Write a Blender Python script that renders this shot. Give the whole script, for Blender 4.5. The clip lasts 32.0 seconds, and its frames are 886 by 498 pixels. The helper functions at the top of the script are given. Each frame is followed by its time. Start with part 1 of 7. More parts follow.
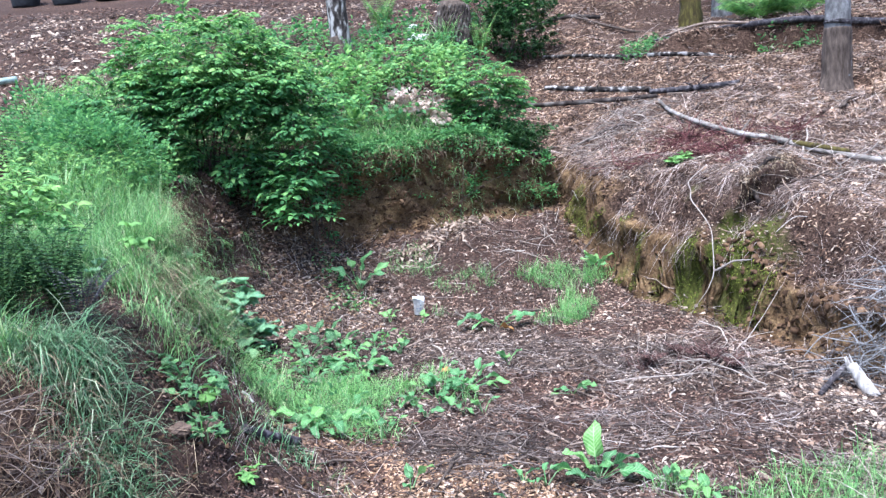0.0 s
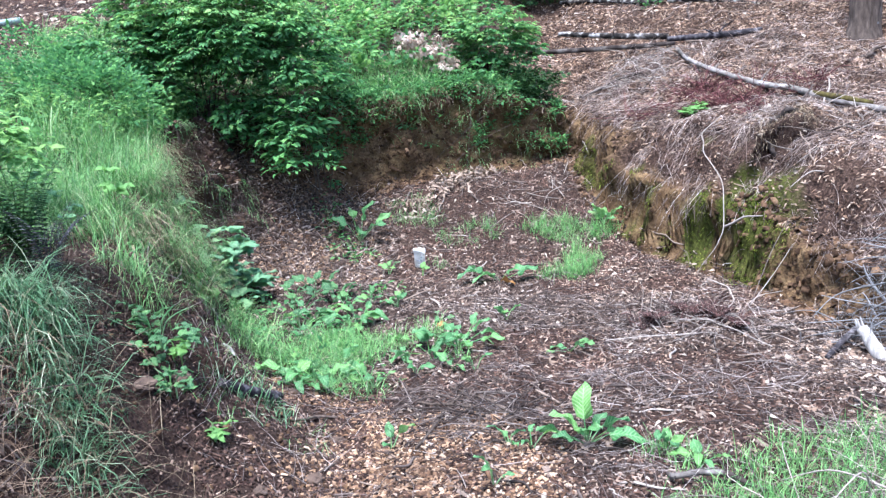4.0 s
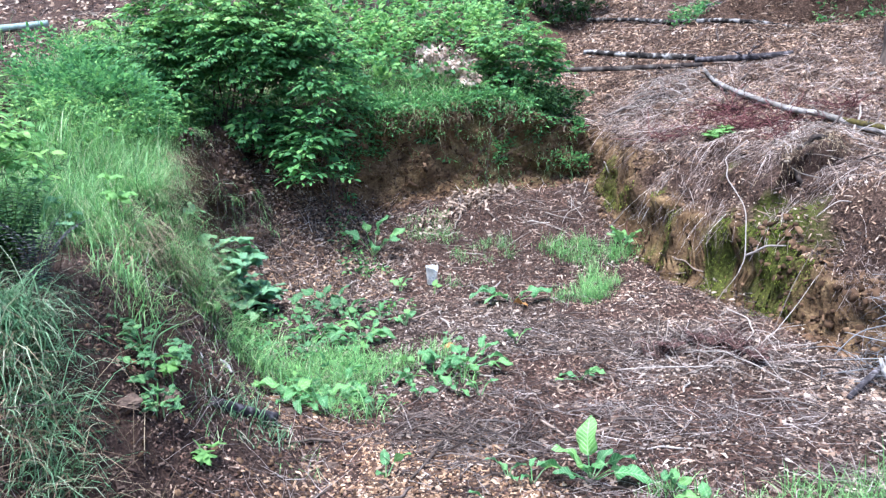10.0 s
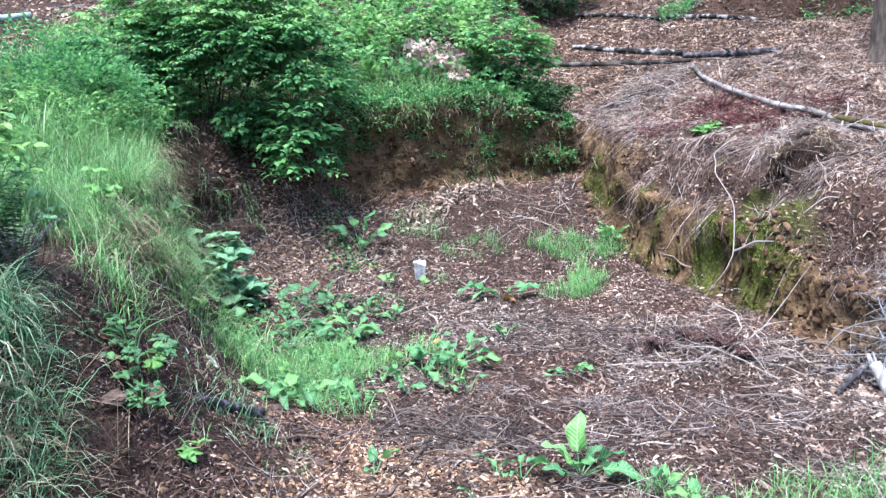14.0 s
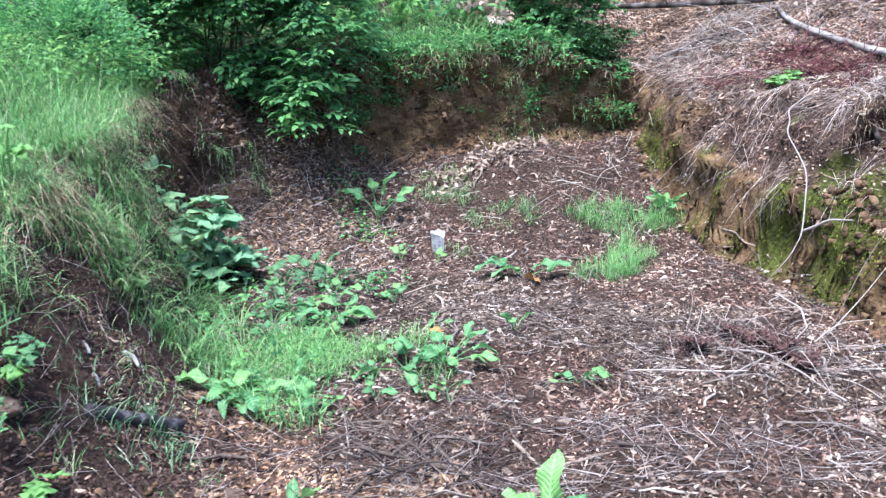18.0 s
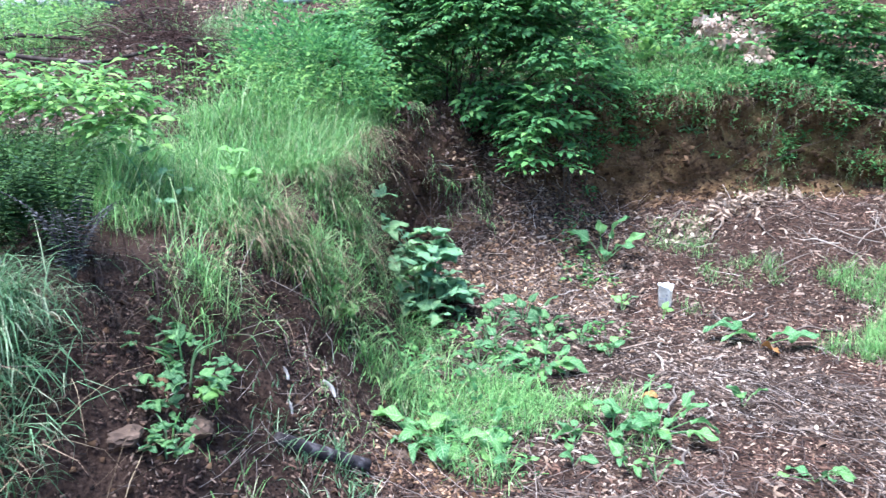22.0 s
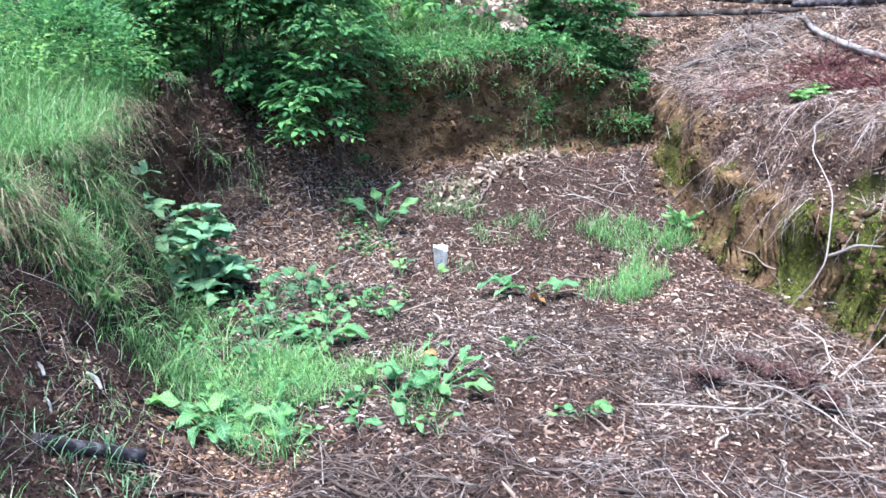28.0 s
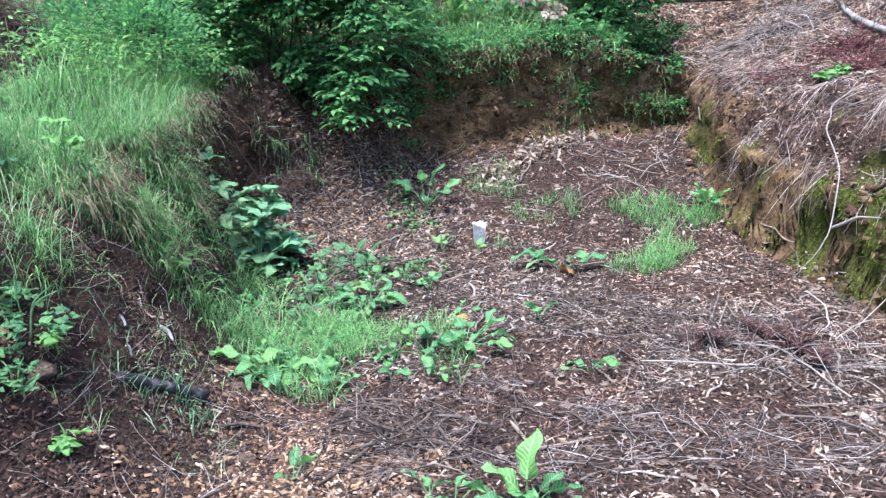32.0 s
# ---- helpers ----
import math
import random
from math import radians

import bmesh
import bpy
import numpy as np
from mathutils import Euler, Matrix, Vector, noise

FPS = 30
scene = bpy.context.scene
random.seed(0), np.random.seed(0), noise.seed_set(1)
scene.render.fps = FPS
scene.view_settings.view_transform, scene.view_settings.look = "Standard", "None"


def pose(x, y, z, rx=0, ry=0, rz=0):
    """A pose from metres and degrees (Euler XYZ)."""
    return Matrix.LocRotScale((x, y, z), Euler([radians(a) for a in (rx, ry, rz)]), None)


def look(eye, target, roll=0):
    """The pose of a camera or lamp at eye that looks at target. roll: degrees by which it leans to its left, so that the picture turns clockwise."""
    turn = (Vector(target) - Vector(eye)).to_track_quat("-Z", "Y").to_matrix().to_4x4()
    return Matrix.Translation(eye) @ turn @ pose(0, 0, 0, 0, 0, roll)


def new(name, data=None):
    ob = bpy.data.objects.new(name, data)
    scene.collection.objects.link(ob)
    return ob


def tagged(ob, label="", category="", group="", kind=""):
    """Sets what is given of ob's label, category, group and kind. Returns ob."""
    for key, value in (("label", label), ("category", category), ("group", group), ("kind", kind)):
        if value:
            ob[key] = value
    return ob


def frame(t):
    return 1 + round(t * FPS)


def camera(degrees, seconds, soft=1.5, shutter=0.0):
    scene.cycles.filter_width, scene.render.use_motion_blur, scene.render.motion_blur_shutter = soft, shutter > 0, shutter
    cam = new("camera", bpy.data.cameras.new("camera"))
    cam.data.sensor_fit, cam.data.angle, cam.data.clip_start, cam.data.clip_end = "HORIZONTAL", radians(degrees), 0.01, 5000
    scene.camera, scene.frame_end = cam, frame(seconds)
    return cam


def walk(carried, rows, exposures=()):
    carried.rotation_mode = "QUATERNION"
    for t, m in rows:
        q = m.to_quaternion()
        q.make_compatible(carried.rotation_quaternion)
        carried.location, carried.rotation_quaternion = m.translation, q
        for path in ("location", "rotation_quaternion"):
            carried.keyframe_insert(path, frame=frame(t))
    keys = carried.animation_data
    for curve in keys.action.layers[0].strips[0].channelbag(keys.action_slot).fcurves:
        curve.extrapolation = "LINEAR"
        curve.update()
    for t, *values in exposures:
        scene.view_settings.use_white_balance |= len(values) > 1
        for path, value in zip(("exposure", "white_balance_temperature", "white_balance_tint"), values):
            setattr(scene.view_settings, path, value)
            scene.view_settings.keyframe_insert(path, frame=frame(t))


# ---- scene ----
cam = camera(55.8, 32.0, 1.4, 0.4)
METRES, EYE, TILT, LEAN, TURN = 3.0, 1.55, -8.0, 3.5, 0.0
ROWS = [
    (0.0, 0.0, 0.0, 0.0, 0.0, 0.0, -0.0),
    (0.5, 0.0004, -0.0016, -0.0011, -0.74, -0.33, -0.33),
    (1.0, 0.0014, -0.0001, -0.0029, -1.24, -0.94, -0.58),
    (1.5, 0.0109, 0.0057, -0.0059, -1.28, -1.66, -0.68),
    (2.0, 0.0281, 0.0135, -0.0073, -0.01, -2.58, -0.72),
    (2.5, 0.0406, 0.025, -0.0096, 1.29, -3.85, -0.36),
    (4.5, 0.0688, 0.0925, 0.0063, 1.75, -3.28, -1.18),
    (5.0, 0.0914, 0.1149, 0.0125, 4.16, -3.83, -1.89),
    (5.5, 0.0879, 0.1166, 0.0114, 5.09, -4.53, -1.74),
    (6.0, 0.0861, 0.1147, 0.0146, 5.21, -3.93, -1.52),
    (6.5, 0.084, 0.1168, 0.0156, 4.76, -3.13, -1.64),
    (7.0, 0.0831, 0.1154, 0.0165, 4.72, -2.72, -1.77),
    (7.5, 0.084, 0.1173, 0.0163, 4.48, -2.41, -1.65),
    (8.0, 0.0846, 0.1163, 0.0163, 4.02, -2.22, -1.7),
    (8.5, 0.0845, 0.1178, 0.0167, 3.57, -2.08, -1.99),
    (9.0, 0.0837, 0.1172, 0.0157, 3.3, -2.1, -2.16),
    (9.5, 0.0826, 0.1171, 0.013, 3.3, -2.48, -2.34),
    (10.0, 0.0809, 0.1161, 0.0124, 3.21, -2.54, -2.74),
    (10.5, 0.0813, 0.1154, 0.0133, 2.97, -2.01, -3.02),
    (11.0, 0.0827, 0.1168, 0.0151, 2.61, -1.39, -3.17),
    (11.5, 0.0838, 0.1185, 0.0156, 2.17, -0.84, -3.16),
    (12.0, 0.0841, 0.1195, 0.0147, 2.09, -0.54, -3.15),
    (12.5, 0.0848, 0.1179, 0.0153, 2.36, -0.52, -3.3),
    (13.0, 0.0825, 0.1196, 0.0157, 2.6, -0.69, -3.55),
    (13.5, 0.0784, 0.1224, 0.0144, 2.59, -1.46, -3.83),
    (14.0, 0.0772, 0.1272, 0.0102, 2.31, -2.79, -2.9),
    (14.5, 0.098, 0.1313, 0.0122, 2.45, -3.15, -1.82),
    (16.5, 0.1503, 0.2797, 0.0269, 3.57, -2.18, -2.7),
    (17.0, 0.1819, 0.3287, 0.0287, 5.67, -3.15, -3.13),
    (17.5, 0.2159, 0.3794, 0.0366, 8.71, -4.91, -2.94),
    (18.0, 0.2317, 0.4267, 0.0402, 8.64, -6.26, -3.51),
    (18.5, 0.2392, 0.4805, 0.053, 6.61, -5.41, -5.61),
    (19.0, 0.2586, 0.5101, 0.0639, 7.93, -4.42, -6.66),
    (19.5, 0.2687, 0.5253, 0.0671, 12.64, -3.46, -6.79),
    (20.0, 0.2635, 0.5245, 0.0631, 18.97, -3.04, -6.28),
    (20.5, 0.2454, 0.5274, 0.0552, 25.23, -4.79, -5.82),
    (21.0, 0.2341, 0.5231, 0.055, 28.26, -6.16, -6.2),
    (21.5, 0.2361, 0.5161, 0.057, 27.54, -5.93, -6.75),
    (22.0, 0.2365, 0.5168, 0.0555, 25.08, -5.51, -7.05),
    (22.5, 0.2421, 0.5161, 0.0551, 22.12, -5.34, -6.44),
    (23.0, 0.249, 0.5158, 0.0568, 19.27, -4.89, -5.58),
    (23.5, 0.2517, 0.5121, 0.0588, 17.85, -4.29, -5.6),
    (24.0, 0.2511, 0.5137, 0.0586, 17.08, -3.7, -5.42),
    (24.5, 0.2488, 0.5158, 0.056, 16.73, -3.55, -5.17),
    (25.0, 0.2489, 0.5192, 0.0569, 16.42, -3.54, -5.1),
    (25.5, 0.2518, 0.5229, 0.058, 15.38, -3.6, -5.04),
    (27.5, 0.2381, 0.529, 0.0511, 11.64, -4.84, -6.08),
    (28.0, 0.2525, 0.5261, 0.0505, 10.04, -5.86, -4.7),
    (28.5, 0.2816, 0.5223, 0.0469, 9.13, -8.05, -3.5),
    (29.0, 0.3005, 0.4997, 0.0366, 6.25, -10.12, -2.23),
    (29.5, 0.3104, 0.4588, 0.0312, 0.38, -10.78, -1.68),
    (30.0, 0.3272, 0.433, 0.0398, 0.91, -10.11, -2.4),
    (30.5, 0.364, 0.4234, 0.0435, 7.99, -9.71, -4.03),
    (31.0, 0.3637, 0.3986, 0.0492, 12.69, -9.24, -4.31),
    (31.5, 0.3528, 0.3888, 0.0501, 14.32, -8.0, -3.99),
    (32.0, 0.3535, 0.3867, 0.0501, 14.72, -7.19, -3.94),
]
EXPO = [(t, e, 5560, 12) for t, e in ((0.0, 2.38), (5.0, 2.43), (14.0, 2.45), (17.0, 2.48), (20.0, 2.54), (23.0, 2.62), (25.0, 2.60), (28.0, 2.57), (29.0, 2.51), (30.0, 2.33), (32.0, 2.33))]
walk(cam, [(t, pose(0, 0, EYE, TILT, LEAN, TURN) @ pose(METRES * x, METRES * y, METRES * z, 90 + pitch, roll, yaw)) for t, x, y, z, yaw, pitch, roll in ROWS], EXPO)

# ---- daylight: a bright overcast sky over a clearing ----
world = bpy.data.worlds.new("overcast_sky")
scene.world = world
world.use_nodes = True
wn = world.node_tree.nodes
sky = wn.new("ShaderNodeTexSky")
sky.sky_type = "NISHITA"
sky.sun_disc = False
sky.sun_elevation, sky.sun_rotation = radians(72), radians(208)
sky.air_density, sky.dust_density, sky.ozone_density = 1.0, 1.5, 1.0
wn["Background"].inputs["Strength"].default_value = 0.082
world.node_tree.links.new(sky.outputs[0], wn["Background"].inputs["Color"])
sun = new("sun", bpy.data.lights.new("sun", "SUN"))
sun.data.energy, sun.data.angle, sun.data.color = 2.4, radians(30), (1.0, 0.98, 0.95)
sun.matrix_world = look((-4, -7.5, 27), (0, 0, 0))


# ---- materials ----
def material(name, rough=0.8, spec=0.3):
    m = bpy.data.materials.new(name)
    m.use_nodes = True
    b = m.node_tree.nodes["Principled BSDF"]
    b.inputs["Roughness"].default_value = rough
    b.inputs["Specular IOR Level"].default_value = spec
    return m, m.node_tree.nodes, m.node_tree.links, b


def ramp(nodes, links, source, stops):
    r = nodes.new("ShaderNodeValToRGB")
    while len(r.color_ramp.elements) < len(stops):
        r.color_ramp.elements.new(0.5)
    for e, (p, c) in zip(r.color_ramp.elements, stops):
        e.position, e.color = p, (*c, 1)
    links.new(source, r.inputs[0])
    return r.outputs[0]


def grain(nodes, links, size, detail=4.0, stretch=(1, 1, 1), rough=0.6):
    co = nodes.new("ShaderNodeTexCoord")
    mp = nodes.new("ShaderNodeMapping")
    mp.inputs["Scale"].default_value = stretch
    n = nodes.new("ShaderNodeTexNoise")
    n.inputs["Scale"].default_value, n.inputs["Detail"].default_value, n.inputs["Roughness"].default_value = 1 / size, detail, rough
    links.new(co.outputs["Object"], mp.inputs[0])
    links.new(mp.outputs[0], n.inputs["Vector"])
    return n.outputs["Fac"]


def mixed(nodes, links, fac, a, b, mode="MIX"):
    m = nodes.new("ShaderNodeMix")
    m.data_type, m.blend_type = "RGBA", mode
    for s, v in ((m.inputs["Factor"], fac), (m.inputs["A"], a), (m.inputs["B"], b)):
        if isinstance(v, bpy.types.NodeSocket):
            links.new(v, s)
        else:
            s.default_value = v if isinstance(v, float) else (*v, 1)
    return m.outputs["Result"]


def bumped(nodes, links, b, fac, strength, distance=0.01):
    k = nodes.new("ShaderNodeBump")
    k.inputs["Strength"].default_value, k.inputs["Distance"].default_value = strength, distance
    links.new(fac, k.inputs["Height"])
    links.new(k.outputs[0], b.inputs["Normal"])


def pieces(name, stops, rough=0.85, spec=0.2, lucent=0.0, size=0.03, by_object=False, patch=0.0, veins=False):
    """Many small pieces, each in its own shade out of stops, with a fine mottle."""
    m, nodes, links, b = material(name, rough, spec)
    if by_object:
        src = nodes.new("ShaderNodeObjectInfo").outputs["Random"]
    else:
        src = nodes.new("ShaderNodeNewGeometry").outputs["Random Per Island"]
    col = ramp(nodes, links, src, stops)
    mot = ramp(nodes, links, grain(nodes, links, size), ((0.3, (0.62, 0.62, 0.62)), (0.7, (1.15, 1.15, 1.15))))
    col = mixed(nodes, links, 1.0, col, mot, "MULTIPLY")
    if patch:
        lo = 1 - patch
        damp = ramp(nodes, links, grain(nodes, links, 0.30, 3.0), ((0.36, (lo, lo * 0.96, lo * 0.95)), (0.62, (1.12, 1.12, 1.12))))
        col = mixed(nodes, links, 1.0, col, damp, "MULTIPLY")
    if veins:
        co, sp, ab = nodes.new("ShaderNodeTexCoord"), nodes.new("ShaderNodeSeparateXYZ"), nodes.new("ShaderNodeMath")
        links.new(co.outputs["Object"], sp.inputs[0])
        ab.operation = "ABSOLUTE"
        links.new(sp.outputs["Y"], ab.inputs[0])
        mid = ramp(nodes, links, ab.outputs[0], ((0.008, (1, 1, 1)), (0.022, (0, 0, 0))))
        lean, wav = nodes.new("ShaderNodeMath"), nodes.new("ShaderNodeMath")
        lean.operation, lean.inputs[1].default_value = "MULTIPLY_ADD", -0.9
        links.new(ab.outputs[0], lean.inputs[0])
        links.new(sp.outputs["X"], lean.inputs[2])
        wav.operation, wav.inputs[1].default_value = "PINGPONG", 0.055
        links.new(lean.outputs[0], wav.inputs[0])
        side = ramp(nodes, links, wav.outputs[0], ((0.0, (1, 1, 1)), (0.012, (0.4, 0.4, 0.4)), (0.03, (0, 0, 0))))
        rib = mixed(nodes, links, 1.0, mid, side, "LIGHTEN")
        col = mixed(nodes, links, rib, mixed(nodes, links, 1.0, col, (0.86, 0.88, 0.86), "MULTIPLY"), mixed(nodes, links, 0.35, col, (0.55, 0.70, 0.40)))
        bumped(nodes, links, b, rib, 0.5, -0.006)
    links.new(col, b.inputs["Base Color"])
    if lucent:
        t = nodes.new("ShaderNodeBsdfTranslucent")
        links.new(col, t.inputs["Color"])
        x = nodes.new("ShaderNodeMixShader")
        x.inputs[0].default_value = lucent
        links.new(b.outputs[0], x.inputs[1])
        links.new(t.outputs[0], x.inputs[2])
        links.new(x.outputs[0], nodes["Material Output"].inputs["Surface"])
    return m


def ground_material():
    m, nodes, links, b = material("earth_and_litter", 0.95, 0.1)

    def at(n):
        a = nodes.new("ShaderNodeAttribute")
        a.attribute_name = n
        return a.outputs["Fac"]

    fine, mid, big = grain(nodes, links, 0.018, 6), grain(nodes, links, 0.12), grain(nodes, links, 0.8)
    litter = ramp(nodes, links, fine, ((0.30, (0.010, 0.006, 0.005)), (0.5, (0.045, 0.027, 0.020)), (0.64, (0.12, 0.075, 0.055)), (0.78, (0.28, 0.195, 0.15))))
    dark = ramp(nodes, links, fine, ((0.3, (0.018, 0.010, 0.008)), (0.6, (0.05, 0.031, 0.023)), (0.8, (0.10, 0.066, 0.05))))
    hill = ramp(nodes, links, fine, ((0.3, (0.012, 0.007, 0.005)), (0.5, (0.05, 0.029, 0.02)), (0.75, (0.17, 0.108, 0.073))))
    cut = ramp(nodes, links, mid, ((0.25, (0.055, 0.034, 0.019)), (0.5, (0.14, 0.09, 0.05)), (0.75, (0.29, 0.20, 0.11))))
    cut = mixed(nodes, links, 0.9, cut, ramp(nodes, links, fine, ((0.3, (0.35, 0.3, 0.27)), (0.7, (1.2, 1.15, 1.05)))), "MULTIPLY")
    moss = ramp(nodes, links, grain(nodes, links, 0.03), ((0.3, (0.035, 0.034, 0.010)), (0.55, (0.068, 0.075, 0.016)), (0.75, (0.13, 0.13, 0.03))))
    col = mixed(nodes, links, ramp(nodes, links, big, ((0.42, (0, 0, 0)), (0.62, (1, 1, 1)))), litter, dark)
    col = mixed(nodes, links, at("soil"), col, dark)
    col = mixed(nodes, links, at("hill"), col, hill)
    col = mixed(nodes, links, at("cut"), col, cut)
    col = mixed(nodes, links, at("moss"), col, moss)
    links.new(col, b.inputs["Base Color"])
    bumped(nodes, links, b, fine, 0.9, 0.02)
    return m


def bark(name, stops, size=0.03, stretch=(1, 1, 0.25), rough=0.9, depth=0.012):
    m, nodes, links, b = material(name, rough, 0.15)
    f = grain(nodes, links, size, 6, stretch)
    links.new(ramp(nodes, links, f, stops), b.inputs["Base Color"])
    bumped(nodes, links, b, f, 0.8, depth)
    return m


EARTH = ground_material()
GREY_TWIGS = pieces("weathered_grey_twigs", ((0.0, (0.06, 0.055, 0.055)), (0.5, (0.17, 0.16, 0.16)), (1.0, (0.42, 0.41, 0.41))))
GREY_STICK = pieces("weathered_grey_sticks", ((0.0, (0.07, 0.065, 0.065)), (1.0, (0.30, 0.29, 0.285))), by_object=True)
GREY_POLE = bark("weathered_grey_pole", ((0.34, (0.05, 0.042, 0.036)), (0.5, (0.17, 0.15, 0.13)), (0.62, (0.30, 0.27, 0.245)), (0.78, (0.46, 0.44, 0.41))), 0.16, (1, 1, 1))
LUMP = bark("rough_orange_earth", ((0.3, (0.06, 0.032, 0.018)), (0.55, (0.14, 0.078, 0.042)), (0.8, (0.24, 0.14, 0.08))), 0.025, (1, 1, 1), 0.95, 0.02)
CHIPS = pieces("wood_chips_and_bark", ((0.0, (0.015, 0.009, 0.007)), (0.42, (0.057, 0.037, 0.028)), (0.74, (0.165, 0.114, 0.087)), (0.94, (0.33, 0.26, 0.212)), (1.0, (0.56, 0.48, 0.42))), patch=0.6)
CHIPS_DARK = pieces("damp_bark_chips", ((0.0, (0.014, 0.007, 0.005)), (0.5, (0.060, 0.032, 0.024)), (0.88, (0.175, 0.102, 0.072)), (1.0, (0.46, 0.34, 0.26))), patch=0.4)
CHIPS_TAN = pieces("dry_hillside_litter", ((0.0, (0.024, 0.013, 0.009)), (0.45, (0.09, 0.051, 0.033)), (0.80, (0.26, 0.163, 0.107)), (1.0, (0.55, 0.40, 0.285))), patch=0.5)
PALE_CHIPS = pieces("pale_split_bark_chips", ((0.0, (0.09, 0.055, 0.037)), (0.5, (0.27, 0.185, 0.13)), (1.0, (0.58, 0.47, 0.37))), patch=0.3)
FRESH_CHIPS = pieces("fresh_orange_chips", ((0.0, (0.05, 0.026, 0.015)), (0.45, (0.19, 0.108, 0.060)), (0.85, (0.38, 0.245, 0.15)), (1.0, (0.62, 0.47, 0.33))), patch=0.45)
SOIL_CRUMB = pieces("damp_soil_crumbs", ((0.0, (0.012, 0.007, 0.005)), (0.55, (0.045, 0.027, 0.02)), (0.88, (0.10, 0.062, 0.046)), (1.0, (0.24, 0.165, 0.12))))
STRAW = pieces("dead_stalks", ((0.0, (0.06, 0.040, 0.033)), (0.35, (0.20, 0.142, 0.118)), (0.75, (0.43, 0.33, 0.285)), (1.0, (0.80, 0.69, 0.61))), patch=0.55)
WITHERED = pieces("withered_brown_fronds", ((0.0, (0.018, 0.009, 0.008)), (0.6, (0.065, 0.032, 0.028)), (1.0, (0.18, 0.10, 0.085))))
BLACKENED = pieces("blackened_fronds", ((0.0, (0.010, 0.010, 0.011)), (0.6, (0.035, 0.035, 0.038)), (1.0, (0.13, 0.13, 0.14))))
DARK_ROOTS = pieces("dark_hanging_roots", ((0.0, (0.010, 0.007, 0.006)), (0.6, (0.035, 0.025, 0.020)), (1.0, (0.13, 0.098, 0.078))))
DULL_STEMS = pieces("dull_dead_stems", ((0.0, (0.04, 0.029, 0.025)), (0.45, (0.165, 0.128, 0.114)), (0.85, (0.40, 0.335, 0.30)), (1.0, (0.66, 0.58, 0.53))), patch=0.45)
RED_TWIGS = pieces("reddish_dead_fronds", ((0.0, (0.028, 0.008, 0.009)), (0.6, (0.095, 0.03, 0.031)), (1.0, (0.24, 0.10, 0.095))))
TWIGS = pieces("grey_brown_twigs", ((0.0, (0.025, 0.018, 0.016)), (0.6, (0.085, 0.063, 0.055)), (1.0, (0.30, 0.25, 0.22))))
PALE_TWIG = pieces("bleached_twig_bark", ((0.0, (0.13, 0.105, 0.09)), (1.0, (0.42, 0.36, 0.31))), by_object=True)
DARK_TWIG = pieces("dark_twig_bark", ((0.0, (0.035, 0.026, 0.022)), (1.0, (0.16, 0.12, 0.10))), by_object=True)
DRY_LEAF = pieces("dry_fallen_leaves", ((0.0, (0.16, 0.10, 0.066)), (0.5, (0.34, 0.245, 0.18)), (1.0, (0.58, 0.485, 0.395))), lucent=0.15)
GRASS = pieces("fresh_grass", ((0.0, (0.05, 0.125, 0.042)), (0.45, (0.145, 0.335, 0.100)), (0.84, (0.31, 0.55, 0.19)), (1.0, (0.56, 0.53, 0.33))), 0.5, 0.4, 0.35)
GRASS_LIGHT = pieces("bright_young_grass", ((0.0, (0.085, 0.24, 0.07)), (0.5, (0.20, 0.45, 0.135)), (1.0, (0.40, 0.62, 0.24))), 0.55, 0.3, 0.4)
GRASS_BLUE = pieces("coarse_bluish_grass", ((0.0, (0.03, 0.08, 0.035)), (0.5, (0.11, 0.235, 0.105)), (0.82, (0.25, 0.41, 0.22)), (1.0, (0.52, 0.50, 0.36))), 0.5, 0.35, 0.3)
ROOTS = pieces("brown_hanging_roots", ((0.0, (0.04, 0.024, 0.016)), (0.6, (0.13, 0.085, 0.055)), (1.0, (0.30, 0.215, 0.15))), 0.9, 0.1)
DEAD_GRASS = pieces("dead_grass", ((0.0, (0.07, 0.05, 0.032)), (0.5, (0.20, 0.145, 0.09)), (1.0, (0.42, 0.33, 0.22))), lucent=0.15)
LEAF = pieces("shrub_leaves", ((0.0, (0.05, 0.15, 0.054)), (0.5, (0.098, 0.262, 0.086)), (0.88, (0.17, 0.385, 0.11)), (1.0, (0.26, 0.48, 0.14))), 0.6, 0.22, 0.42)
LEAF_LIGHT = pieces("light_green_leaves", ((0.0, (0.09, 0.225, 0.070)), (0.5, (0.185, 0.385, 0.115)), (1.0, (0.34, 0.55, 0.16))), 0.6, 0.22, 0.42)
LEAF_DARK = pieces("dark_evergreen_leaves", ((0.0, (0.014, 0.040, 0.014)), (0.6, (0.034, 0.086, 0.028)), (1.0, (0.085, 0.16, 0.045))), 0.65, 0.15, 0.15)
WEED_GREEN = pieces("dull_green_weed_leaf", ((0.0, (0.04, 0.135, 0.055)), (0.6, (0.07, 0.21, 0.072)), (1.0, (0.125, 0.29, 0.085))), 0.6, 0.22, 0.3, by_object=True, veins=True)
PALE_LEAF = pieces("withered_pale_leaves", ((0.0, (0.30, 0.20, 0.15)), (0.5, (0.52, 0.39, 0.31)), (1.0, (0.72, 0.60, 0.50))), lucent=0.3)
DOCK = pieces("broad_weed_leaf", ((0.0, (0.07, 0.23, 0.08)), (0.6, (0.12, 0.34, 0.11)), (1.0, (0.22, 0.45, 0.11))), 0.45, 0.4, 0.35, by_object=True, veins=True)
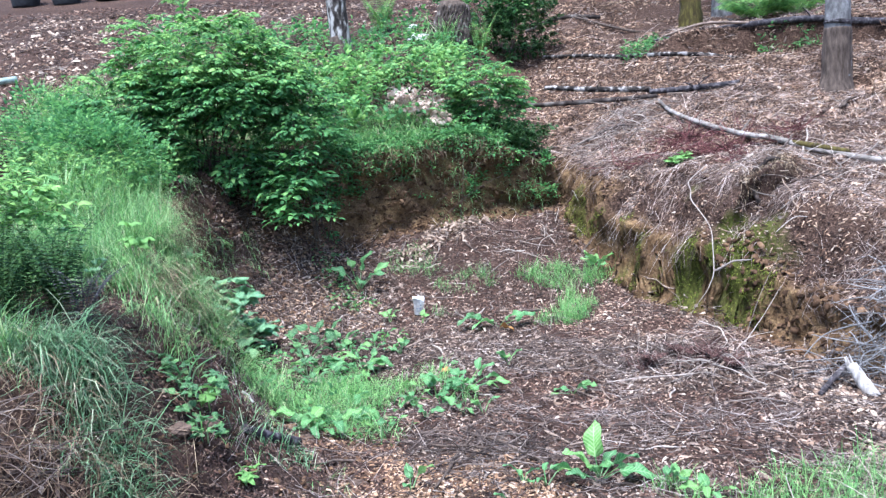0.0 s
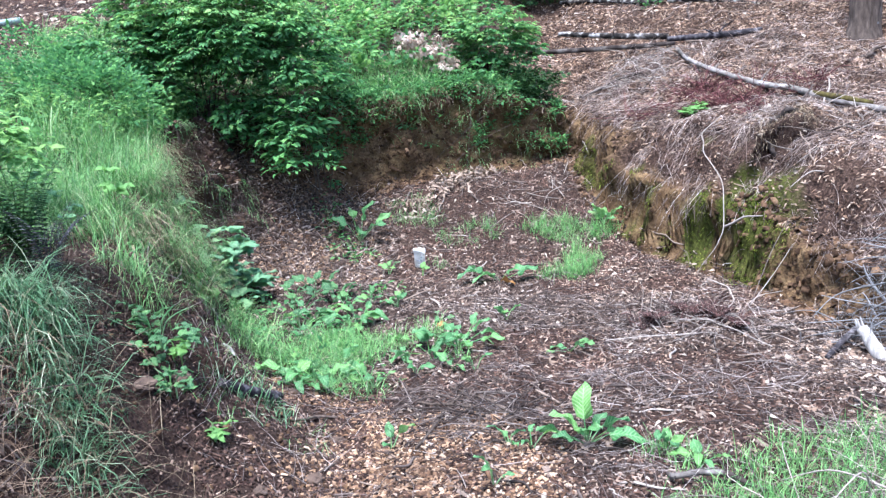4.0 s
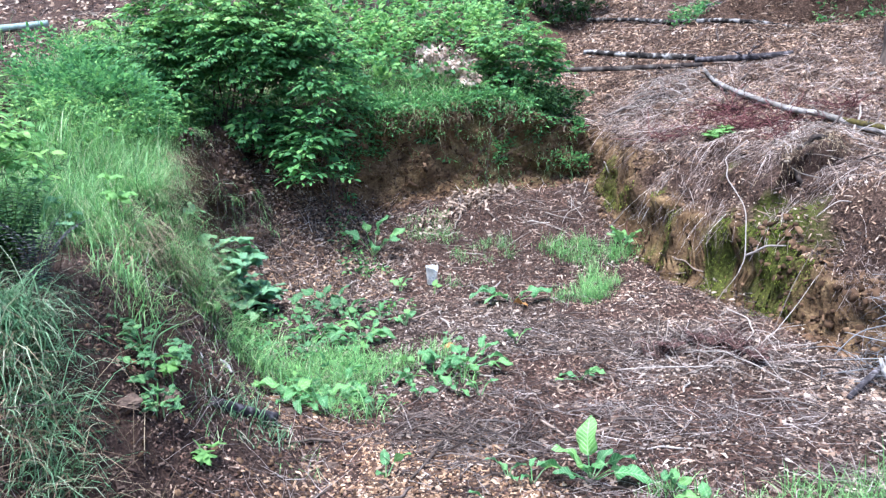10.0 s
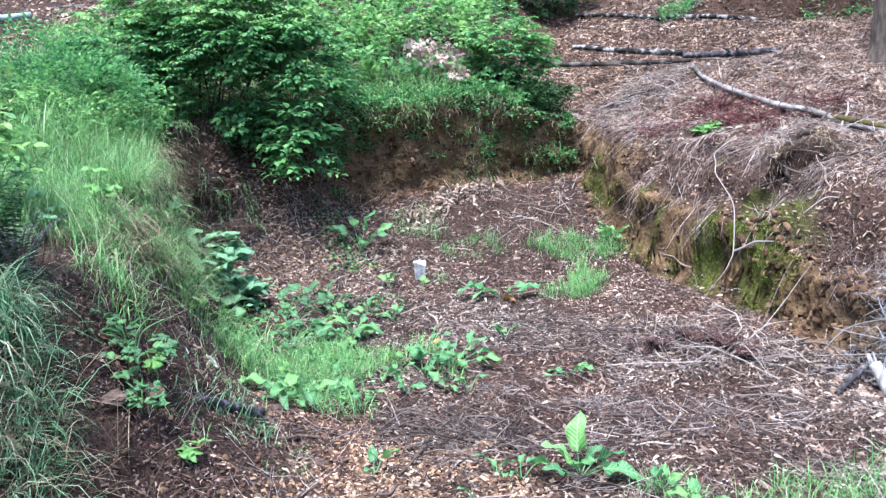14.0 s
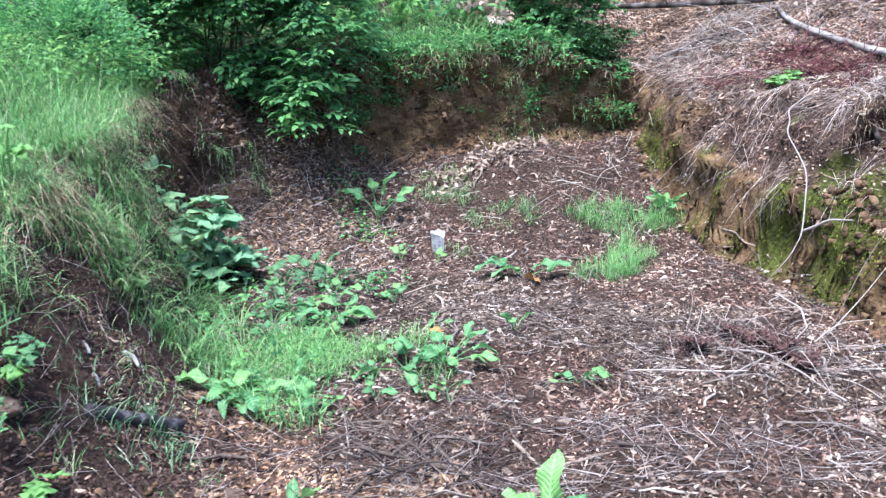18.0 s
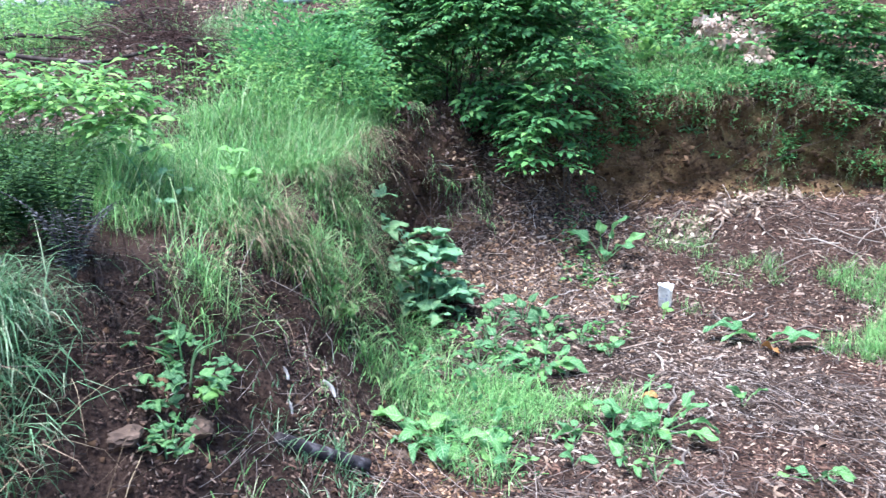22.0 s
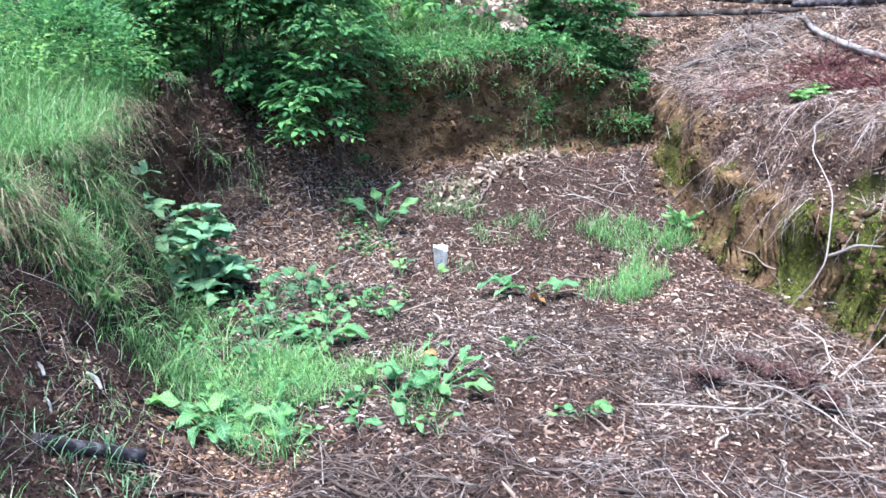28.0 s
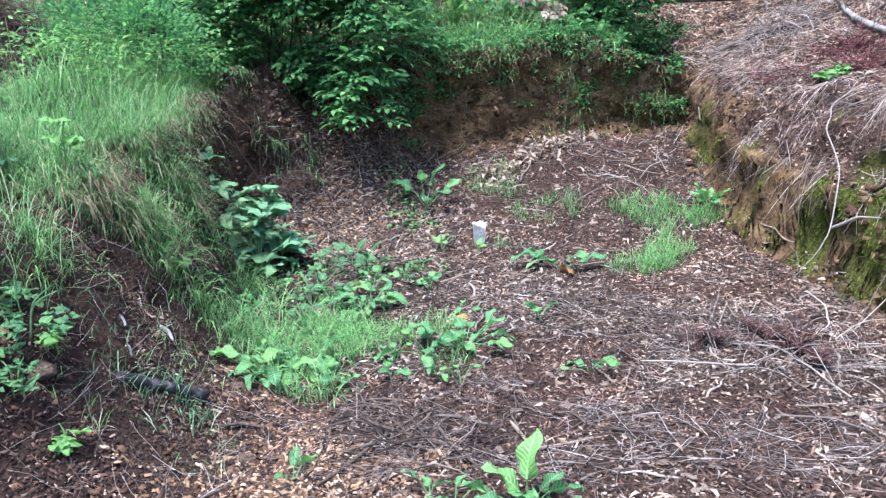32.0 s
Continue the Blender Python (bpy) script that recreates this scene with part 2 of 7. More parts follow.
BERRY = pieces("bluish_bramble_leaf", ((0.0, (0.10, 0.26, 0.14)), (0.6, (0.19, 0.40, 0.21)), (1.0, (0.31, 0.52, 0.22))), 0.55, 0.3, 0.3, by_object=True, veins=True)
MOSS = pieces("moss_tufts", ((0.0, (0.035, 0.052, 0.010)), (0.5, (0.125, 0.165, 0.024)), (1.0, (0.30, 0.34, 0.055))), 0.9, 0.1, 0.25)
CLODS = pieces("earth_clods", ((0.0, (0.030, 0.017, 0.010)), (0.6, (0.095, 0.056, 0.033)), (1.0, (0.20, 0.122, 0.07))), 0.95, 0.1)
GREY_BARK = bark("smooth_grey_bark", ((0.3, (0.045, 0.042, 0.041)), (0.48, (0.115, 0.110, 0.107)), (0.62, (0.195, 0.188, 0.184)), (0.8, (0.38, 0.37, 0.36))), 0.07, (1, 1, 0.6))
BROWN_BARK = bark("rough_brown_bark", ((0.3, (0.03, 0.022, 0.017)), (0.6, (0.10, 0.075, 0.06)), (0.8, (0.19, 0.15, 0.125))), 0.035)
SNAG_BARK = bark("peeled_weathered_wood", ((0.38, (0.015, 0.012, 0.011)), (0.49, (0.06, 0.05, 0.045)), (0.56, (0.28, 0.26, 0.245)), (0.75, (0.55, 0.52, 0.49))), 0.07, (1, 1, 0.35))
BLACK_BARK = bark("charred_dark_bark", ((0.3, (0.008, 0.007, 0.008)), (0.52, (0.045, 0.039, 0.042)), (0.68, (0.15, 0.135, 0.14)), (0.8, (0.30, 0.28, 0.29))), 0.05, (1, 1, 1))
LOG_BARK = bark("lichened_fallen_log", ((0.36, (0.018, 0.013, 0.011)), (0.54, (0.055, 0.043, 0.037)), (0.66, (0.16, 0.14, 0.125)), (0.8, (0.44, 0.41, 0.38))), 0.12, (1, 1, 1))
BLOTCHED_BARK = bark("black_and_white_blotched_bark", ((0.42, (0.012, 0.010, 0.009)), (0.52, (0.05, 0.042, 0.037)), (0.58, (0.24, 0.22, 0.205)), (0.76, (0.52, 0.49, 0.46))), 0.09, (1, 1, 1))
MOSSY_BARK = bark("moss_covered_bark", ((0.3, (0.03, 0.022, 0.012)), (0.55, (0.075, 0.06, 0.018)), (0.8, (0.15, 0.13, 0.035))), 0.03)
STRAW_POLE = bark("dry_tan_pole", ((0.3, (0.12, 0.085, 0.065)), (0.6, (0.28, 0.21, 0.165)), (0.8, (0.42, 0.34, 0.28))), 0.05)
PALE_WOOD = bark("bare_pale_wood", ((0.3, (0.16, 0.14, 0.125)), (0.5, (0.36, 0.33, 0.30)), (0.75, (0.66, 0.62, 0.57))), 0.03, (1, 1, 0.2), 0.7, 0.004)
STONE = bark("brown_field_stone", ((0.3, (0.05, 0.034, 0.026)), (0.6, (0.11, 0.075, 0.056)), (0.8, (0.19, 0.135, 0.10))), 0.05, (1, 1, 1), 0.9, 0.006)
WHITE_PLASTIC = pieces("scuffed_white_plastic", ((0.0, (0.80, 0.80, 0.78)), (1.0, (0.82, 0.82, 0.81))), 0.4, 0.4, 0.4, 0.05)
GREY_PRINT = bark("faded_grey_print", ((0.3, (0.22, 0.23, 0.25)), (0.7, (0.38, 0.39, 0.41))), 0.02, (1, 1, 1), 0.5, 0.0005)
BLACK_PLASTIC = bark("dusty_black_plastic", ((0.3, (0.012, 0.012, 0.014)), (0.7, (0.035, 0.035, 0.038))), 0.05, (1, 1, 1), 0.5, 0.001)
PIPE_GREEN = bark("chalky_green_plastic", ((0.3, (0.16, 0.22, 0.20)), (0.7, (0.28, 0.34, 0.31))), 0.06, (1, 1, 1), 0.5, 0.001)
GREY_BOARD = bark("weathered_grey_boards", ((0.3, (0.30, 0.30, 0.30)), (0.6, (0.48, 0.48, 0.48)), (0.8, (0.62, 0.62, 0.61))), 0.05, (1, 1, 0.15), 0.85, 0.003)
BLUE_GREY = bark("blue_grey_plastic", ((0.3, (0.04, 0.06, 0.085)), (0.7, (0.08, 0.11, 0.14))), 0.08, (1, 1, 1), 0.5, 0.001)
ORANGE_LEAF = pieces("withered_orange_leaf", ((0.0, (0.32, 0.16, 0.055)), (1.0, (0.45, 0.26, 0.10))), lucent=0.2, by_object=True)


# ---- the lie of the land: a level pad dug into a wooded slope ----
NOISE = np.random.RandomState(7).rand(256, 256)


def vnoise(x, y, size, shift=0.0):
    """Smooth noise from -1 to 1 with lumps of the given size in metres."""
    u, v = np.asarray(x, float) / size + 31.7 + shift, np.asarray(y, float) / size + 17.3 - shift
    i, j = np.floor(u).astype(int), np.floor(v).astype(int)
    a, b = u - i, v - j
    a, b = a * a * (3 - 2 * a), b * b * (3 - 2 * b)
    g = lambda p, q: NOISE[p % 256, q % 256]
    return 2 * (g(i, j) * (1 - a) * (1 - b) + g(i + 1, j) * a * (1 - b) + g(i, j + 1) * (1 - a) * b + g(i + 1, j + 1) * a * b) - 1


def smooth(a, b, x):
    u = np.clip((np.asarray(x, float) - a) / (b - a), 0, 1)
    return u * u * (3 - 2 * u)


# foot of the cut: x, y, width of the slope above it, how slowly that slope begins
FOOT = np.array([
    (-0.30, -6.0, 1.5, 1.5), (-0.22, 1.5, 1.4, 1.5), (-0.24, 3.2, 1.30, 1.5), (-0.40, 4.2, 1.15, 1.5),
    (-0.92, 5.0, 1.00, 1.4), (-1.42, 5.8, 0.58, 1.1), (-1.80, 6.4, 0.42, 1.0), (-2.05, 6.95, 0.32, 1.0),
    (-1.80, 7.45, 0.35, 1.0), (-1.35, 7.95, 0.35, 1.0), (-0.90, 8.40, 0.24, 1.0), (-0.30, 8.60, 0.22, 1.0),
    (0.50, 8.76, 0.20, 1.0), (1.14, 8.75, 0.20, 1.0), (1.29, 8.05, 0.26, 1.0), (1.46, 7.50, 0.26, 1.0),
    (1.68, 7.12, 0.26, 1.0), (1.89, 6.70, 0.28, 1.0), (2.13, 6.27, 0.32, 1.0), (2.29, 5.70, 0.34, 1.0),
    (2.39, 5.32, 0.36, 1.0), (2.48, 4.95, 0.40, 1.0), (2.76, 4.45, 0.60, 1.0), (3.40, 3.90, 0.90, 1.0), (5.00, 3.30, 1.20, 1.0), (12.0, 2.0, 1.5, 1.0)])


def foot(x, y):
    """Distance outside the foot line (inside: negative), and the slope's width and start there."""
    x, y = np.asarray(x, float), np.asarray(y, float)
    best = np.full(x.shape, 1e9)
    wide, late, side = np.zeros(x.shape), np.ones(x.shape), np.zeros(x.shape)
    for a, b in zip(FOOT[:-1], FOOT[1:]):
        d = b[:2] - a[:2]
        s = np.clip(((x - a[0]) * d[0] + (y - a[1]) * d[1]) / (d @ d), 0, 1)
        px, py = x - a[0] - s * d[0], y - a[1] - s * d[1]
        r = np.hypot(px, py)
        m = r < best
        best = np.where(m, r, best)
        wide, late = np.where(m, a[2] + s * (b[2] - a[2]), wide), np.where(m, a[3] + s * (b[3] - a[3]), late)
        side = np.where(m, d[0] * (y - a[1]) - d[1] * (x - a[0]), side)
    return best * np.sign(side), wide, late


def floor_height(x, y):
    z = np.interp(y, (-8, 3, 5, 6.3, 7.2, 8.0, 8.5, 8.8), (-0.10, -0.10, -0.12, -0.10, 0.0, 0.28, 0.52, 0.60))
    z = z + 0.10 * smooth(0.6, 1.15, x) * smooth(7.8, 8.5, y) + 0.20 * smooth(-1.2, -1.9, x) * smooth(6.4, 7.2, y) * smooth(8.6, 7.6, y)
    z = z + 0.32 * smooth(-0.85, -1.4, x) * smooth(7.0, 8.0, y) * smooth(8.9, 8.4, y)
    z = z + 0.09 * np.exp(-((x - 0.4) / 0.6) ** 2 - ((y - 8.3) / 0.4) ** 2)
    return z + 0.03 * smooth(0.8, 2.2, x)


def top_height(x, y):
    right = 0.70 + 0.33 * (np.minimum(x, 2.8) - 1.9) + 0.09 * np.maximum(x - 2.8, 0) + 0.27 * (y - 6.3) + 0.06 * np.maximum(y - 9.5, 0)
    back = 1.5 + 0.38 * (y - 8.9)
    left = 0.82 + 0.22 * (-1.5 - x) + 0.06 * (y - 4.4)
    left = np.where(x < -4, 0.82 + 0.55 + 0.1 * (-4 - x) + 0.06 * (y - 4.4), left)
    terrace = 0.27 * (np.minimum(y, 10.7) - y) + 0.05 * np.clip(y - 10.7, 0, 2.6) + 0.42 * np.maximum(y - 13.3, 0)
    right = right + terrace * smooth(2.2, 3.0, x) + 0.27 * smooth(0.0, 0.14, y - 10.74 + 0.25 * (x - 2.75)) * smooth(2.3, 3.2, x)
    back = np.where(y > 13, 1.5 + 0.38 * 4.1 + 0.30 * (y - 13), back)
    rb = smooth(0.2, 1.4, x)
    hill = back * (1 - rb) + right * rb
    lb = smooth(-0.1, -0.7, x) * (1 - smooth(6.4, 8.3, y))
    z = hill * (1 - lb) + left * lb
    z = z - 0.28 * np.exp(-((x + 1.72) / 0.45) ** 2 - ((y - 7.55) / 0.48) ** 2)
    z = np.where(z > 6, 6 + 8 * (1 - np.exp(-(z - 6) / 8)), z)
    return np.maximum(z, -0.1 + 0.10 * smooth(0, 3, np.abs(x)))


def height(x, y):
    d, wide, late = foot(x, y)
    f, t = floor_height(x, y), top_height(x, y)
    wob = 0.06 * vnoise(x, y, 0.45) + 0.02 * vnoise(x, y, 0.2, 5)
    u = np.clip((d + wob * np.clip(wide * 2, 0, 1)) / wide, 0, 1) ** late
    s = u * u * (3 - 2 * u)
    # the right-hand bank is a steep step with a thatched shoulder, lower and longer towards the front
    low = smooth(8.3, 7.7, y) * smooth(1.0, 1.3, x)
    front = smooth(6.6, 5.8, y)
    e = d + wob
    step = 0.60 - 0.16 * front
    s = s * (1 - low) + low * (step * smooth(0, 0.14, e) + (1 - step) * smooth(0.05, 0.52 + 0.18 * front, e))
    z = f + (t - f) * s
    rough = 0.35 + 0.65 * s
    z = z + rough * (0.05 * vnoise(x, y, 0.9, 2) + 0.025 * vnoise(x, y, 0.3, 3)) + 0.010 * vnoise(x, y, 0.11, 4) + 0.005 * vnoise(x, y, 0.05, 6)
    z = z + 0.10 * vnoise(x, y, 0.38, 11) * smooth(-0.7, -1.1, x) * smooth(4.2, 4.6, y) * smooth(6.7, 6.3, y) * smooth(0.1, 0.3, d)
    # lump of earth left standing in the hollow behind the mound
    z = z + 0.26 * np.exp(-(((x + 2.16) / 0.38) ** 2 + ((y - 7.42) / 0.31) ** 2) ** 4) * (1 + 0.35 * vnoise(x, y, 0.16, 61))
    # heaps of cut brush and chips beyond the mound
    z = z + 0.40 * np.exp(-((x + 3.85) / 0.50) ** 2 - ((y - 6.35) / 0.40) ** 2) + 0.22 * np.exp(-((x + 5.2) / 0.8) ** 2 - ((y - 6.7) / 0.7) ** 2)
    # burrow under the thatch on the right-hand bank
    wide_lip = np.exp(-((x - 2.50 + 0.06 * vnoise(x, y, 0.1, 71)) / 0.25) ** 4)
    z = z + wide_lip * (0.14 * smooth(6.60, 6.67, y + 0.04 * vnoise(x, y, 0.12, 72)) * np.exp(-(np.maximum(y - 6.72, 0) / 0.28) ** 2) - 0.09 * np.exp(-((y - 6.56) / 0.06) ** 2))
    # clumps in the thatch on top of the bank
    z = z + 0.045 * vnoise(x + 0.5 * y, y, 0.17, 73) * smooth(1.4, 1.8, x) * smooth(0.25, 0.5, d) * smooth(10.0, 9.0, y)
    return z


def shifted(x, y, z, nz):
    """Where a point of the land ends up once its steep faces are roughened sideways."""
    steep = np.clip((0.80 - nz) / 0.4, 0, 1)
    back = smooth(8.2, 8.5, y) * smooth(1.25, 1.1, x)
    bank = smooth(1.0, 1.3, x) * smooth(8.6, 8.2, y)
    # overhanging lips and hollows washed out under them
    inward = steep * (0.13 * np.exp(-((z - 0.72) / 0.08) ** 2) * (0.7 + 0.6 * vnoise(x, z, 0.4, 8)) - 0.12 * smooth(1.0, 1.35, z) + 0.10 * vnoise(x, z * 0.6, 0.30, 9))
    hollow = steep * (0.07 * np.maximum(0, vnoise(y, z, 0.28, 7)) - 0.05 * smooth(0.35, 0.75, z))
    cave = steep * 0.15 * np.exp(-((z - 0.14) / 0.08) ** 2) * smooth(6.35, 6.1, y) * smooth(4.9, 5.2, y) * np.maximum(0, 0.35 + vnoise(y, z, 0.22, 85))
    recess = steep * 0.24 * np.exp(-((z - 0.58) / 0.12) ** 2) * np.exp(-((x + 2.1) / 0.4) ** 4) * smooth(6.9, 7.05, y) * smooth(7.6, 7.4, y)
    lip = steep * np.exp(-((x - 2.5) / 0.28) ** 2 - ((y - 6.70) / 0.07) ** 2)
    y = y + back * inward + recess - 0.11 * lip
    x = x + bank * (hollow + cave)
    return (x + steep * (0.06 * vnoise(y, z, 0.17, 1) + 0.035 * vnoise(y, z, 0.07, 2) + 0.018 * vnoise(y, z, 0.03, 3)),
            y + steep * (0.06 * vnoise(x, z, 0.17, 4) + 0.035 * vnoise(x, z, 0.07, 5) + 0.018 * vnoise(x, z, 0.03, 6)))


# ---- building helpers ----
RNG = np.random.RandomState(11)


def soup(name, verts, tris, mat, parent=None, smooth_faces=False):
    """One mesh object out of arrays of points and triangles."""
    me = bpy.data.meshes.new(name)
    verts, tris = np.asarray(verts, np.float32), np.asarray(tris, np.int32)
    me.vertices.add(len(verts))
    me.vertices.foreach_set("co", verts.ravel())
    me.loops.add(tris.size)
    me.loops.foreach_set("vertex_index", tris.ravel())
    me.polygons.add(len(tris))
    me.polygons.foreach_set("loop_start", np.arange(0, tris.size, 3, dtype=np.int32))
    me.polygons.foreach_set("loop_total", np.full(len(tris), 3, np.int32))
    if smooth_faces:
        me.polygons.foreach_set("use_smooth", np.ones(len(tris), bool))
    me.update(calc_edges=True)
    me.materials.append(mat)
    ob = new(name, me)
    if parent:
        ob.parent = parent
    return ob


def many(shape, place, turn, size):
    """Copies of a small shape (points, triangles) at places, turned by 3x3 matrices and scaled; joined arrays."""
    v, f = shape
    n, k = len(place), len(v)
    w = np.einsum("nij,nkj->nki", turn, v[None] * size[:, None, :]) + place[:, None, :]
    t = f[None] + (np.arange(n) * k)[:, None, None]
    return w.reshape(-1, 3), t.reshape(-1, 3)


def ground_at(x, y):
    return float(height(np.array([x], float), np.array([y], float))[0])


def normals(x, y, e=0.03):
    n = np.stack([-(height(x + e, y) - height(x - e, y)) / (2 * e), -(height(x, y + e) - height(x, y - e)) / (2 * e), np.ones(len(x))], 1)
    return n / np.linalg.norm(n, axis=1)[:, None]


def frames(normal, yaw, lean=None):
    """Turns whose third axis is the normal (leaning by random amounts) and whose first axis points along yaw."""
    n = normal.copy()
    if lean is not None:
        n = n + lean
        n /= np.linalg.norm(n, axis=1)[:, None]
    a = np.stack([np.cos(yaw), np.sin(yaw), np.zeros(len(yaw))], 1)
    a = a - n * np.sum(a * n, 1)[:, None]
    a /= np.linalg.norm(a, axis=1)[:, None] + 1e-9
    return np.stack([a, np.cross(n, a), n], 2)


def facing(axis, roll):
    """Turns whose first axis is the given direction, rolled about it."""
    a = axis / (np.linalg.norm(axis, axis=1)[:, None] + 1e-9)
    up = np.tile((0.0, 0.0, 1.0), (len(a), 1))
    up[np.abs(a[:, 2]) > 0.98] = (1.0, 0.0, 0.0)
    s = np.cross(up, a)
    s /= np.linalg.norm(s, axis=1)[:, None]
    u = np.cross(a, s)
    c, d = np.cos(roll)[:, None], np.sin(roll)[:, None]
    return np.stack([a, s * c + u * d, u * c - s * d], 2)


def uniform(n, a, b):
    return RNG.uniform(a, b, n)


# small shapes, about 1 long along x
SHARD = (np.array([(-.5, -.5, 0), (.5, -.4, 0), (.45, .5, 0), (-.4, .45, 0), (-.3, .05, 1), (.3, -.05, 1.0)]),
         np.array([(0, 1, 5), (0, 5, 4), (1, 2, 5), (2, 3, 4), (2, 4, 5), (3, 0, 4)]))


def rods(start, axis, length, radius, bend=0.1, rings=4, sides=3, taper=0.5, curl=None, droop=None):
    """Many thin bent rods: joined arrays."""
    n = len(start)
    turn = facing(axis, uniform(n, 0, 6.28))
    s = np.linspace(0, 1, rings)
    b = uniform(n, -bend, bend) if curl is None else curl
    centre = np.stack([np.tile(s, (n, 1)), b[:, None] * np.sin(np.pi * s)[None], 0.4 * b[:, None] * np.sin(2 * np.pi * s)[None]], 2) * length[:, None, None]
    ang = 2 * np.pi * np.arange(sides) / sides
    ring = np.stack([np.zeros(sides), np.cos(ang), np.sin(ang)], 1)
    r = radius[:, None] * (1 - taper * s)[None]
    loc = centre[:, :, None, :] + r[:, :, None, None] * ring[None, None]
    w = np.einsum("nij,nrkj->nrki", turn, loc) + start[:, None, None, :]
    if droop is not None:
        w[..., 2] -= droop[:, None, None] * (s ** 2)[None, :, None]
    f = []
    for i in range(rings - 1):
        for k in range(sides):
            a, c = i * sides + k, i * sides + (k + 1) % sides
            f += [(a, c, c + sides), (a, c + sides, a + sides)]
    f.append(tuple((rings - 1) * sides + k for k in range(3)))
    t = np.array(f)[None] + (np.arange(n) * rings * sides)[:, None, None]
    return w.reshape(-1, 3), t.reshape(-1, 3)


def blades(root, yaw, length, width, bow, lift=1.3, rings=5):
    """Grass blades that rise and arch over: joined arrays."""
    n = len(root)
    s = np.linspace(0, 1, rings)
    a = lift - bow[:, None] * s[None] ** 1.3
    step = length[:, None] / (rings - 1)
    out = np.cumsum(np.cos(a) * step, 1) - np.cos(a[:, :1]) * step
    up = np.cumsum(np.sin(a) * step, 1) - np.sin(a[:, :1]) * step
    d = np.stack([np.cos(yaw), np.sin(yaw)], 1)
    side = np.stack([-np.sin(yaw), np.cos(yaw)], 1)
    half = 0.5 * width[:, None] * (1 - s[None] ** 1.5) * (0.7 + 0.6 * np.minimum(s[None] * 3, 1))
    mid = np.concatenate([root[:, None, :2] + out[..., None] * d[:, None], (root[:, 2:3] + up)[..., None]], 2)
    off = np.concatenate([half[..., None] * side[:, None], np.zeros((n, rings, 1))], 2)
    w = np.stack([mid - off, mid + off], 2)[:, :, :, :].reshape(n, rings * 2, 3)
    f = []
    for i in range(rings - 1):
        a0 = 2 * i
        f += [(a0, a0 + 1, a0 + 3), (a0, a0 + 3, a0 + 2)]
    t = np.array(f)[None] + (np.arange(n) * rings * 2)[:, None, None]
    return w.reshape(-1, 3), t.reshape(-1, 3)


def leaf_shape(width=0.5, rows=6, arch=0.25, fold=0.12, tip=1.0, base=0.25, wave=0.03, cols=5):
    """A leaf 1 long, its stalk end at the origin, lying in xy, folded along the midrib and arching down."""
    v, f = [], []
    for i in range(rows + 1):
        s = i / rows
        w = width * 0.5 * math.sin(math.pi * s ** (1.0 - 0.6 * base)) ** (0.95 - 0.8 * base) if 0 < s < 1 else 0.004
        w *= (1 - 0.35 * s * tip)
        for k in range(cols):
            c = 2 * k / (cols - 1) - 1
            z = -arch * s * s + fold * abs(c) * w / max(width * 0.5, 1e-6) - 0.10 * width * c * c + wave * math.sin(9 * s + 2.5 * c) * abs(c)
            v.append((s, c * w, z))
    for i in range(rows):
        for k in range(cols - 1):
            a = i * cols + k
            f += [(a, a + 1, a + cols + 1), (a, a + cols + 1, a + cols)]
    return np.array(v), np.array(f)


def joined(*sets):
    v, f, n = [], [], 0
    for a, b in sets:
        v.append(a)
        f.append(b + n)
        n += len(a)
    return np.concatenate(v), np.concatenate(f)


LEAFLET = leaf_shape(0.55, 4, 0.2, 0.12, cols=3)


def spray_shape(pairs=2, leaf=0.5, spread=0.9):
    """A stalk's end with a leaflet at the tip and pairs below it, 1 long."""
    sets = []
    v, f = LEAFLET
    for i in range(pairs):
        x = 0.15 + 0.4 * i / max(1, pairs - 1)
        for sgn in (-1, 1):
            a = sgn * (spread - 0.15 * i)
            ca, sa = math.cos(a), math.sin(a)
            q = v * leaf * (0.85 + 0.15 * i)
            sets.append((np.stack([x + ca * q[:, 0] - sa * q[:, 1], sa * q[:, 0] + ca * q[:, 1], q[:, 2] - 0.04], 1), f))
    q = v * leaf * 1.1
    sets.append((np.stack([0.55 + q[:, 0], q[:, 1], q[:, 2]], 1), f))
    return joined(*sets)


SPRAY = spray_shape(2)
TRIO = spray_shape(1, 0.55, 1.1)
LEAFLET = leaf_shape(0.55, 3, 0.2, 0.12, cols=3)
TRIO_LOW = spray_shape(1, 0.55, 1.1)
LEAFLET = leaf_shape(0.62, 2, 0.2, 0.12, cols=3)
TRIO_SMALL = spray_shape(1, 0.55, 1.1)
LEAFLET = leaf_shape(0.58, 4, 0.28, 0.10, 1.2, cols=3)
PINNATE = spray_shape(2, 0.48, 0.80)
LEAFLET = leaf_shape(0.55, 3, 0.2, 0.12, cols=3)


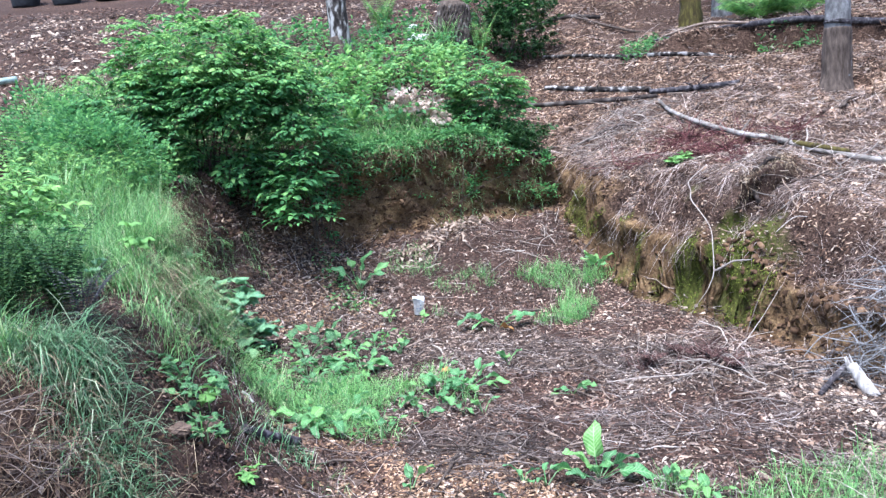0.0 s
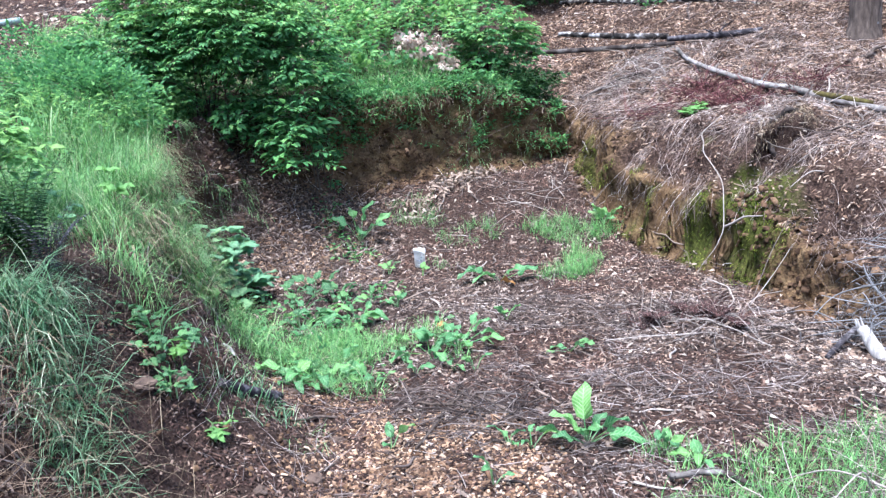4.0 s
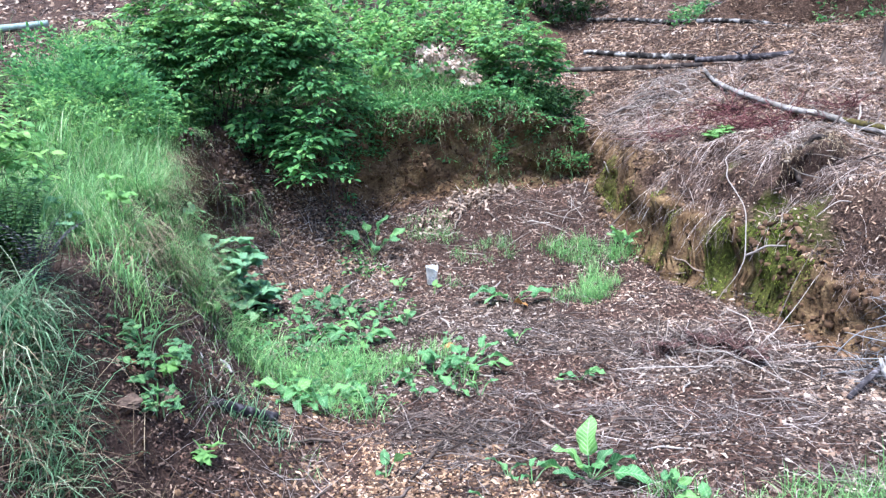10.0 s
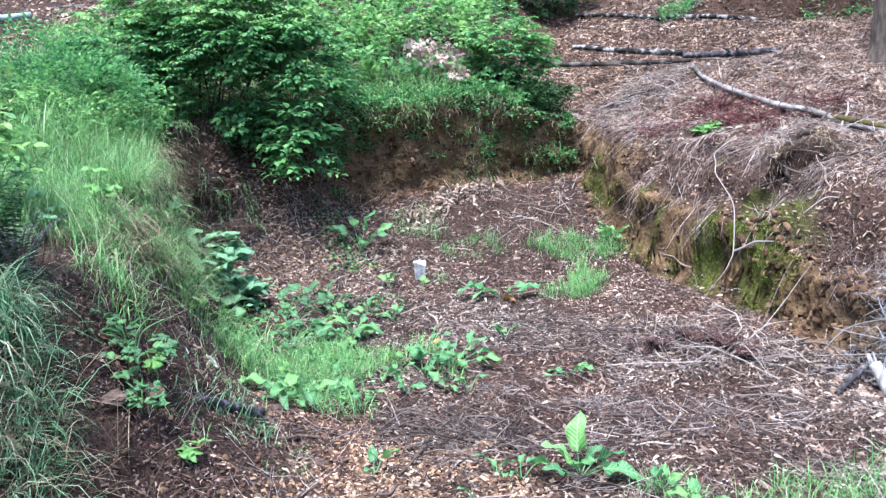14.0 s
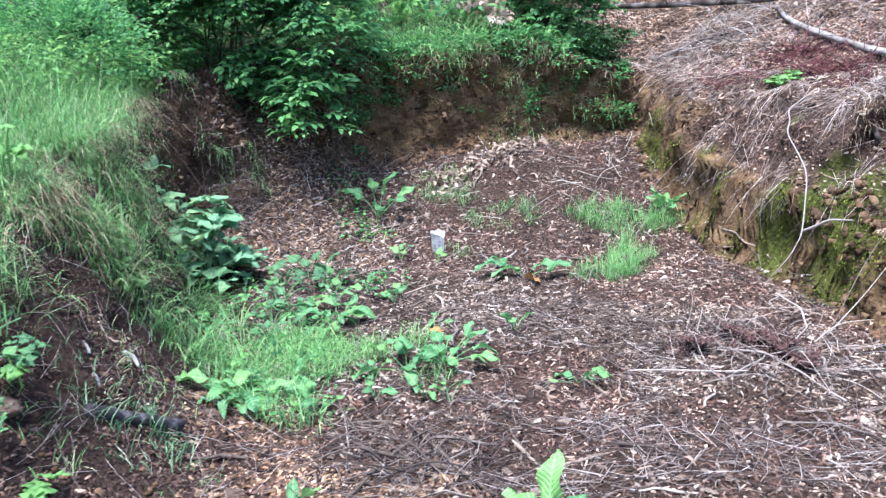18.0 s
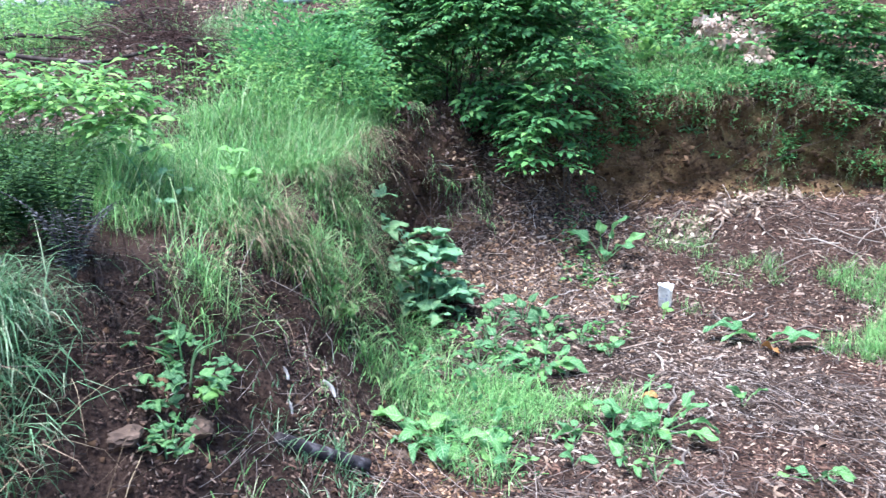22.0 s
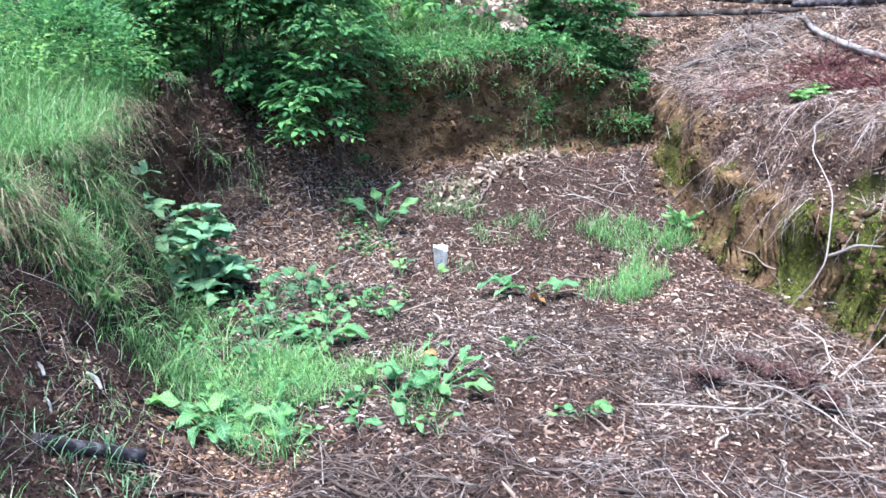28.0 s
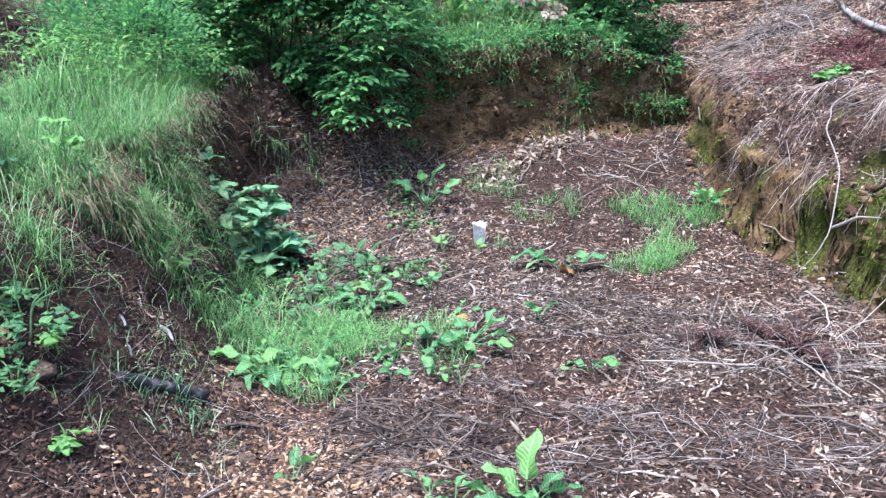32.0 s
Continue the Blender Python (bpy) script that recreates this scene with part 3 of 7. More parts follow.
def tube(points, radii, sides=8, rough=0.0, lumps=0.06):
    """A tapered limb along points: arrays. rough: unevenness as a share of the radius."""
    p = np.array(points, float)
    k = max(2, int(len(p) * 4))
    u = np.linspace(0, len(p) - 1, k)
    i = np.clip(u.astype(int), 0, len(p) - 2)
    s = (u - i)[:, None]
    p0, p1, p2, p3 = p[np.maximum(i - 1, 0)], p[i], p[i + 1], p[np.minimum(i + 2, len(p) - 1)]
    c = 0.5 * (2 * p1 + (p2 - p0) * s + (2 * p0 - 5 * p1 + 4 * p2 - p3) * s ** 2 + (3 * p1 - p0 - 3 * p2 + p3) * s ** 3)
    r = np.interp(u, np.arange(len(radii)), radii)
    tan = np.gradient(c, axis=0)
    turn = facing(tan, np.zeros(k))
    a = 2 * np.pi * np.arange(sides) / sides
    rr = r[:, None] * (1 + rough * (RNG.rand(k, sides) - 0.5))
    w = c[:, None] + rr[..., None] * (np.cos(a)[None, :, None] * turn[:, None, :, 1] + np.sin(a)[None, :, None] * turn[:, None, :, 2])
    w = w.reshape(-1, 3)
    f = []
    for j in range(k - 1):
        for q in range(sides):
            b, d = j * sides + q, j * sides + (q + 1) % sides
            f += [(b, d, d + sides), (b, d + sides, b + sides)]
    n = len(w)
    w = np.concatenate([w, c[:1] - tan[:1] * 0.15 * r[0] / (np.linalg.norm(tan[0]) + 1e-9), c[-1:] + tan[-1:] * 0.3 * r[-1] / (np.linalg.norm(tan[-1]) + 1e-9)])
    for q in range(sides):
        f.append((q, n, (q + 1) % sides))
        f.append(((k - 1) * sides + q, (k - 1) * sides + (q + 1) % sides, n + 1))
    return w, np.array(f)[:, ::-1]


def base(name, x, y, z, label, category, group="", kind=""):
    e = tagged(new(name), label, category, group, kind)
    e.location = (x, y, z)
    e.empty_display_size = 0.1
    return e


def part(name, arrays, mat, parent, label="", smooth_faces=False):
    """One mesh under a thing; the points are in the world."""
    v, f = arrays
    o = parent.matrix_basis.translation if parent.parent is None else parent.parent.matrix_basis.translation + parent.matrix_basis.translation
    ob = soup(name, np.asarray(v) - np.array(o), f, mat, parent, smooth_faces)
    return tagged(ob, label) if label else ob


def whole(name, arrays, mat, label, category, at, group="", kind="", smooth_faces=False):
    """One top-level mesh with its origin at its foot; the points are in the world."""
    ob = soup(name, np.asarray(arrays[0]) - np.array(at), arrays[1], mat, None, smooth_faces)
    ob.location = at
    return tagged(ob, label, category, group, kind)


def inside(x, y, cx, cy, rx, ry, turn=0.0, ragged=0.35):
    """1 inside a ragged oval patch, 0 outside."""
    c, s = math.cos(radians(turn)), math.sin(radians(turn))
    u, v = ((x - cx) * c + (y - cy) * s) / rx, (-(x - cx) * s + (y - cy) * c) / ry
    return np.hypot(u, v) + ragged * vnoise(x, y, 0.22, 9) < 1


def spots(n, x0, x1, y0, y1, keep=None):
    x, y = uniform(n, x0, x1), uniform(n, y0, y1)
    if keep is not None:
        m = keep(x, y)
        x, y = x[m], y[m]
    return x, y


# ---- ground: one sheet from the pad to the horizon ----
def ladder(steps, far, grow=1.25):
    """Grid lines: stretches of (start, end, step), then ever wider out to far on both sides."""
    mid = [v for a, b, s in steps for v in np.arange(a, b - s / 2, s)] + [steps[-1][1]]
    a, b, step = steps[0][0], steps[-1][1], steps[0][2]
    lo, hi, s, t = [], [], step, step
    x = a
    while x > -far:
        s *= grow
        x -= s
        lo.append(x)
    x = b
    while x < far:
        t *= grow
        x += t
        hi.append(x)
    return np.array(lo[::-1] + mid + hi)


def build_ground():
    xs = ladder(((-3.4, 1.05, 0.032), (1.05, 2.6, 0.016), (2.6, 4.2, 0.032)), 600)
    ys = ladder(((1.6, 8.2, 0.03), (8.2, 9.15, 0.012), (9.15, 10.4, 0.03)), 600)
    X, Y = np.meshgrid(xs, ys)
    x, y = X.ravel(), Y.ravel()
    z = height(x, y)
    d, wide, late = foot(x, y)
    n = normals(x, y)
    px, py = shifted(x, y, z, n[:, 2])
    w, h = len(xs), len(ys)
    i = (np.arange(h - 1)[:, None] * w + np.arange(w - 1)[None]).ravel()
    t = np.concatenate([np.stack([i, i + 1, i + w + 1], 1), np.stack([i, i + w + 1, i + w], 1)])
    ob = soup("ground", np.stack([px, py, z], 1), t, EARTH, None, True)
    right = (x > 1.0) & (d > -0.05)
    face = smooth(0.86, 0.62, n[:, 2]) * (d > -0.1) * (d < wide * 1.5 + 0.1)
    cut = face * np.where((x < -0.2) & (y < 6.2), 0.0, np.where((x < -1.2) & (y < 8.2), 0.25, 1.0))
    cut = cut * (np.hypot((x - 2.5) / 0.40, (y - 6.6) / 0.34) > 1) * (1 - smooth(8.1, 7.7, y) * smooth(1.2, 1.4, x) * smooth(0.14, 0.24, d + 0.05 * vnoise(x, y, 0.12, 78)))
    up = np.clip(d / wide, 0, 1)
    moss = face * right * smooth(5.85, 6.35, y) * smooth(0.05, 0.6, vnoise(x, y, 0.30, 21) + 0.6 * vnoise(x + y, y, 0.09, 22) + 0.35 - 0.2 - 0.8 * np.abs(up - 0.35)) * smooth(8.7, 8.0, y)
    moss = np.maximum(moss, 0.3 * face * (y > 8.3) * (x < 1.2) * smooth(0.1, 0.5, vnoise(x * 2, z * 1.5, 0.4, 23)))
    hill = smooth(0.3, 0.9, d) * (x > 0.6) * (np.hypot((x - 2.5) / 0.27, (y - 6.62) / 0.19) > 1)
    # soil: dark earth; its oval at the burrow paints in the shade of the mouth
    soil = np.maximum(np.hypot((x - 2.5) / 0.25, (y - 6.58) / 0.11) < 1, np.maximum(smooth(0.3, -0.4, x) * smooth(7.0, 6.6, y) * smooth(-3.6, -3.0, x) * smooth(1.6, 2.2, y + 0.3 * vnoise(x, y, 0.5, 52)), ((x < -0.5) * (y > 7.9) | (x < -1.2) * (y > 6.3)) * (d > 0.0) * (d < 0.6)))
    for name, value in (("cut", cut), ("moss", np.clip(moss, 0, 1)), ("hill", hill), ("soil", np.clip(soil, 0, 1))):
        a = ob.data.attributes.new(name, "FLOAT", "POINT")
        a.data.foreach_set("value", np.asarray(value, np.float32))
    return tagged(ob, "dug-out earth pad and banks on a litter-covered slope", "ground", kind="structure")


ground = build_ground()


def lay(name, x, y, mat, label, length, width, thick, lean=0.35, lift=0.004, along=None):
    """Shards strewn on the ground as one mesh of stuff."""
    k = len(x)
    n = normals(x, y)
    z = height(x, y) + lift
    x, y = shifted(x, y, z, n[:, 2])
    yaw = uniform(k, 0, 6.28) if along is None else along(x, y)
    turn = frames(n, yaw, RNG.normal(0, lean, (k, 3)))
    l = RNG.uniform(*length, k) * RNG.choice((0.5, 0.7, 1, 1, 1.7), k)
    arr = many(SHARD, np.stack([x, y, z], 1), turn, np.stack([l, np.minimum(RNG.uniform(*width, k), l), RNG.uniform(*thick, k)], 1))
    return whole(name, arr, mat, label, "litter", (0, 0, 0), kind="stuff")


def clear(x, y):
    """Away from the mouth of the burrow."""
    return np.hypot((x - 2.5) / 0.21, (y - 6.57) / 0.08) > 1


def lump_side(x, y):
    """The steep sides of the earth lump in the hollow, where no litter lies."""
    r = np.hypot((x + 2.16) / 0.38, (y - 7.42) / 0.31)
    return (r > 0.8) & (r < 1.25) & (y < 7.7)


def on_pad(x, y):
    d, w, _ = foot(x, y)
    return d < 0.04


def fading(x, y):
    """Thins out behind the place, with a ragged edge."""
    return RNG.rand(len(x)) < smooth(-2.5, 2.4, y + 0.6 * vnoise(x, y, 0.8, 51)) * smooth(-3.4, -1.6, x) * smooth(5.5, 3.0, x)


def on_hill(x, y):
    d, w, _ = foot(x, y)
    return (d > w * 0.8) & (x > 0.7 + 0.8 * vnoise(x, y, 0.8, 12))


x, y = spots(125000, -2.2, 3.2, 2.2, 8.9, on_pad)
dark = (x < -0.15 + 0.4 * vnoise(x, y, 0.7, 13)) & (y < 4.7) & (y > 3.7) | (vnoise(x, y, 0.6, 14) > 0.35) | inside(x, y, 0.55, 4.75, 0.34, 0.75, 10) | (RNG.rand(len(x)) < 0.70 * smooth(6.0, 7.0, y + 0.5 * vnoise(x, y, 0.5, 62)) * smooth(1.1, 0.3, x - 0.5 * smooth(7.6, 8.0, y)) * (1 - 0.6 * smooth(-0.8, -1.3, x))) | (RNG.rand(len(x)) < 0.62 * smooth(5.2, 4.5, y) * smooth(1.9, 1.3, x + 0.4 * vnoise(x, y, 0.4, 65)))
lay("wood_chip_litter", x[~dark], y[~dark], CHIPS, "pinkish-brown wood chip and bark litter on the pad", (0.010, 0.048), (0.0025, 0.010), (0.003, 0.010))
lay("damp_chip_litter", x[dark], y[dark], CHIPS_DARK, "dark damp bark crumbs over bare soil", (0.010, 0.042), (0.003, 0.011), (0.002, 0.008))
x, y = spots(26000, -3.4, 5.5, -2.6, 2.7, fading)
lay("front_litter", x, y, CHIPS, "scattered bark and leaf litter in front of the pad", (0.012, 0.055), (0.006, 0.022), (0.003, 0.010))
x, y = spots(42000, -2.2, 0.1, 2.0, 5.2, lambda x, y: (foot(x, y)[0] > -0.1) & (foot(x, y)[0] < 1.2) & (x > -1.75))
lay("soil_crumbs", x, y, SOIL_CRUMB, "dark brown soil crumbs and bark on the slope", (0.004, 0.022), (0.004, 0.012), (0.002, 0.006))
x, y = spots(52000, 0.4, 6.0, 7.6, 10.8, on_hill)
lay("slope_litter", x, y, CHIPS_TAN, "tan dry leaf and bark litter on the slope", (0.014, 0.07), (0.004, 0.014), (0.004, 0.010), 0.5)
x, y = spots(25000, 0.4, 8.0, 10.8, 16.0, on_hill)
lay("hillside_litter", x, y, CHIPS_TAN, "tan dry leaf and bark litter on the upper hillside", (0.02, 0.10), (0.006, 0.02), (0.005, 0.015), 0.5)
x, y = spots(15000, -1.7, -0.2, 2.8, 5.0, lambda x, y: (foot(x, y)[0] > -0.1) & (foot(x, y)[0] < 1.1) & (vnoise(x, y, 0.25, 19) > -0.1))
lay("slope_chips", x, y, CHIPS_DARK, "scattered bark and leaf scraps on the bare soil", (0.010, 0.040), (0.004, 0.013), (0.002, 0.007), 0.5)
x, y = spots(260, -1.6, -0.3, 3.0, 5.0, lambda x, y: foot(x, y)[0] > -0.1)
lay("soil_clods", x, y, CLODS, "loose clods of dark earth on the slope", (0.012, 0.035), (0.012, 0.028), (0.010, 0.02), 0.5)
# crumbs darker than the pad's: some of the hollow's shade is in the colour
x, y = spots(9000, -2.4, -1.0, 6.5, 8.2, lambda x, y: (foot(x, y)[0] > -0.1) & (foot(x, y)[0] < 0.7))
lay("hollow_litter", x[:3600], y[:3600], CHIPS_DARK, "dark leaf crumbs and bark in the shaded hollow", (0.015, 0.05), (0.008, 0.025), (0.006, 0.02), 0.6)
x, y = spots(9000, -2.0, -0.5, 6.4, 8.3, lambda x, y: (foot(x, y)[0] < 0.35) & (vnoise(x, y, 0.3, 82) > -0.35))
lay("hollow_leaf_litter", x[:5200], y[:5200], CHIPS, "pinkish leaf scraps and bark flakes before the hollow", (0.014, 0.055), (0.006, 0.022), (0.003, 0.010), 0.5)
# lighter than the pad's chips, to offset the shrub's shade by colour
x, y = spots(5200, -2.1, -0.6, 6.8, 8.45, lambda x, y: (foot(x, y)[0] < 0.5) & ~lump_side(x, y) & (RNG.rand(len(x)) < 0.3 + 0.7 * smooth(-0.9, -1.2, x)))
lay("hollow_flakes", x[:2900], y[:2900], FRESH_CHIPS, "reddish-tan leaf scraps on the rise before the hollow", (0.016, 0.060), (0.008, 0.026), (0.003, 0.010), 0.6)
lay("hollow_pale_flakes", x[2900:3300], y[2900:3300], PALE_CHIPS, "pale flakes among the leaf scraps before the hollow", (0.012, 0.045), (0.006, 0.018), (0.003, 0.008), 0.5)
x, y = spots(4200, -1.0, -0.1, 2.2, 4.4, lambda x, y: (foot(x, y)[0] > -0.1) & (RNG.rand(len(x)) < 0.9 * smooth(0.55, 0.0, foot(x, y)[0] + 0.25 * vnoise(x, y, 0.3, 86))))
lay("spilled_chips", x, y, FRESH_CHIPS, "wood chips spilling up the foot of the slope", (0.012, 0.042), (0.007, 0.022), (0.003, 0.009))
x, y = spots(19000, -0.9, 0.6, 2.4, 4.15, lambda x, y: on_pad(x, y) & (RNG.rand(len(x)) < 0.8 * smooth(-0.9, 0.6, vnoise(x, y, 0.4, 18)) * smooth(0.6, 0.2, x) * smooth(2.4, 2.9, y + 0.25 * vnoise(x, y, 0.3, 87))))
lay("fresh_wood_chips", x, y, FRESH_CHIPS, "lighter orange-tan wood chips at the front of the pad", (0.012, 0.042), (0.007, 0.022), (0.003, 0.009))
x, y = spots(3600, 1.4, 3.6, 3.4, 4.9, lambda x, y: (foot(x, y)[0] < 0.5) & (RNG.rand(len(x)) < smooth(1.5, 2.5, x + 0.4 * vnoise(x, y, 0.4, 63)) * smooth(3.6, 3.1, x + 0.3 * vnoise(x, y, 0.4, 88)) * smooth(3.4, 3.9, y + 0.3 * vnoise(x, y, 0.4, 89))))
lay("pale_bark_chips", x, y, PALE_CHIPS, "large pale tan bark chips round the broken log", (0.02, 0.06), (0.010, 0.032), (0.003, 0.010))
x, y = spots(8600, -0.4, 2.5, 3.3, 7.6, lambda x, y: on_pad(x, y) & (RNG.rand(len(x)) < 0.25 + 0.75 * smooth(0.5, 1.2, x) * smooth(4.6, 5.2, y)))
lay("pale_flakes", x, y, PALE_CHIPS, "scattered pale flakes of split wood on the pad", (0.010, 0.042), (0.004, 0.014), (0.002, 0.007))
x, y = spots(9000, 1.7, 4.6, 4.4, 8.6, lambda x, y: (foot(x, y)[0] > 0.14) & clear(x, y) & (vnoise(x, y, 0.4, 83) > -0.25))
lay("bank_flakes", x[:5200], y[:5200], PALE_CHIPS, "pale split chips strewn over the bank's shoulder", (0.012, 0.045), (0.004, 0.014), (0.003, 0.008), 0.45)
x, y = spots(28000, 1.3, 5.0, 3.6, 9.0, lambda x, y: ((foot(x, y)[0] > foot(x, y)[1] * 0.95) | (y < 7.8) & (foot(x, y)[0] > 0.15)) & clear(x, y))
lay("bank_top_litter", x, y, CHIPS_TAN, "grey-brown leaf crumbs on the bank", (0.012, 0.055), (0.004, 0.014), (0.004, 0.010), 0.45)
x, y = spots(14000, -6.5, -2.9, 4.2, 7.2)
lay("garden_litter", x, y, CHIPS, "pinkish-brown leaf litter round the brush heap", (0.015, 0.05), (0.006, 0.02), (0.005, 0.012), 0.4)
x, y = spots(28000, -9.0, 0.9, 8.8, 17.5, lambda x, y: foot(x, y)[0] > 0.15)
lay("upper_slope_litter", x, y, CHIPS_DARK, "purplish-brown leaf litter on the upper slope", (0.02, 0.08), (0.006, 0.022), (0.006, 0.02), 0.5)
x, y = spots(2600, -9.0, -1.5, 9.0, 16.5, lambda x, y: foot(x, y)[0] > 0.2)
lay("upper_slope_flakes", x, y, PALE_CHIPS, "pale stones and flakes on the upper slope", (0.03, 0.10), (0.02, 0.06), (0.008, 0.03), 0.4)


def stalks(name, x, y, mat, label, length, radius, rise=0.15, bend=0.15, along=None, spread=6.28, lift=0.006, droop=False):
    k = len(x)
    yaw = uniform(k, 0, 6.28) if along is None else along + RNG.normal(0, spread, k)
    n = normals(x, y)
    a = frames(n, yaw)[:, :, 0] + n * RNG.normal(rise, 0.13, k)[:, None]
    z = height(x, y) + lift + RNG.rand(k) * 0.012
    l = RNG.uniform(*length, k)
    arr = rods(np.stack([x, y, z], 1), a, l, RNG.uniform(*radius, k), bend, rings=3 if k > 9000 else 4, droop=l * 0.25 if droop else None)
    return whole(name, arr, mat, label, "litter", (0, 0, 0), kind="stuff")


# thin dead stems: thickest over the front right of the pad and down the right-hand bank
x, y = spots(19000, -1.5, 2.6, 2.8, 8.6, lambda x, y: on_pad(x, y) & (vnoise(x, y, 0.24, 76) + 0.5 * vnoise(x, y, 0.5, 77) > 0.08) & (RNG.rand(len(x)) < 0.10 + 0.9 * smooth(-0.1, 0.7, x + 0.35 * vnoise(x, y, 0.5, 15)) * smooth(6.9, 5.6, y)))
stalks("dead_stems", x, y, DULL_STEMS, "thin pale dead stems strewn over the pad", (0.04, 0.26), (0.0008, 0.0024), 0.15, 0.10)
x, y = spots(5000, -1.8, 2.6, 2.4, 8.8, on_pad)
stalks("fine_twigs", x, y, TWIGS, "fine dark twigs in the litter", (0.05, 0.25), (0.001, 0.0028))
x, y = spots(29000, 1.3, 4.2, 4.4, 9.6, lambda x, y: (foot(x, y)[0] > np.where(y < 7.8, 0.13, foot(x, y)[1] * 0.6) + 0.09 * vnoise(x, y, 0.3, 16)) & clear(x, y))
stalks("bank_thatch", x, y, STRAW, "dry pinkish thatch of dead stems over the bank", (0.04, 0.19), (0.0008, 0.0021), 0.02, 0.08, math.radians(215), 1.1, droop=True)
x, y = spots(4200, 1.3, 3.6, 6.15, 8.9, lambda x, y: (foot(x, y)[0] > 0.14) & (foot(x, y)[0] < 0.75) & clear(x, y) & (vnoise(x, y, 0.35, 53) > -0.3))
stalks("combed_thatch", x, y, STRAW, "long pale dead stems combed down over the bank's lip", (0.16, 0.42), (0.0009, 0.0022), 0.06, 0.06, math.radians(215), 0.35, droop=True)
x, y = spots(7000, 1.3, 3.4, 7.0, 8.9, lambda x, y: inside(x, y, 2.35, 7.75, 0.75, 0.30, -22, 1.1) & (vnoise(x, y, 0.16, 17) > 0.0))
stalks("red_bracken", x, y, RED_TWIGS, "dark red dead fronds on the bank", (0.1, 0.34), (0.002, 0.0042), 0.45, 0.25)
x, y = spots(1100, 1.0, 2.2, 4.9, 6.2, lambda x, y: inside(x, y, 1.60, 5.5, 0.20, 0.16) | inside(x, y, 1.28, 5.45, 0.10, 0.10) | inside(x, y, 1.75, 5.2, 0.12, 0.08))
stalks("withered_fronds", x, y, WITHERED, "withered dark red fronds on the chips", (0.06, 0.20), (0.002, 0.0055), 0.8, 0.3)
x, y = spots(900, -2.1, -0.7, 6.9, 8.4, lambda x, y: foot(x, y)[0] < 0.5)
stalks("hollow_stems", x[:520], y[:520], STRAW, "dead stems strewn on the rise before the hollow", (0.06, 0.26), (0.001, 0.0028), 0.2, 0.12)
x, y = spots(5000, 0.8, 7.5, 8.0, 15.0, on_hill)
stalks("hillside_twigs", x, y, STRAW, "dry twigs over the slope", (0.08, 0.34), (0.0012, 0.003), 0.1, 0.08)
x, y = spots(350, -0.5, 0.6, 3.6, 4.7, lambda x, y: inside(x, y, 0.05, 4.1, 0.5, 0.4))
stalks("twig_scatter", x, y, TWIGS, "small heap of dark broken twigs on the chips", (0.08, 0.35), (0.0015, 0.004), 0.12)
x, y = spots(4200, -9, 0.5, 9.0, 17.0, lambda x, y: foot(x, y)[0] > 0.15)
stalks("upper_slope_twigs", x, y, TWIGS, "grey twigs over the upper slope", (0.15, 0.5), (0.002, 0.005))
CURL = leaf_shape(0.5, 3, 0.5, 0.25, cols=3, wave=0.0)


def dry_leaves(name, x, y, label, size, lean=0.5):
    k = len(x)
    arr = many(CURL, np.stack([x, y, height(x, y) + 0.008 + 0.02 * RNG.rand(k)], 1), frames(normals(x, y), uniform(k, 0, 6.28), RNG.normal(0, lean, (k, 3))), RNG.uniform(*size, k)[:, None] * np.ones((1, 3)))
    return whole(name, arr, DRY_LEAF, label, "litter", (0, 0, 0), kind="stuff")


x, y = spots(1000, -0.9, 1.3, 7.7, 8.9, lambda x, y: inside(x, y, 0.02, 8.45, 0.36, 0.16, 35) | inside(x, y, -0.3, 8.05, 0.2, 0.12))
dry_leaves("pale_leaf_heap", x[:110], y[:110], "pale curled dry leaves heaped against the bank", (0.04, 0.08), 0.8)
x, y = spots(900, -1.5, 2.6, 2.6, 8.6, on_pad)
dry_leaves("fallen_leaves", x, y, "scattered tan fallen leaves on the pad", (0.025, 0.06))
x, y = spots(2600, 0.8, 8, 5.0, 15.0, on_hill)
dry_leaves("hillside_leaves", x, y, "dry leaves over the slope", (0.03, 0.08))
x, y = spots(1200, -6, 0.8, 9, 16.0, lambda x, y: foot(x, y)[0] > 0.2)
dry_leaves("upper_slope_leaves", x, y, "dry leaves on the upper slope", (0.05, 0.12))


# ---- grass ----
def grass(name, x, y, mat, label, length, width, bow=(0.6, 2.0), lift=1.45, lean=None, sink=0.0, tufts=0, loose=0.03):
    if tufts:
        cx, cy = x[:tufts], y[:tufts]
        pick = RNG.randint(0, len(cx), len(x))
        tall, swing = RNG.uniform(0.55, 1.25, len(cx))[pick], RNG.normal(0, 0.7, len(cx))[pick]
        x, y = cx[pick] + RNG.normal(0, loose, len(x)), cy[pick] + RNG.normal(0, loose, len(x))
    else:
        tall, swing = 1.0, 0.0
    k = len(x)
    yaw = uniform(k, 0, 6.28) if lean is None else lean[0] + swing + RNG.normal(0, lean[1] * (0.75 if tufts else 1), k)
    z = height(x, y)
    x, y = shifted(x, y, z, normals(x, y)[:, 2])
    arr = blades(np.stack([x, y, z - 0.01 - sink], 1), yaw, tall * RNG.uniform(*length, k), RNG.uniform(*width, k), RNG.uniform(*bow, k), lift)
    return whole(name, arr, mat, label, "grass", (0, 0, 0), kind="stuff")


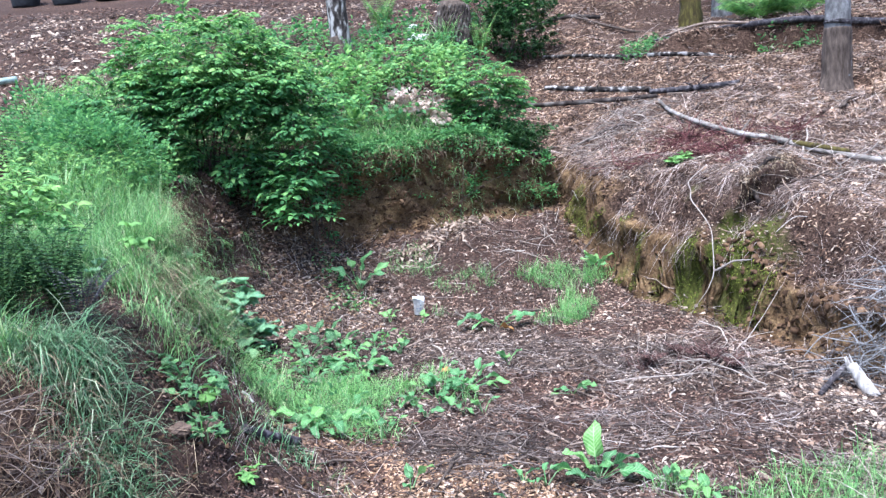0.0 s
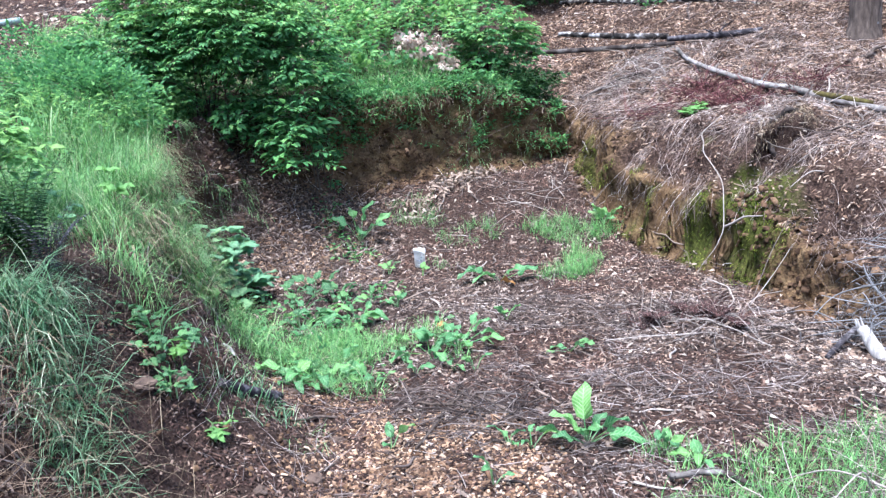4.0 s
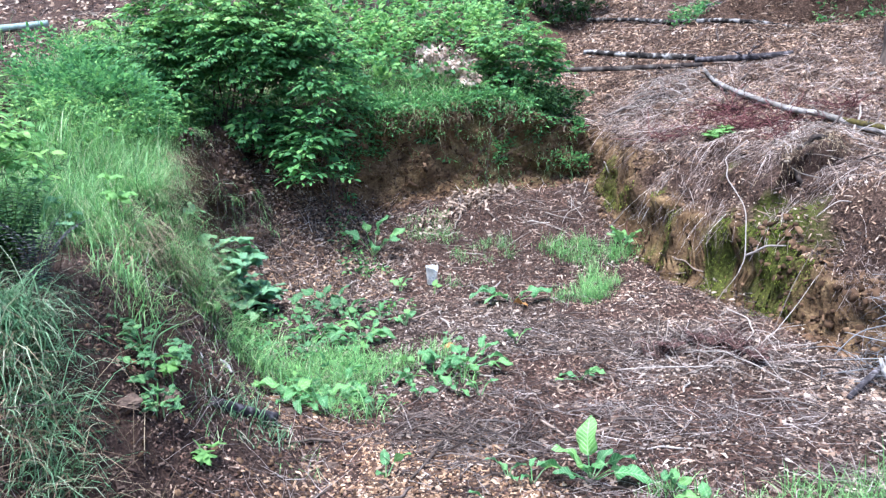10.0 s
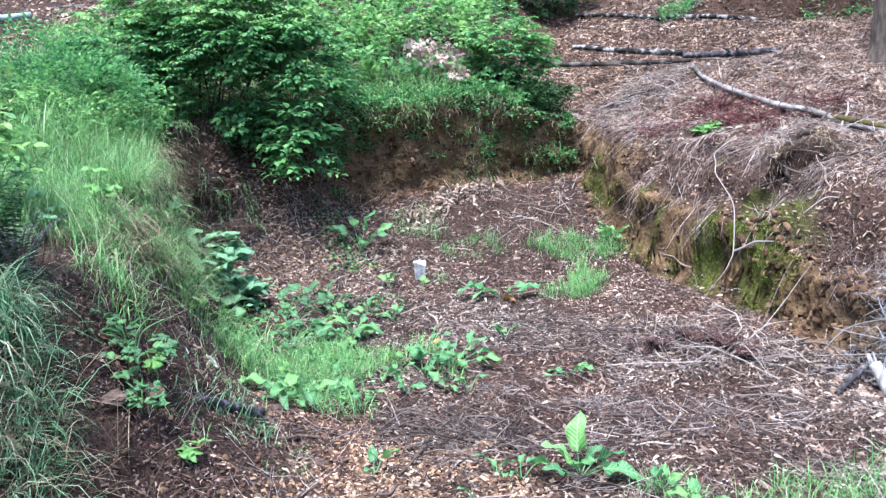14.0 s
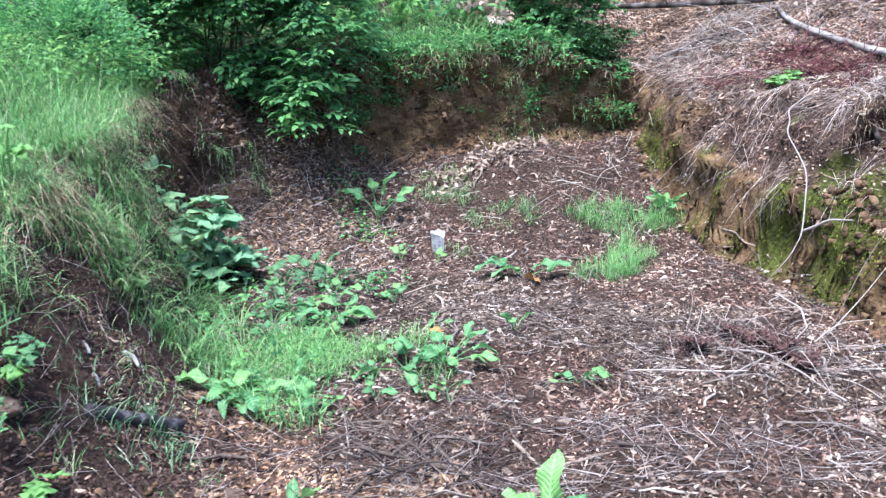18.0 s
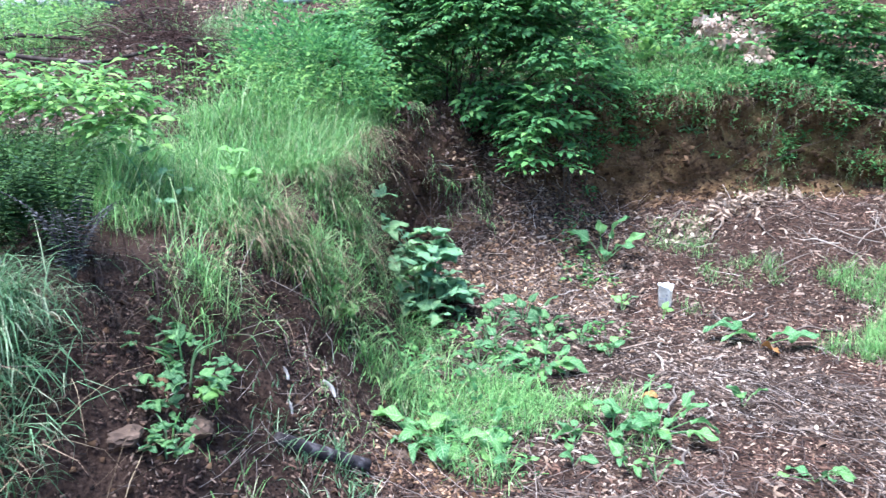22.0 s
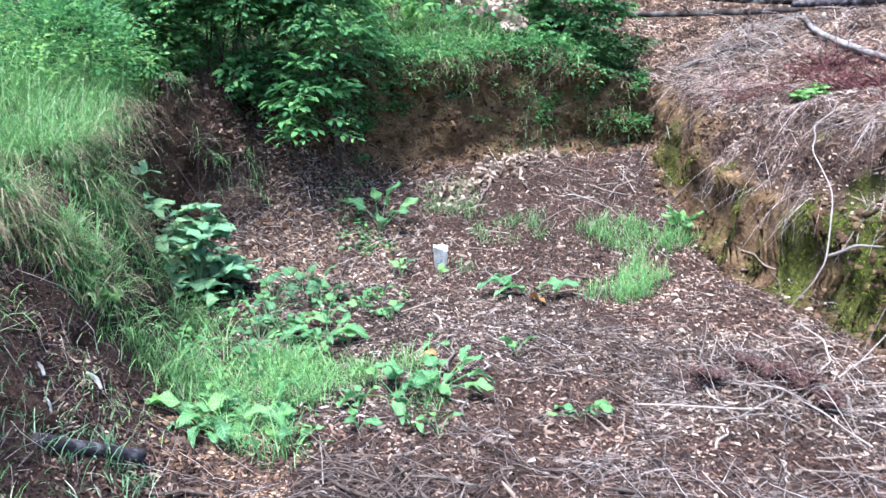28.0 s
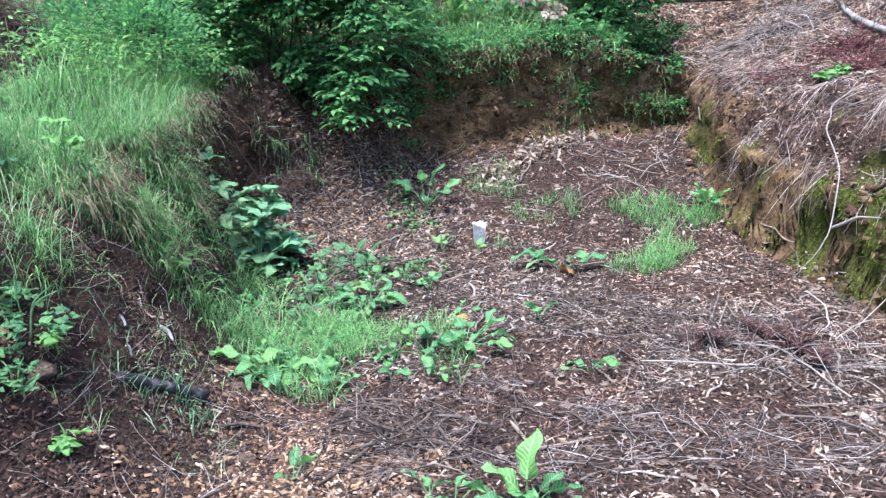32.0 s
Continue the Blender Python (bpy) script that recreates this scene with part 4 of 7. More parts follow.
def mound(x, y):
    d, w, _ = foot(x, y)
    return (d > w * (0.62 + 0.20 * smooth(5.0, 4.5, y) + 0.25 * vnoise(x, y, 0.4, 31))) & (x > -3.0) & (x < -0.6) & ((vnoise(x, y, 0.26, 37) > -0.35) | (d > w * 1.25))


x, y = spots(62000, -2.9, -0.9, 2.95, 6.8, lambda x, y: mound(x, y) & (np.hypot((x + 1.70) / 0.46, (y - 3.62) / 0.40) > 1 + 0.2 * vnoise(x, y, 0.15, 79)) & ((y > 3.7) | (x < -1.62)) & (x > -2.75 + 0.3 * vnoise(x, y, 0.4, 32)))
grass("mound_grass", x[:32000], y[:32000], GRASS, "long fine fresh grass arching over the mound", (0.14, 0.38), (0.0016, 0.004), (0.9, 3.5), 1.4, (-0.2, 2.4), tufts=1100, loose=0.05)
x, y = spots(8500, -2.3, -0.9, 4.0, 6.6, lambda x, y: mound(x, y) & (foot(x, y)[0] < foot(x, y)[1] * 1.2))
grass("mound_dead_grass", x, y, DEAD_GRASS, "brown dead grass hanging over the mound's edge", (0.2, 0.45), (0.0025, 0.005), (1.8, 3.0), 1.0, (-0.5, 0.7), tufts=160)
x, y = spots(12000, -2.1, -1.0, 2.6, 3.20, lambda x, y: (foot(x, y)[0] > 1.10 - 0.22 * smooth(3.1, 2.8, y) + 0.12 * vnoise(x, y, 0.3, 33)) & (y > 2.75 - 0.65 * (x + 1.15) + 0.1 * vnoise(x, y, 0.2, 74)) & (np.hypot((x + 1.80) / 0.34, (y - 3.60) / 0.28) > 1))
grass("coarse_grass", x[:4400], y[:4400], GRASS_BLUE, "coarse bluish grass hanging down the slope", (0.14, 0.38), (0.0020, 0.0050), (1.0, 3.6), 1.35, (-0.6, 1.7), tufts=130, loose=0.06)
grass("coarse_dead_grass", x[4400:4800], y[4400:4800], DEAD_GRASS, "pale dead blades in the coarse grass", (0.14, 0.42), (0.0014, 0.003), (0.8, 3.2), 1.2, (-0.6, 1.9), tufts=90, loose=0.06)
# dead stems coloured near black to carry the shade under the fern
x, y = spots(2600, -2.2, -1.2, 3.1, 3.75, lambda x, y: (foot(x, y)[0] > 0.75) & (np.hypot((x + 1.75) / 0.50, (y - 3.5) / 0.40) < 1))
grass("fern_base_stems", x[:620], y[:620], DARK_ROOTS, "dead stems and thatch under the old fern, its shade put into their dark colour", (0.10, 0.34), (0.0015, 0.0035), (0.6, 3.2), 1.2, (-0.6, 1.6), tufts=120, loose=0.05)
x, y = spots(900, -1.9, -0.8, 1.9, 3.2, lambda x, y: foot(x, y)[0] > 0.5)
grass("straw_stalks", x[:260], y[:260], DEAD_GRASS, "long bleached grass stalks arching over the slope", (0.28, 0.60), (0.0014, 0.003), (0.5, 2.4), 1.0, (-0.3, 1.5))
x, y = spots(4600, -2.4, -0.9, 1.7, 3.1, lambda x, y: (foot(x, y)[0] > 0.45) & (y < 2.85 - 0.65 * (x + 1.15)))
grass("dead_grass_heap", x, y, ROOTS, "matted brown dead grass and stalks", (0.15, 0.45), (0.0018, 0.004), (1.2, 3.1), 1.0, (-0.6, 1.6), tufts=420)
x, y = spots(2600, -1.3, -0.3, 4.3, 6.0, lambda x, y: inside(x, y, -0.95, 5.05, 0.75, 0.28, -55))
grass("slope_foot_grass", x, y, GRASS, "thin fresh grass at the mound's foot", (0.10, 0.28), (0.0025, 0.005), (0.8, 2.2), 1.4, tufts=420)
x, y = spots(9000, -1.2, 0.2, 4.7, 5.9, lambda x, y: inside(x, y, -0.55, 5.22, 0.50, 0.30, 10, 0.75))
grass("lawn_patch", x, y, GRASS_LIGHT, "bright short grass patch among broad weeds", (0.07, 0.25), (0.0018, 0.004), (0.5, 2.6), 1.45, tufts=260, loose=0.05)
x, y = spots(9000, 0.5, 1.5, 6.4, 8.0, lambda x, y: inside(x, y, 1.0, 7.55, 0.42, 0.2, -20) | inside(x, y, 1.05, 7.1, 0.16, 0.34) | inside(x, y, 0.86, 6.72, 0.16, 0.10))
grass("grass_patch", x, y, GRASS_LIGHT, "bright grass patch at the foot of the bank", (0.07, 0.19), (0.002, 0.004), (0.3, 1.8), tufts=150)
x, y = spots(5600, -0.9, 0.6, 7.0, 8.4, lambda x, y: inside(x, y, 0.14, 7.55, 0.20, 0.22, 0, 0.6) | inside(x, y, -0.38, 8.02, 0.26, 0.20, 0, 0.6) | inside(x, y, -0.12, 7.05, 0.12, 0.14, 0, 0.6))
grass("grass_tuft", x, y, GRASS, "short grass tufts on the pad", (0.06, 0.17), (0.0018, 0.0035), (0.5, 2.4), tufts=70, loose=0.03)
x, y = spots(9500, 0.75, 2.6, 2.4, 4.1, lambda x, y: inside(x, y, 1.65, 3.28, 0.85, 0.42, 18) | inside(x, y, 0.98, 3.52, 0.16, 0.12))
grass("front_grass", x, y, GRASS_LIGHT, "upright fresh grass at the pad's front edge", (0.05, 0.19), (0.002, 0.0042), (0.2, 2.2), 1.5, tufts=230, loose=0.04)
x, y = spots(900, -1.3, -0.6, 3.6, 4.4, lambda x, y: inside(x, y, -0.9, 3.92, 0.28, 0.2))
grass("soil_grass_tuft", x, y, GRASS_BLUE, "sparse grass tufts beside the short log", (0.06, 0.18), (0.003, 0.006), (0.6, 2.2), tufts=24)
x, y = spots(16000, -2.6, 1.1, 8.5, 10.0, lambda x, y: (foot(x, y)[0] > 0.12) & (inside(x, y, -1.0, 9.15, 1.1, 0.5) | inside(x, y, -0.35, 8.95, 0.35, 0.25)))
grass("bank_crest_grass", x[:int(len(x) * 0.75)], y[:int(len(x) * 0.75)], GRASS, "fresh grass along the crest of the back bank", (0.16, 0.40), (0.003, 0.007), (1.2, 2.8), 1.3, (-1.57, 1.1), tufts=520)
x, y = spots(2600, -1.7, 1.1, 7.8, 8.95, lambda x, y: (foot(x, y)[0] > 0.1) & (foot(x, y)[0] < 0.3))
grass("hanging_roots", x, y, ROOTS, "brown roots and dead grass hanging down the cut", (0.1, 0.45), (0.0015, 0.004), (1.8, 3.6), 0.6, (-1.57, 0.8), tufts=110)
x, y = spots(9000, -0.85, 0.7, 8.5, 9.1, lambda x, y: (height(x, y) > 1.30) & (foot(x, y)[0] < 0.36) & ((x < 0.02) | (x > 0.28)))
grass("lip_thatch", x[:750], y[:750], DEAD_GRASS, "tan dead grass hanging over the lip of the back bank", (0.14, 0.42), (0.0018, 0.004), (1.9, 3.1), 0.7, (-1.57, 0.6), tufts=120)
x, y = spots(4000, -1.5, 1.1, 8.3, 8.95, lambda x, y: (foot(x, y)[0] > 0.02) & (foot(x, y)[0] < 0.3) & (vnoise(x, y, 0.35, 46) > -0.3))
grass("wall_grass", x, y, GRASS, "grass tufts hanging on the back bank", (0.1, 0.28), (0.002, 0.005), (1.6, 3.0), 0.9, (-1.57, 0.8), tufts=110)
x, y = spots(9000, -1.3, 1.0, 8.5, 9.15, lambda x, y: (height(x, y) > 1.34) & (foot(x, y)[0] < 0.42) & (vnoise(x, y, 0.3, 66) > -0.1))
grass("lip_grass", x[:2200], y[:2200], GRASS, "green grass hanging over the lip of the back bank", (0.12, 0.34), (0.002, 0.0045), (1.5, 3.0), 1.0, (-1.57, 0.9), tufts=90)
def lump_face(x, y):
    """The steep front and side of the lump in the hollow."""
    r = np.hypot((x + 2.16) / 0.40, (y - 7.48) / 0.33)
    return (r > 0.72) & (r < 1.12) & (y < 7.75)


x, y = spots(9000, -2.7, -1.6, 7.0, 7.8, lump_face)
grass("hollow_thatch", x[5000:6300], y[5000:6300], DEAD_GRASS, "grey-brown dead grass hanging over the earth lump", (0.10, 0.32), (0.0016, 0.0035), (1.2, 3.2), 0.9, (-1.1, 1.1), tufts=130)
# roots made darker still, to paint in the recess under the lump's turf
grass("hollow_roots", x[:1900], y[:1900], DARK_ROOTS, "dark roots and dead stems on the earth lump, recess shade added to their colour", (0.10, 0.34), (0.002, 0.0045), (1.6, 3.4), 0.7, (-1.1, 0.8), tufts=200)
x, y = spots(2600, -2.7, -1.6, 7.0, 7.8, lump_face)
grass("cove_grass", x[:420], y[:420], GRASS, "thin grass tufts hanging in the shaded hollow", (0.12, 0.3), (0.002, 0.005), (2.0, 3.0), 0.9, (-0.9, 0.7), tufts=11)
x, y = spots(14000, -7.0, -2.4, 5.2, 11.0, lambda x, y: vnoise(x, y, 1.2, 35) > -0.3)
grass("meadow_grass", x, y, GRASS, "tall fresh grass beyond the mound", (0.2, 0.5), (0.004, 0.008), (0.4, 1.9), tufts=1500)
x, y = spots(13000, -2.0, -0.5, 4.6, 6.4, lambda x, y: (foot(x, y)[0] > 0.04 + 0.1 * vnoise(x, y, 0.3, 36)) & (foot(x, y)[0] < foot(x, y)[1] * 1.1) & (vnoise(x, y, 0.26, 37) > -0.25))
grass("draping_grass", x, y, GRASS, "long grass draping down the mound's side", (0.16, 0.40), (0.002, 0.0048), (1.0, 3.1), 1.35, (-0.5, 1.2), tufts=170, loose=0.055)
x, y = spots(1500, -1.5, -0.5, 3.5, 5.0, lambda x, y: (foot(x, y)[0] > 0.0) & (foot(x, y)[0] < foot(x, y)[1] * 0.8) & (vnoise(x, y, 0.3, 81) > 0.0))
grass("soil_grass", x[:260], y[:260], GRASS, "thin grass sprouting on the bare soil", (0.06, 0.18), (0.0015, 0.003), (0.6, 2.8), 1.3, tufts=34, loose=0.04)
x, y = spots(900, -1.6, -0.4, 3.2, 5.0, lambda x, y: (foot(x, y)[0] > 0.0) & (foot(x, y)[0] < 0.9))
stalks("soil_stems", x[:420], y[:420], DULL_STEMS, "thin dead stems on the bare soil", (0.06, 0.26), (0.0008, 0.002), 0.3, 0.12)
x, y = spots(420, -2.6, -1.4, 3.8, 6.6, mound)
grass("mound_seed_stalks", x, y, GRASS, "tall seeding grass stalks over the mound", (0.35, 0.62), (0.0018, 0.003), (0.3, 1.6), 1.5)
x, y = spots(1500, -1.9, -1.0, 3.4, 5.0, lambda x, y: (foot(x, y)[0] > foot(x, y)[1] * 0.74) & (foot(x, y)[0] < foot(x, y)[1] * 0.95))
grass("overhang_thatch", x, y, ROOTS, "brown thatch and roots under the mound's edge", (0.10, 0.26), (0.0014, 0.003), (1.4, 3.4), 0.9, (-0.5, 1.3), tufts=150, loose=0.05)
# moss tufts and clods that roughen the cut faces
x, y = spots(70000, 1.2, 2.6, 5.8, 8.5, lambda x, y: (foot(x, y)[0] > 0.0) & (foot(x, y)[0] < 0.17 + 0.05 * vnoise(x, y, 0.25, 24)) & (y > 6.0 + 0.2 * vnoise(x, y, 0.2, 25)) & (vnoise(x, y, 0.30, 21) + 1.2 * vnoise(x + y, y, 0.09, 22) > 0.22))
k = len(x)
mz = height(x, y)
mx, my = shifted(x, y, mz, normals(x, y)[:, 2])
arr = blades(np.stack([mx, my, mz], 1), 3.4 + RNG.normal(0, 0.8, k), uniform(k, 0.015, 0.055), uniform(k, 0.0025, 0.006), uniform(k, 1.0, 3.0), 0.6, 3)
whole("bank_moss", arr, MOSS, "yellow-green moss hanging on the cut bank", "moss", (0, 0, 0), kind="stuff")
x, y = spots(13000, -2.2, 2.9, 4.4, 9.1, lambda x, y: (foot(x, y)[0] > -0.06) & (foot(x, y)[0] < np.where((x > 1.3) & (y < 7.9), 0.18, foot(x, y)[1])) & ((x > -1.0) | (y > 6.6)))
lay("bank_clods", x, y, CLODS, "crumbling orange-brown clods of the cut bank", (0.008, 0.045), (0.008, 0.035), (0.006, 0.025), 0.6)
x, y = spots(2600, 1.8, 2.9, 4.9, 6.5, lambda x, y: (foot(x, y)[0] > -0.06) & (foot(x, y)[0] < 0.24))
lay("fallen_clods", x[:420], y[:420], CLODS, "broken lumps of orange earth at the bank's front end", (0.02, 0.065), (0.015, 0.05), (0.012, 0.04), 0.9)
x, y = spots(9000, -1.8, 1.25, 7.8, 9.0, lambda x, y: (foot(x, y)[0] > -0.08) & (foot(x, y)[0] < foot(x, y)[1] * 1.1) & ((x > -1.0) | (y > 7.9)))
lay("wall_clods", x, y, CLODS, "crumbling brown clods and root ends on the back bank", (0.012, 0.06), (0.008, 0.035), (0.008, 0.03), 0.7)


# ---- shrubs and climbers ----
def foliage(blobs, count, size, shell=0.75, up=0.5, droop=0.0, level=1.0):
    """Sprays of leaflets over lumpy blobs (x, y, z, rx, ry, rz, share): places, directions, sizes."""
    P, A, S = [], [], []
    for bx, by, bz, rx, ry, rz, share in blobs:
        n = int(count * share)
        d = RNG.normal(0, 1, (n, 3))
        d /= np.linalg.norm(d, axis=1)[:, None]
        lump = 1 + 0.22 * np.sin(5 * d[:, 0] + bx * 3) * np.sin(4 * d[:, 1] + 2) + 0.14 * np.sin(9 * d[:, 2] + 7 * d[:, 0])
        r = (shell + (1.05 - shell) * RNG.rand(n) ** 0.7) * lump
        P.append(np.array((bx, by, bz)) + d * r[:, None] * np.array((rx, ry, rz)))
        a = d * np.array((1, 1, 0.5)) + np.array((0, 0, up)) + RNG.normal(0, 0.35, (n, 3))
        a[:, 2] = a[:, 2] * level - droop
        A.append(a)
        S.append(RNG.uniform(*size, n))
    return np.concatenate(P), np.concatenate(A), np.concatenate(S)


def leafy(P, A, S, shape=SPRAY, flat=0.5):
    turn = facing(A, RNG.normal(0, flat, len(P)))
    return many(shape, P, turn, S[:, None] * np.ones((1, 3)))


def shrub(name, x, y, blobs, count, size, mat, label, category="shrub", stems=10, shape=SPRAY, up=0.5, bark_mat=None, shell=0.75, radius=0.012, spread=0.12, level=1.0):
    z = ground_at(x, y)
    e = base(name, x, y, z, label, category)
    w = np.array([b[6] for b in blobs])
    for i in range(stems):
        b = blobs[RNG.choice(len(blobs), p=w / w.sum())]
        q = np.array(b[:3]) + RNG.normal(0, 0.35, 3) * np.array(b[3:6])
        s = np.array((x, y, z - 0.05)) + np.append(RNG.normal(0, spread, 2), 0)
        s[2] = ground_at(s[0], s[1]) - 0.03
        m = (s + q) / 2 + np.array((*RNG.normal(0, 0.08, 2), 0.12))
        part("stem", tube((s, m, q), (radius, radius * 0.7, radius * 0.3), 6), bark_mat or BROWN_BARK, e)
    P, A, S = foliage(blobs, count, size, shell, up, 0.0, level)
    keep = P[:, 2] > height(P[:, 0], P[:, 1]) + 0.01
    tagged(part("foliage", leafy(P[keep], A[keep], S[keep], shape), mat, e), kind="stuff")
    return e


def clumps(blobs, count, size, flat, seed):
    """Leafy clumps over the surface of larger blobs, so that the crown has layers and gaps."""
    rr, out = np.random.RandomState(seed), []
    w = np.array([b[6] for b in blobs])
    for k in rr.choice(len(blobs), count, p=w / w.sum()):
        b = blobs[k]
        d = rr.normal(0, 1, 3)
        d /= np.linalg.norm(d)
        c = np.array(b[:3]) + d * np.array(b[3:6]) * rr.uniform(0.65, 1.08)
        s = rr.uniform(*size)
        out.append((*c, s, s, s * flat, 1.0 / count))
    return out


def shoots(blobs, count, length, size, seed, leaves=7, lift=0.30, droop=0.45, shell=(0.5, 1.0)):
    """Arching shoots out of the surface of blobs (x, y, z, rx, ry, rz, share): leaves' places, directions and sizes, and the twigs."""
    rr = np.random.RandomState(seed)
    w = np.array([b[6] for b in blobs])
    P, A, S, twigs = [], [], [], []
    for k in rr.choice(len(blobs), count, p=w / w.sum()):
        b = np.array(blobs[k][:6])
        d = rr.normal(0, 1, 3)
        d /= np.linalg.norm(d)
        d[2] = max(d[2], -0.55)
        l = rr.uniform(*length)
        o = b[:3] + d * b[3:] * rr.uniform(*shell)
        a = np.array((d[0], d[1], 0.3 * d[2] + lift)) + rr.normal(0, 0.25, 3)
        a /= np.linalg.norm(a)
        s = np.linspace(0, 1, 5)[:, None]
        p = o + a * l * s - np.array((0, 0, droop * l)) * s ** 2
        twigs.append(tube(p[::2], (0.012 * l, 0.009 * l, 0.004 * l), 4))
        z = rr.uniform(*size)
        side = np.array((-a[1], a[0], 0.0))
        for i in range(leaves):
            u = 0.15 + 0.85 * i / (leaves - 1)
            q = o + a * l * u - np.array((0, 0, droop * l * u * u))
            t = a - np.array((0, 0, 2 * droop * u))
            sg = 0.0 if i == leaves - 1 else (1 if i % 2 else -1)
            P.append(q)
            v = t * (0.55 + (sg == 0)) + side * sg * rr.uniform(0.7, 1.2)
            A.append(np.array((v[0], v[1], 0.35 * v[2] + rr.uniform(-0.25, 0.25))))
            S.append(z * rr.uniform(0.75, 1.15) * (0.8 + 0.3 * math.sin(3.14 * u)))
    return np.array(P), np.array(A), np.array(S), joined(*twigs)


def shooting_shrub(name, x, y, blobs, count, length, size, mat, label, category="shrub", stems=10, seed=1, radius=0.010, spread=0.12, shape=PINNATE, topmost=0.0, **how):
    """A shrub of bare stems with leafy arching shoots round its crown."""
    z = ground_at(x, y)
    e = base(name, x, y, z, label, category)
    w = np.array([b[6] for b in blobs])
    for i in range(stems):
        b = blobs[RNG.choice(len(blobs), p=w / w.sum())]
        q = np.array(b[:3]) + RNG.normal(0, 0.35, 3) * np.array(b[3:6])
        s = np.array((x, y, 0)) + np.append(RNG.normal(0, spread, 2), 0)
        s[2] = ground_at(s[0], s[1]) - 0.03
        m = (s + q) / 2 + np.array((*RNG.normal(0, 0.08, 2), 0.12))
        part("stem", tube((s, m, q), (radius, radius * 0.7, radius * 0.3), 6), BROWN_BARK, e)
    P, A, S, twigs = shoots(blobs, count, length, size, seed, **how)
    keep = P[:, 2] > height(P[:, 0], P[:, 1]) + 0.02
    # highest leaves get the paler green: light from above put into their colour
    pale = keep & (P[:, 2] > np.quantile(P[:, 2], 1 - topmost) if topmost else keep & False) & (RNG.rand(len(P)) < 0.75)
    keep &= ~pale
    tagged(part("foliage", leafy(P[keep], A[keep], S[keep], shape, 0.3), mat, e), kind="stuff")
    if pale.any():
        tagged(part("toplit_foliage", leafy(P[pale], A[pale], S[pale], shape, 0.3), LEAF_LIGHT, e, "paler upper leaves, light from above put into their colour"), kind="stuff")
    tagged(part("twig_mass", twigs, BROWN_BARK, e), kind="stuff")
    return e


TALL = [(-2.30, 8.02, 2.32, 0.64, 0.50, 0.46, 0.30), (-2.10, 7.85, 1.95, 0.72, 0.44, 0.32, 0.22), (-2.90, 7.72, 1.80, 0.38, 0.40, 0.42, 0.15),
        (-1.42, 7.98, 1.78, 0.36, 0.36, 0.36, 0.12), (-1.75, 8.0, 2.15, 0.40, 0.4, 0.30, 0.11), (-2.20, 7.90, 1.38, 0.60, 0.25, 0.18, 0.07), (-2.75, 7.40, 1.42, 0.25, 0.2, 0.16, 0.03), (-1.85, 7.95, 1.14, 0.42, 0.14, 0.16, 0.07)]
shooting_shrub("tall_shrub", -2.15, 8.15, TALL, 860, (0.16, 0.36), (0.10, 0.165), LEAF, "tall dense deciduous shrub with fresh green leaves", "shrub", 18, 5, 0.010, topmost=0.40)
shooting_shrub("drooping_shrub", -1.30, 8.05, [(-1.34, 7.54, 1.06, 0.16, 0.14, 0.34, 0.65), (-1.22, 7.78, 1.48, 0.24, 0.22, 0.16, 0.35)], 60, (0.10, 0.22), (0.12, 0.20), LEAF, "broad-leaved green shoots drooping beside the tall shrub", "shrub", 7, 6, 0.006, shape=TRIO, leaves=5)
shooting_shrub("bank_shrub", 0.40, 9.60, [(0.46, 9.32, 1.98, 0.30, 0.24, 0.24, 0.75), (0.68, 9.40, 1.80, 0.16, 0.2, 0.14, 0.25)], 95, (0.12, 0.26), (0.11, 0.17), LEAF, "light green young shrub above the back bank", "shrub", 9, 7, 0.006, topmost=0.6)
LIP = [(-1.15, 8.55, 1.40, 0.22, 0.14, 0.14, 0.25), (-0.90, 8.62, 1.30, 0.12, 0.10, 0.20, 0.2), (0.12, 8.88, 1.50, 0.16, 0.08, 0.08, 0.2), (0.66, 8.85, 1.32, 0.16, 0.10, 0.12, 0.2), (0.85, 8.90, 1.18, 0.10, 0.08, 0.12, 0.06)]
shooting_shrub("hanging_bramble", -0.4, 9.05, LIP, 70, (0.10, 0.22), (0.06, 0.11), LEAF, "brambles hanging over the lip of the back bank", "bramble", 14, 21, 0.003, 0.4, TRIO, leaves=5)
shrub("evergreen_bush", 0.95, 9.15, clumps([(0.84, 8.95, 1.42, 0.20, 0.18, 0.17, 0.7), (0.62, 9.05, 1.55, 0.20, 0.2, 0.12, 0.3)], 24, (0.06, 0.11), 0.8, 33), 620, (0.05, 0.10), LEAF_DARK, "dark small-leaved evergreen bush hanging over the bank", "bush", 8, radius=0.007, shell=0.3)
shrub("holly_bush", 1.25, 12.9, [(1.25, 12.9, 3.1, 0.42, 0.40, 0.50, 1.0)], 650, (0.10, 0.16), LEAF_DARK, "dark grey-green holly-like bush on the slope", "bush", 8)
shrub("dark_laurel", 0.75, 13.3, [(0.75, 13.3, 3.5, 0.6, 0.5, 0.55, 1.0)], 600, (0.14, 0.22), LEAF, "dark green bush beside the old stump", "bush", 7)
shrub("left_bramble", -2.75, 6.7, [(-2.8, 6.6, 1.5, 0.55, 0.45, 0.3, 0.5), (-3.3, 7.1, 1.65, 0.6, 0.5, 0.35, 0.5)], 2600, (0.055, 0.10), LEAF, "bramble thicket between mound and shrub", "bramble", 12, TRIO_LOW, radius=0.005)
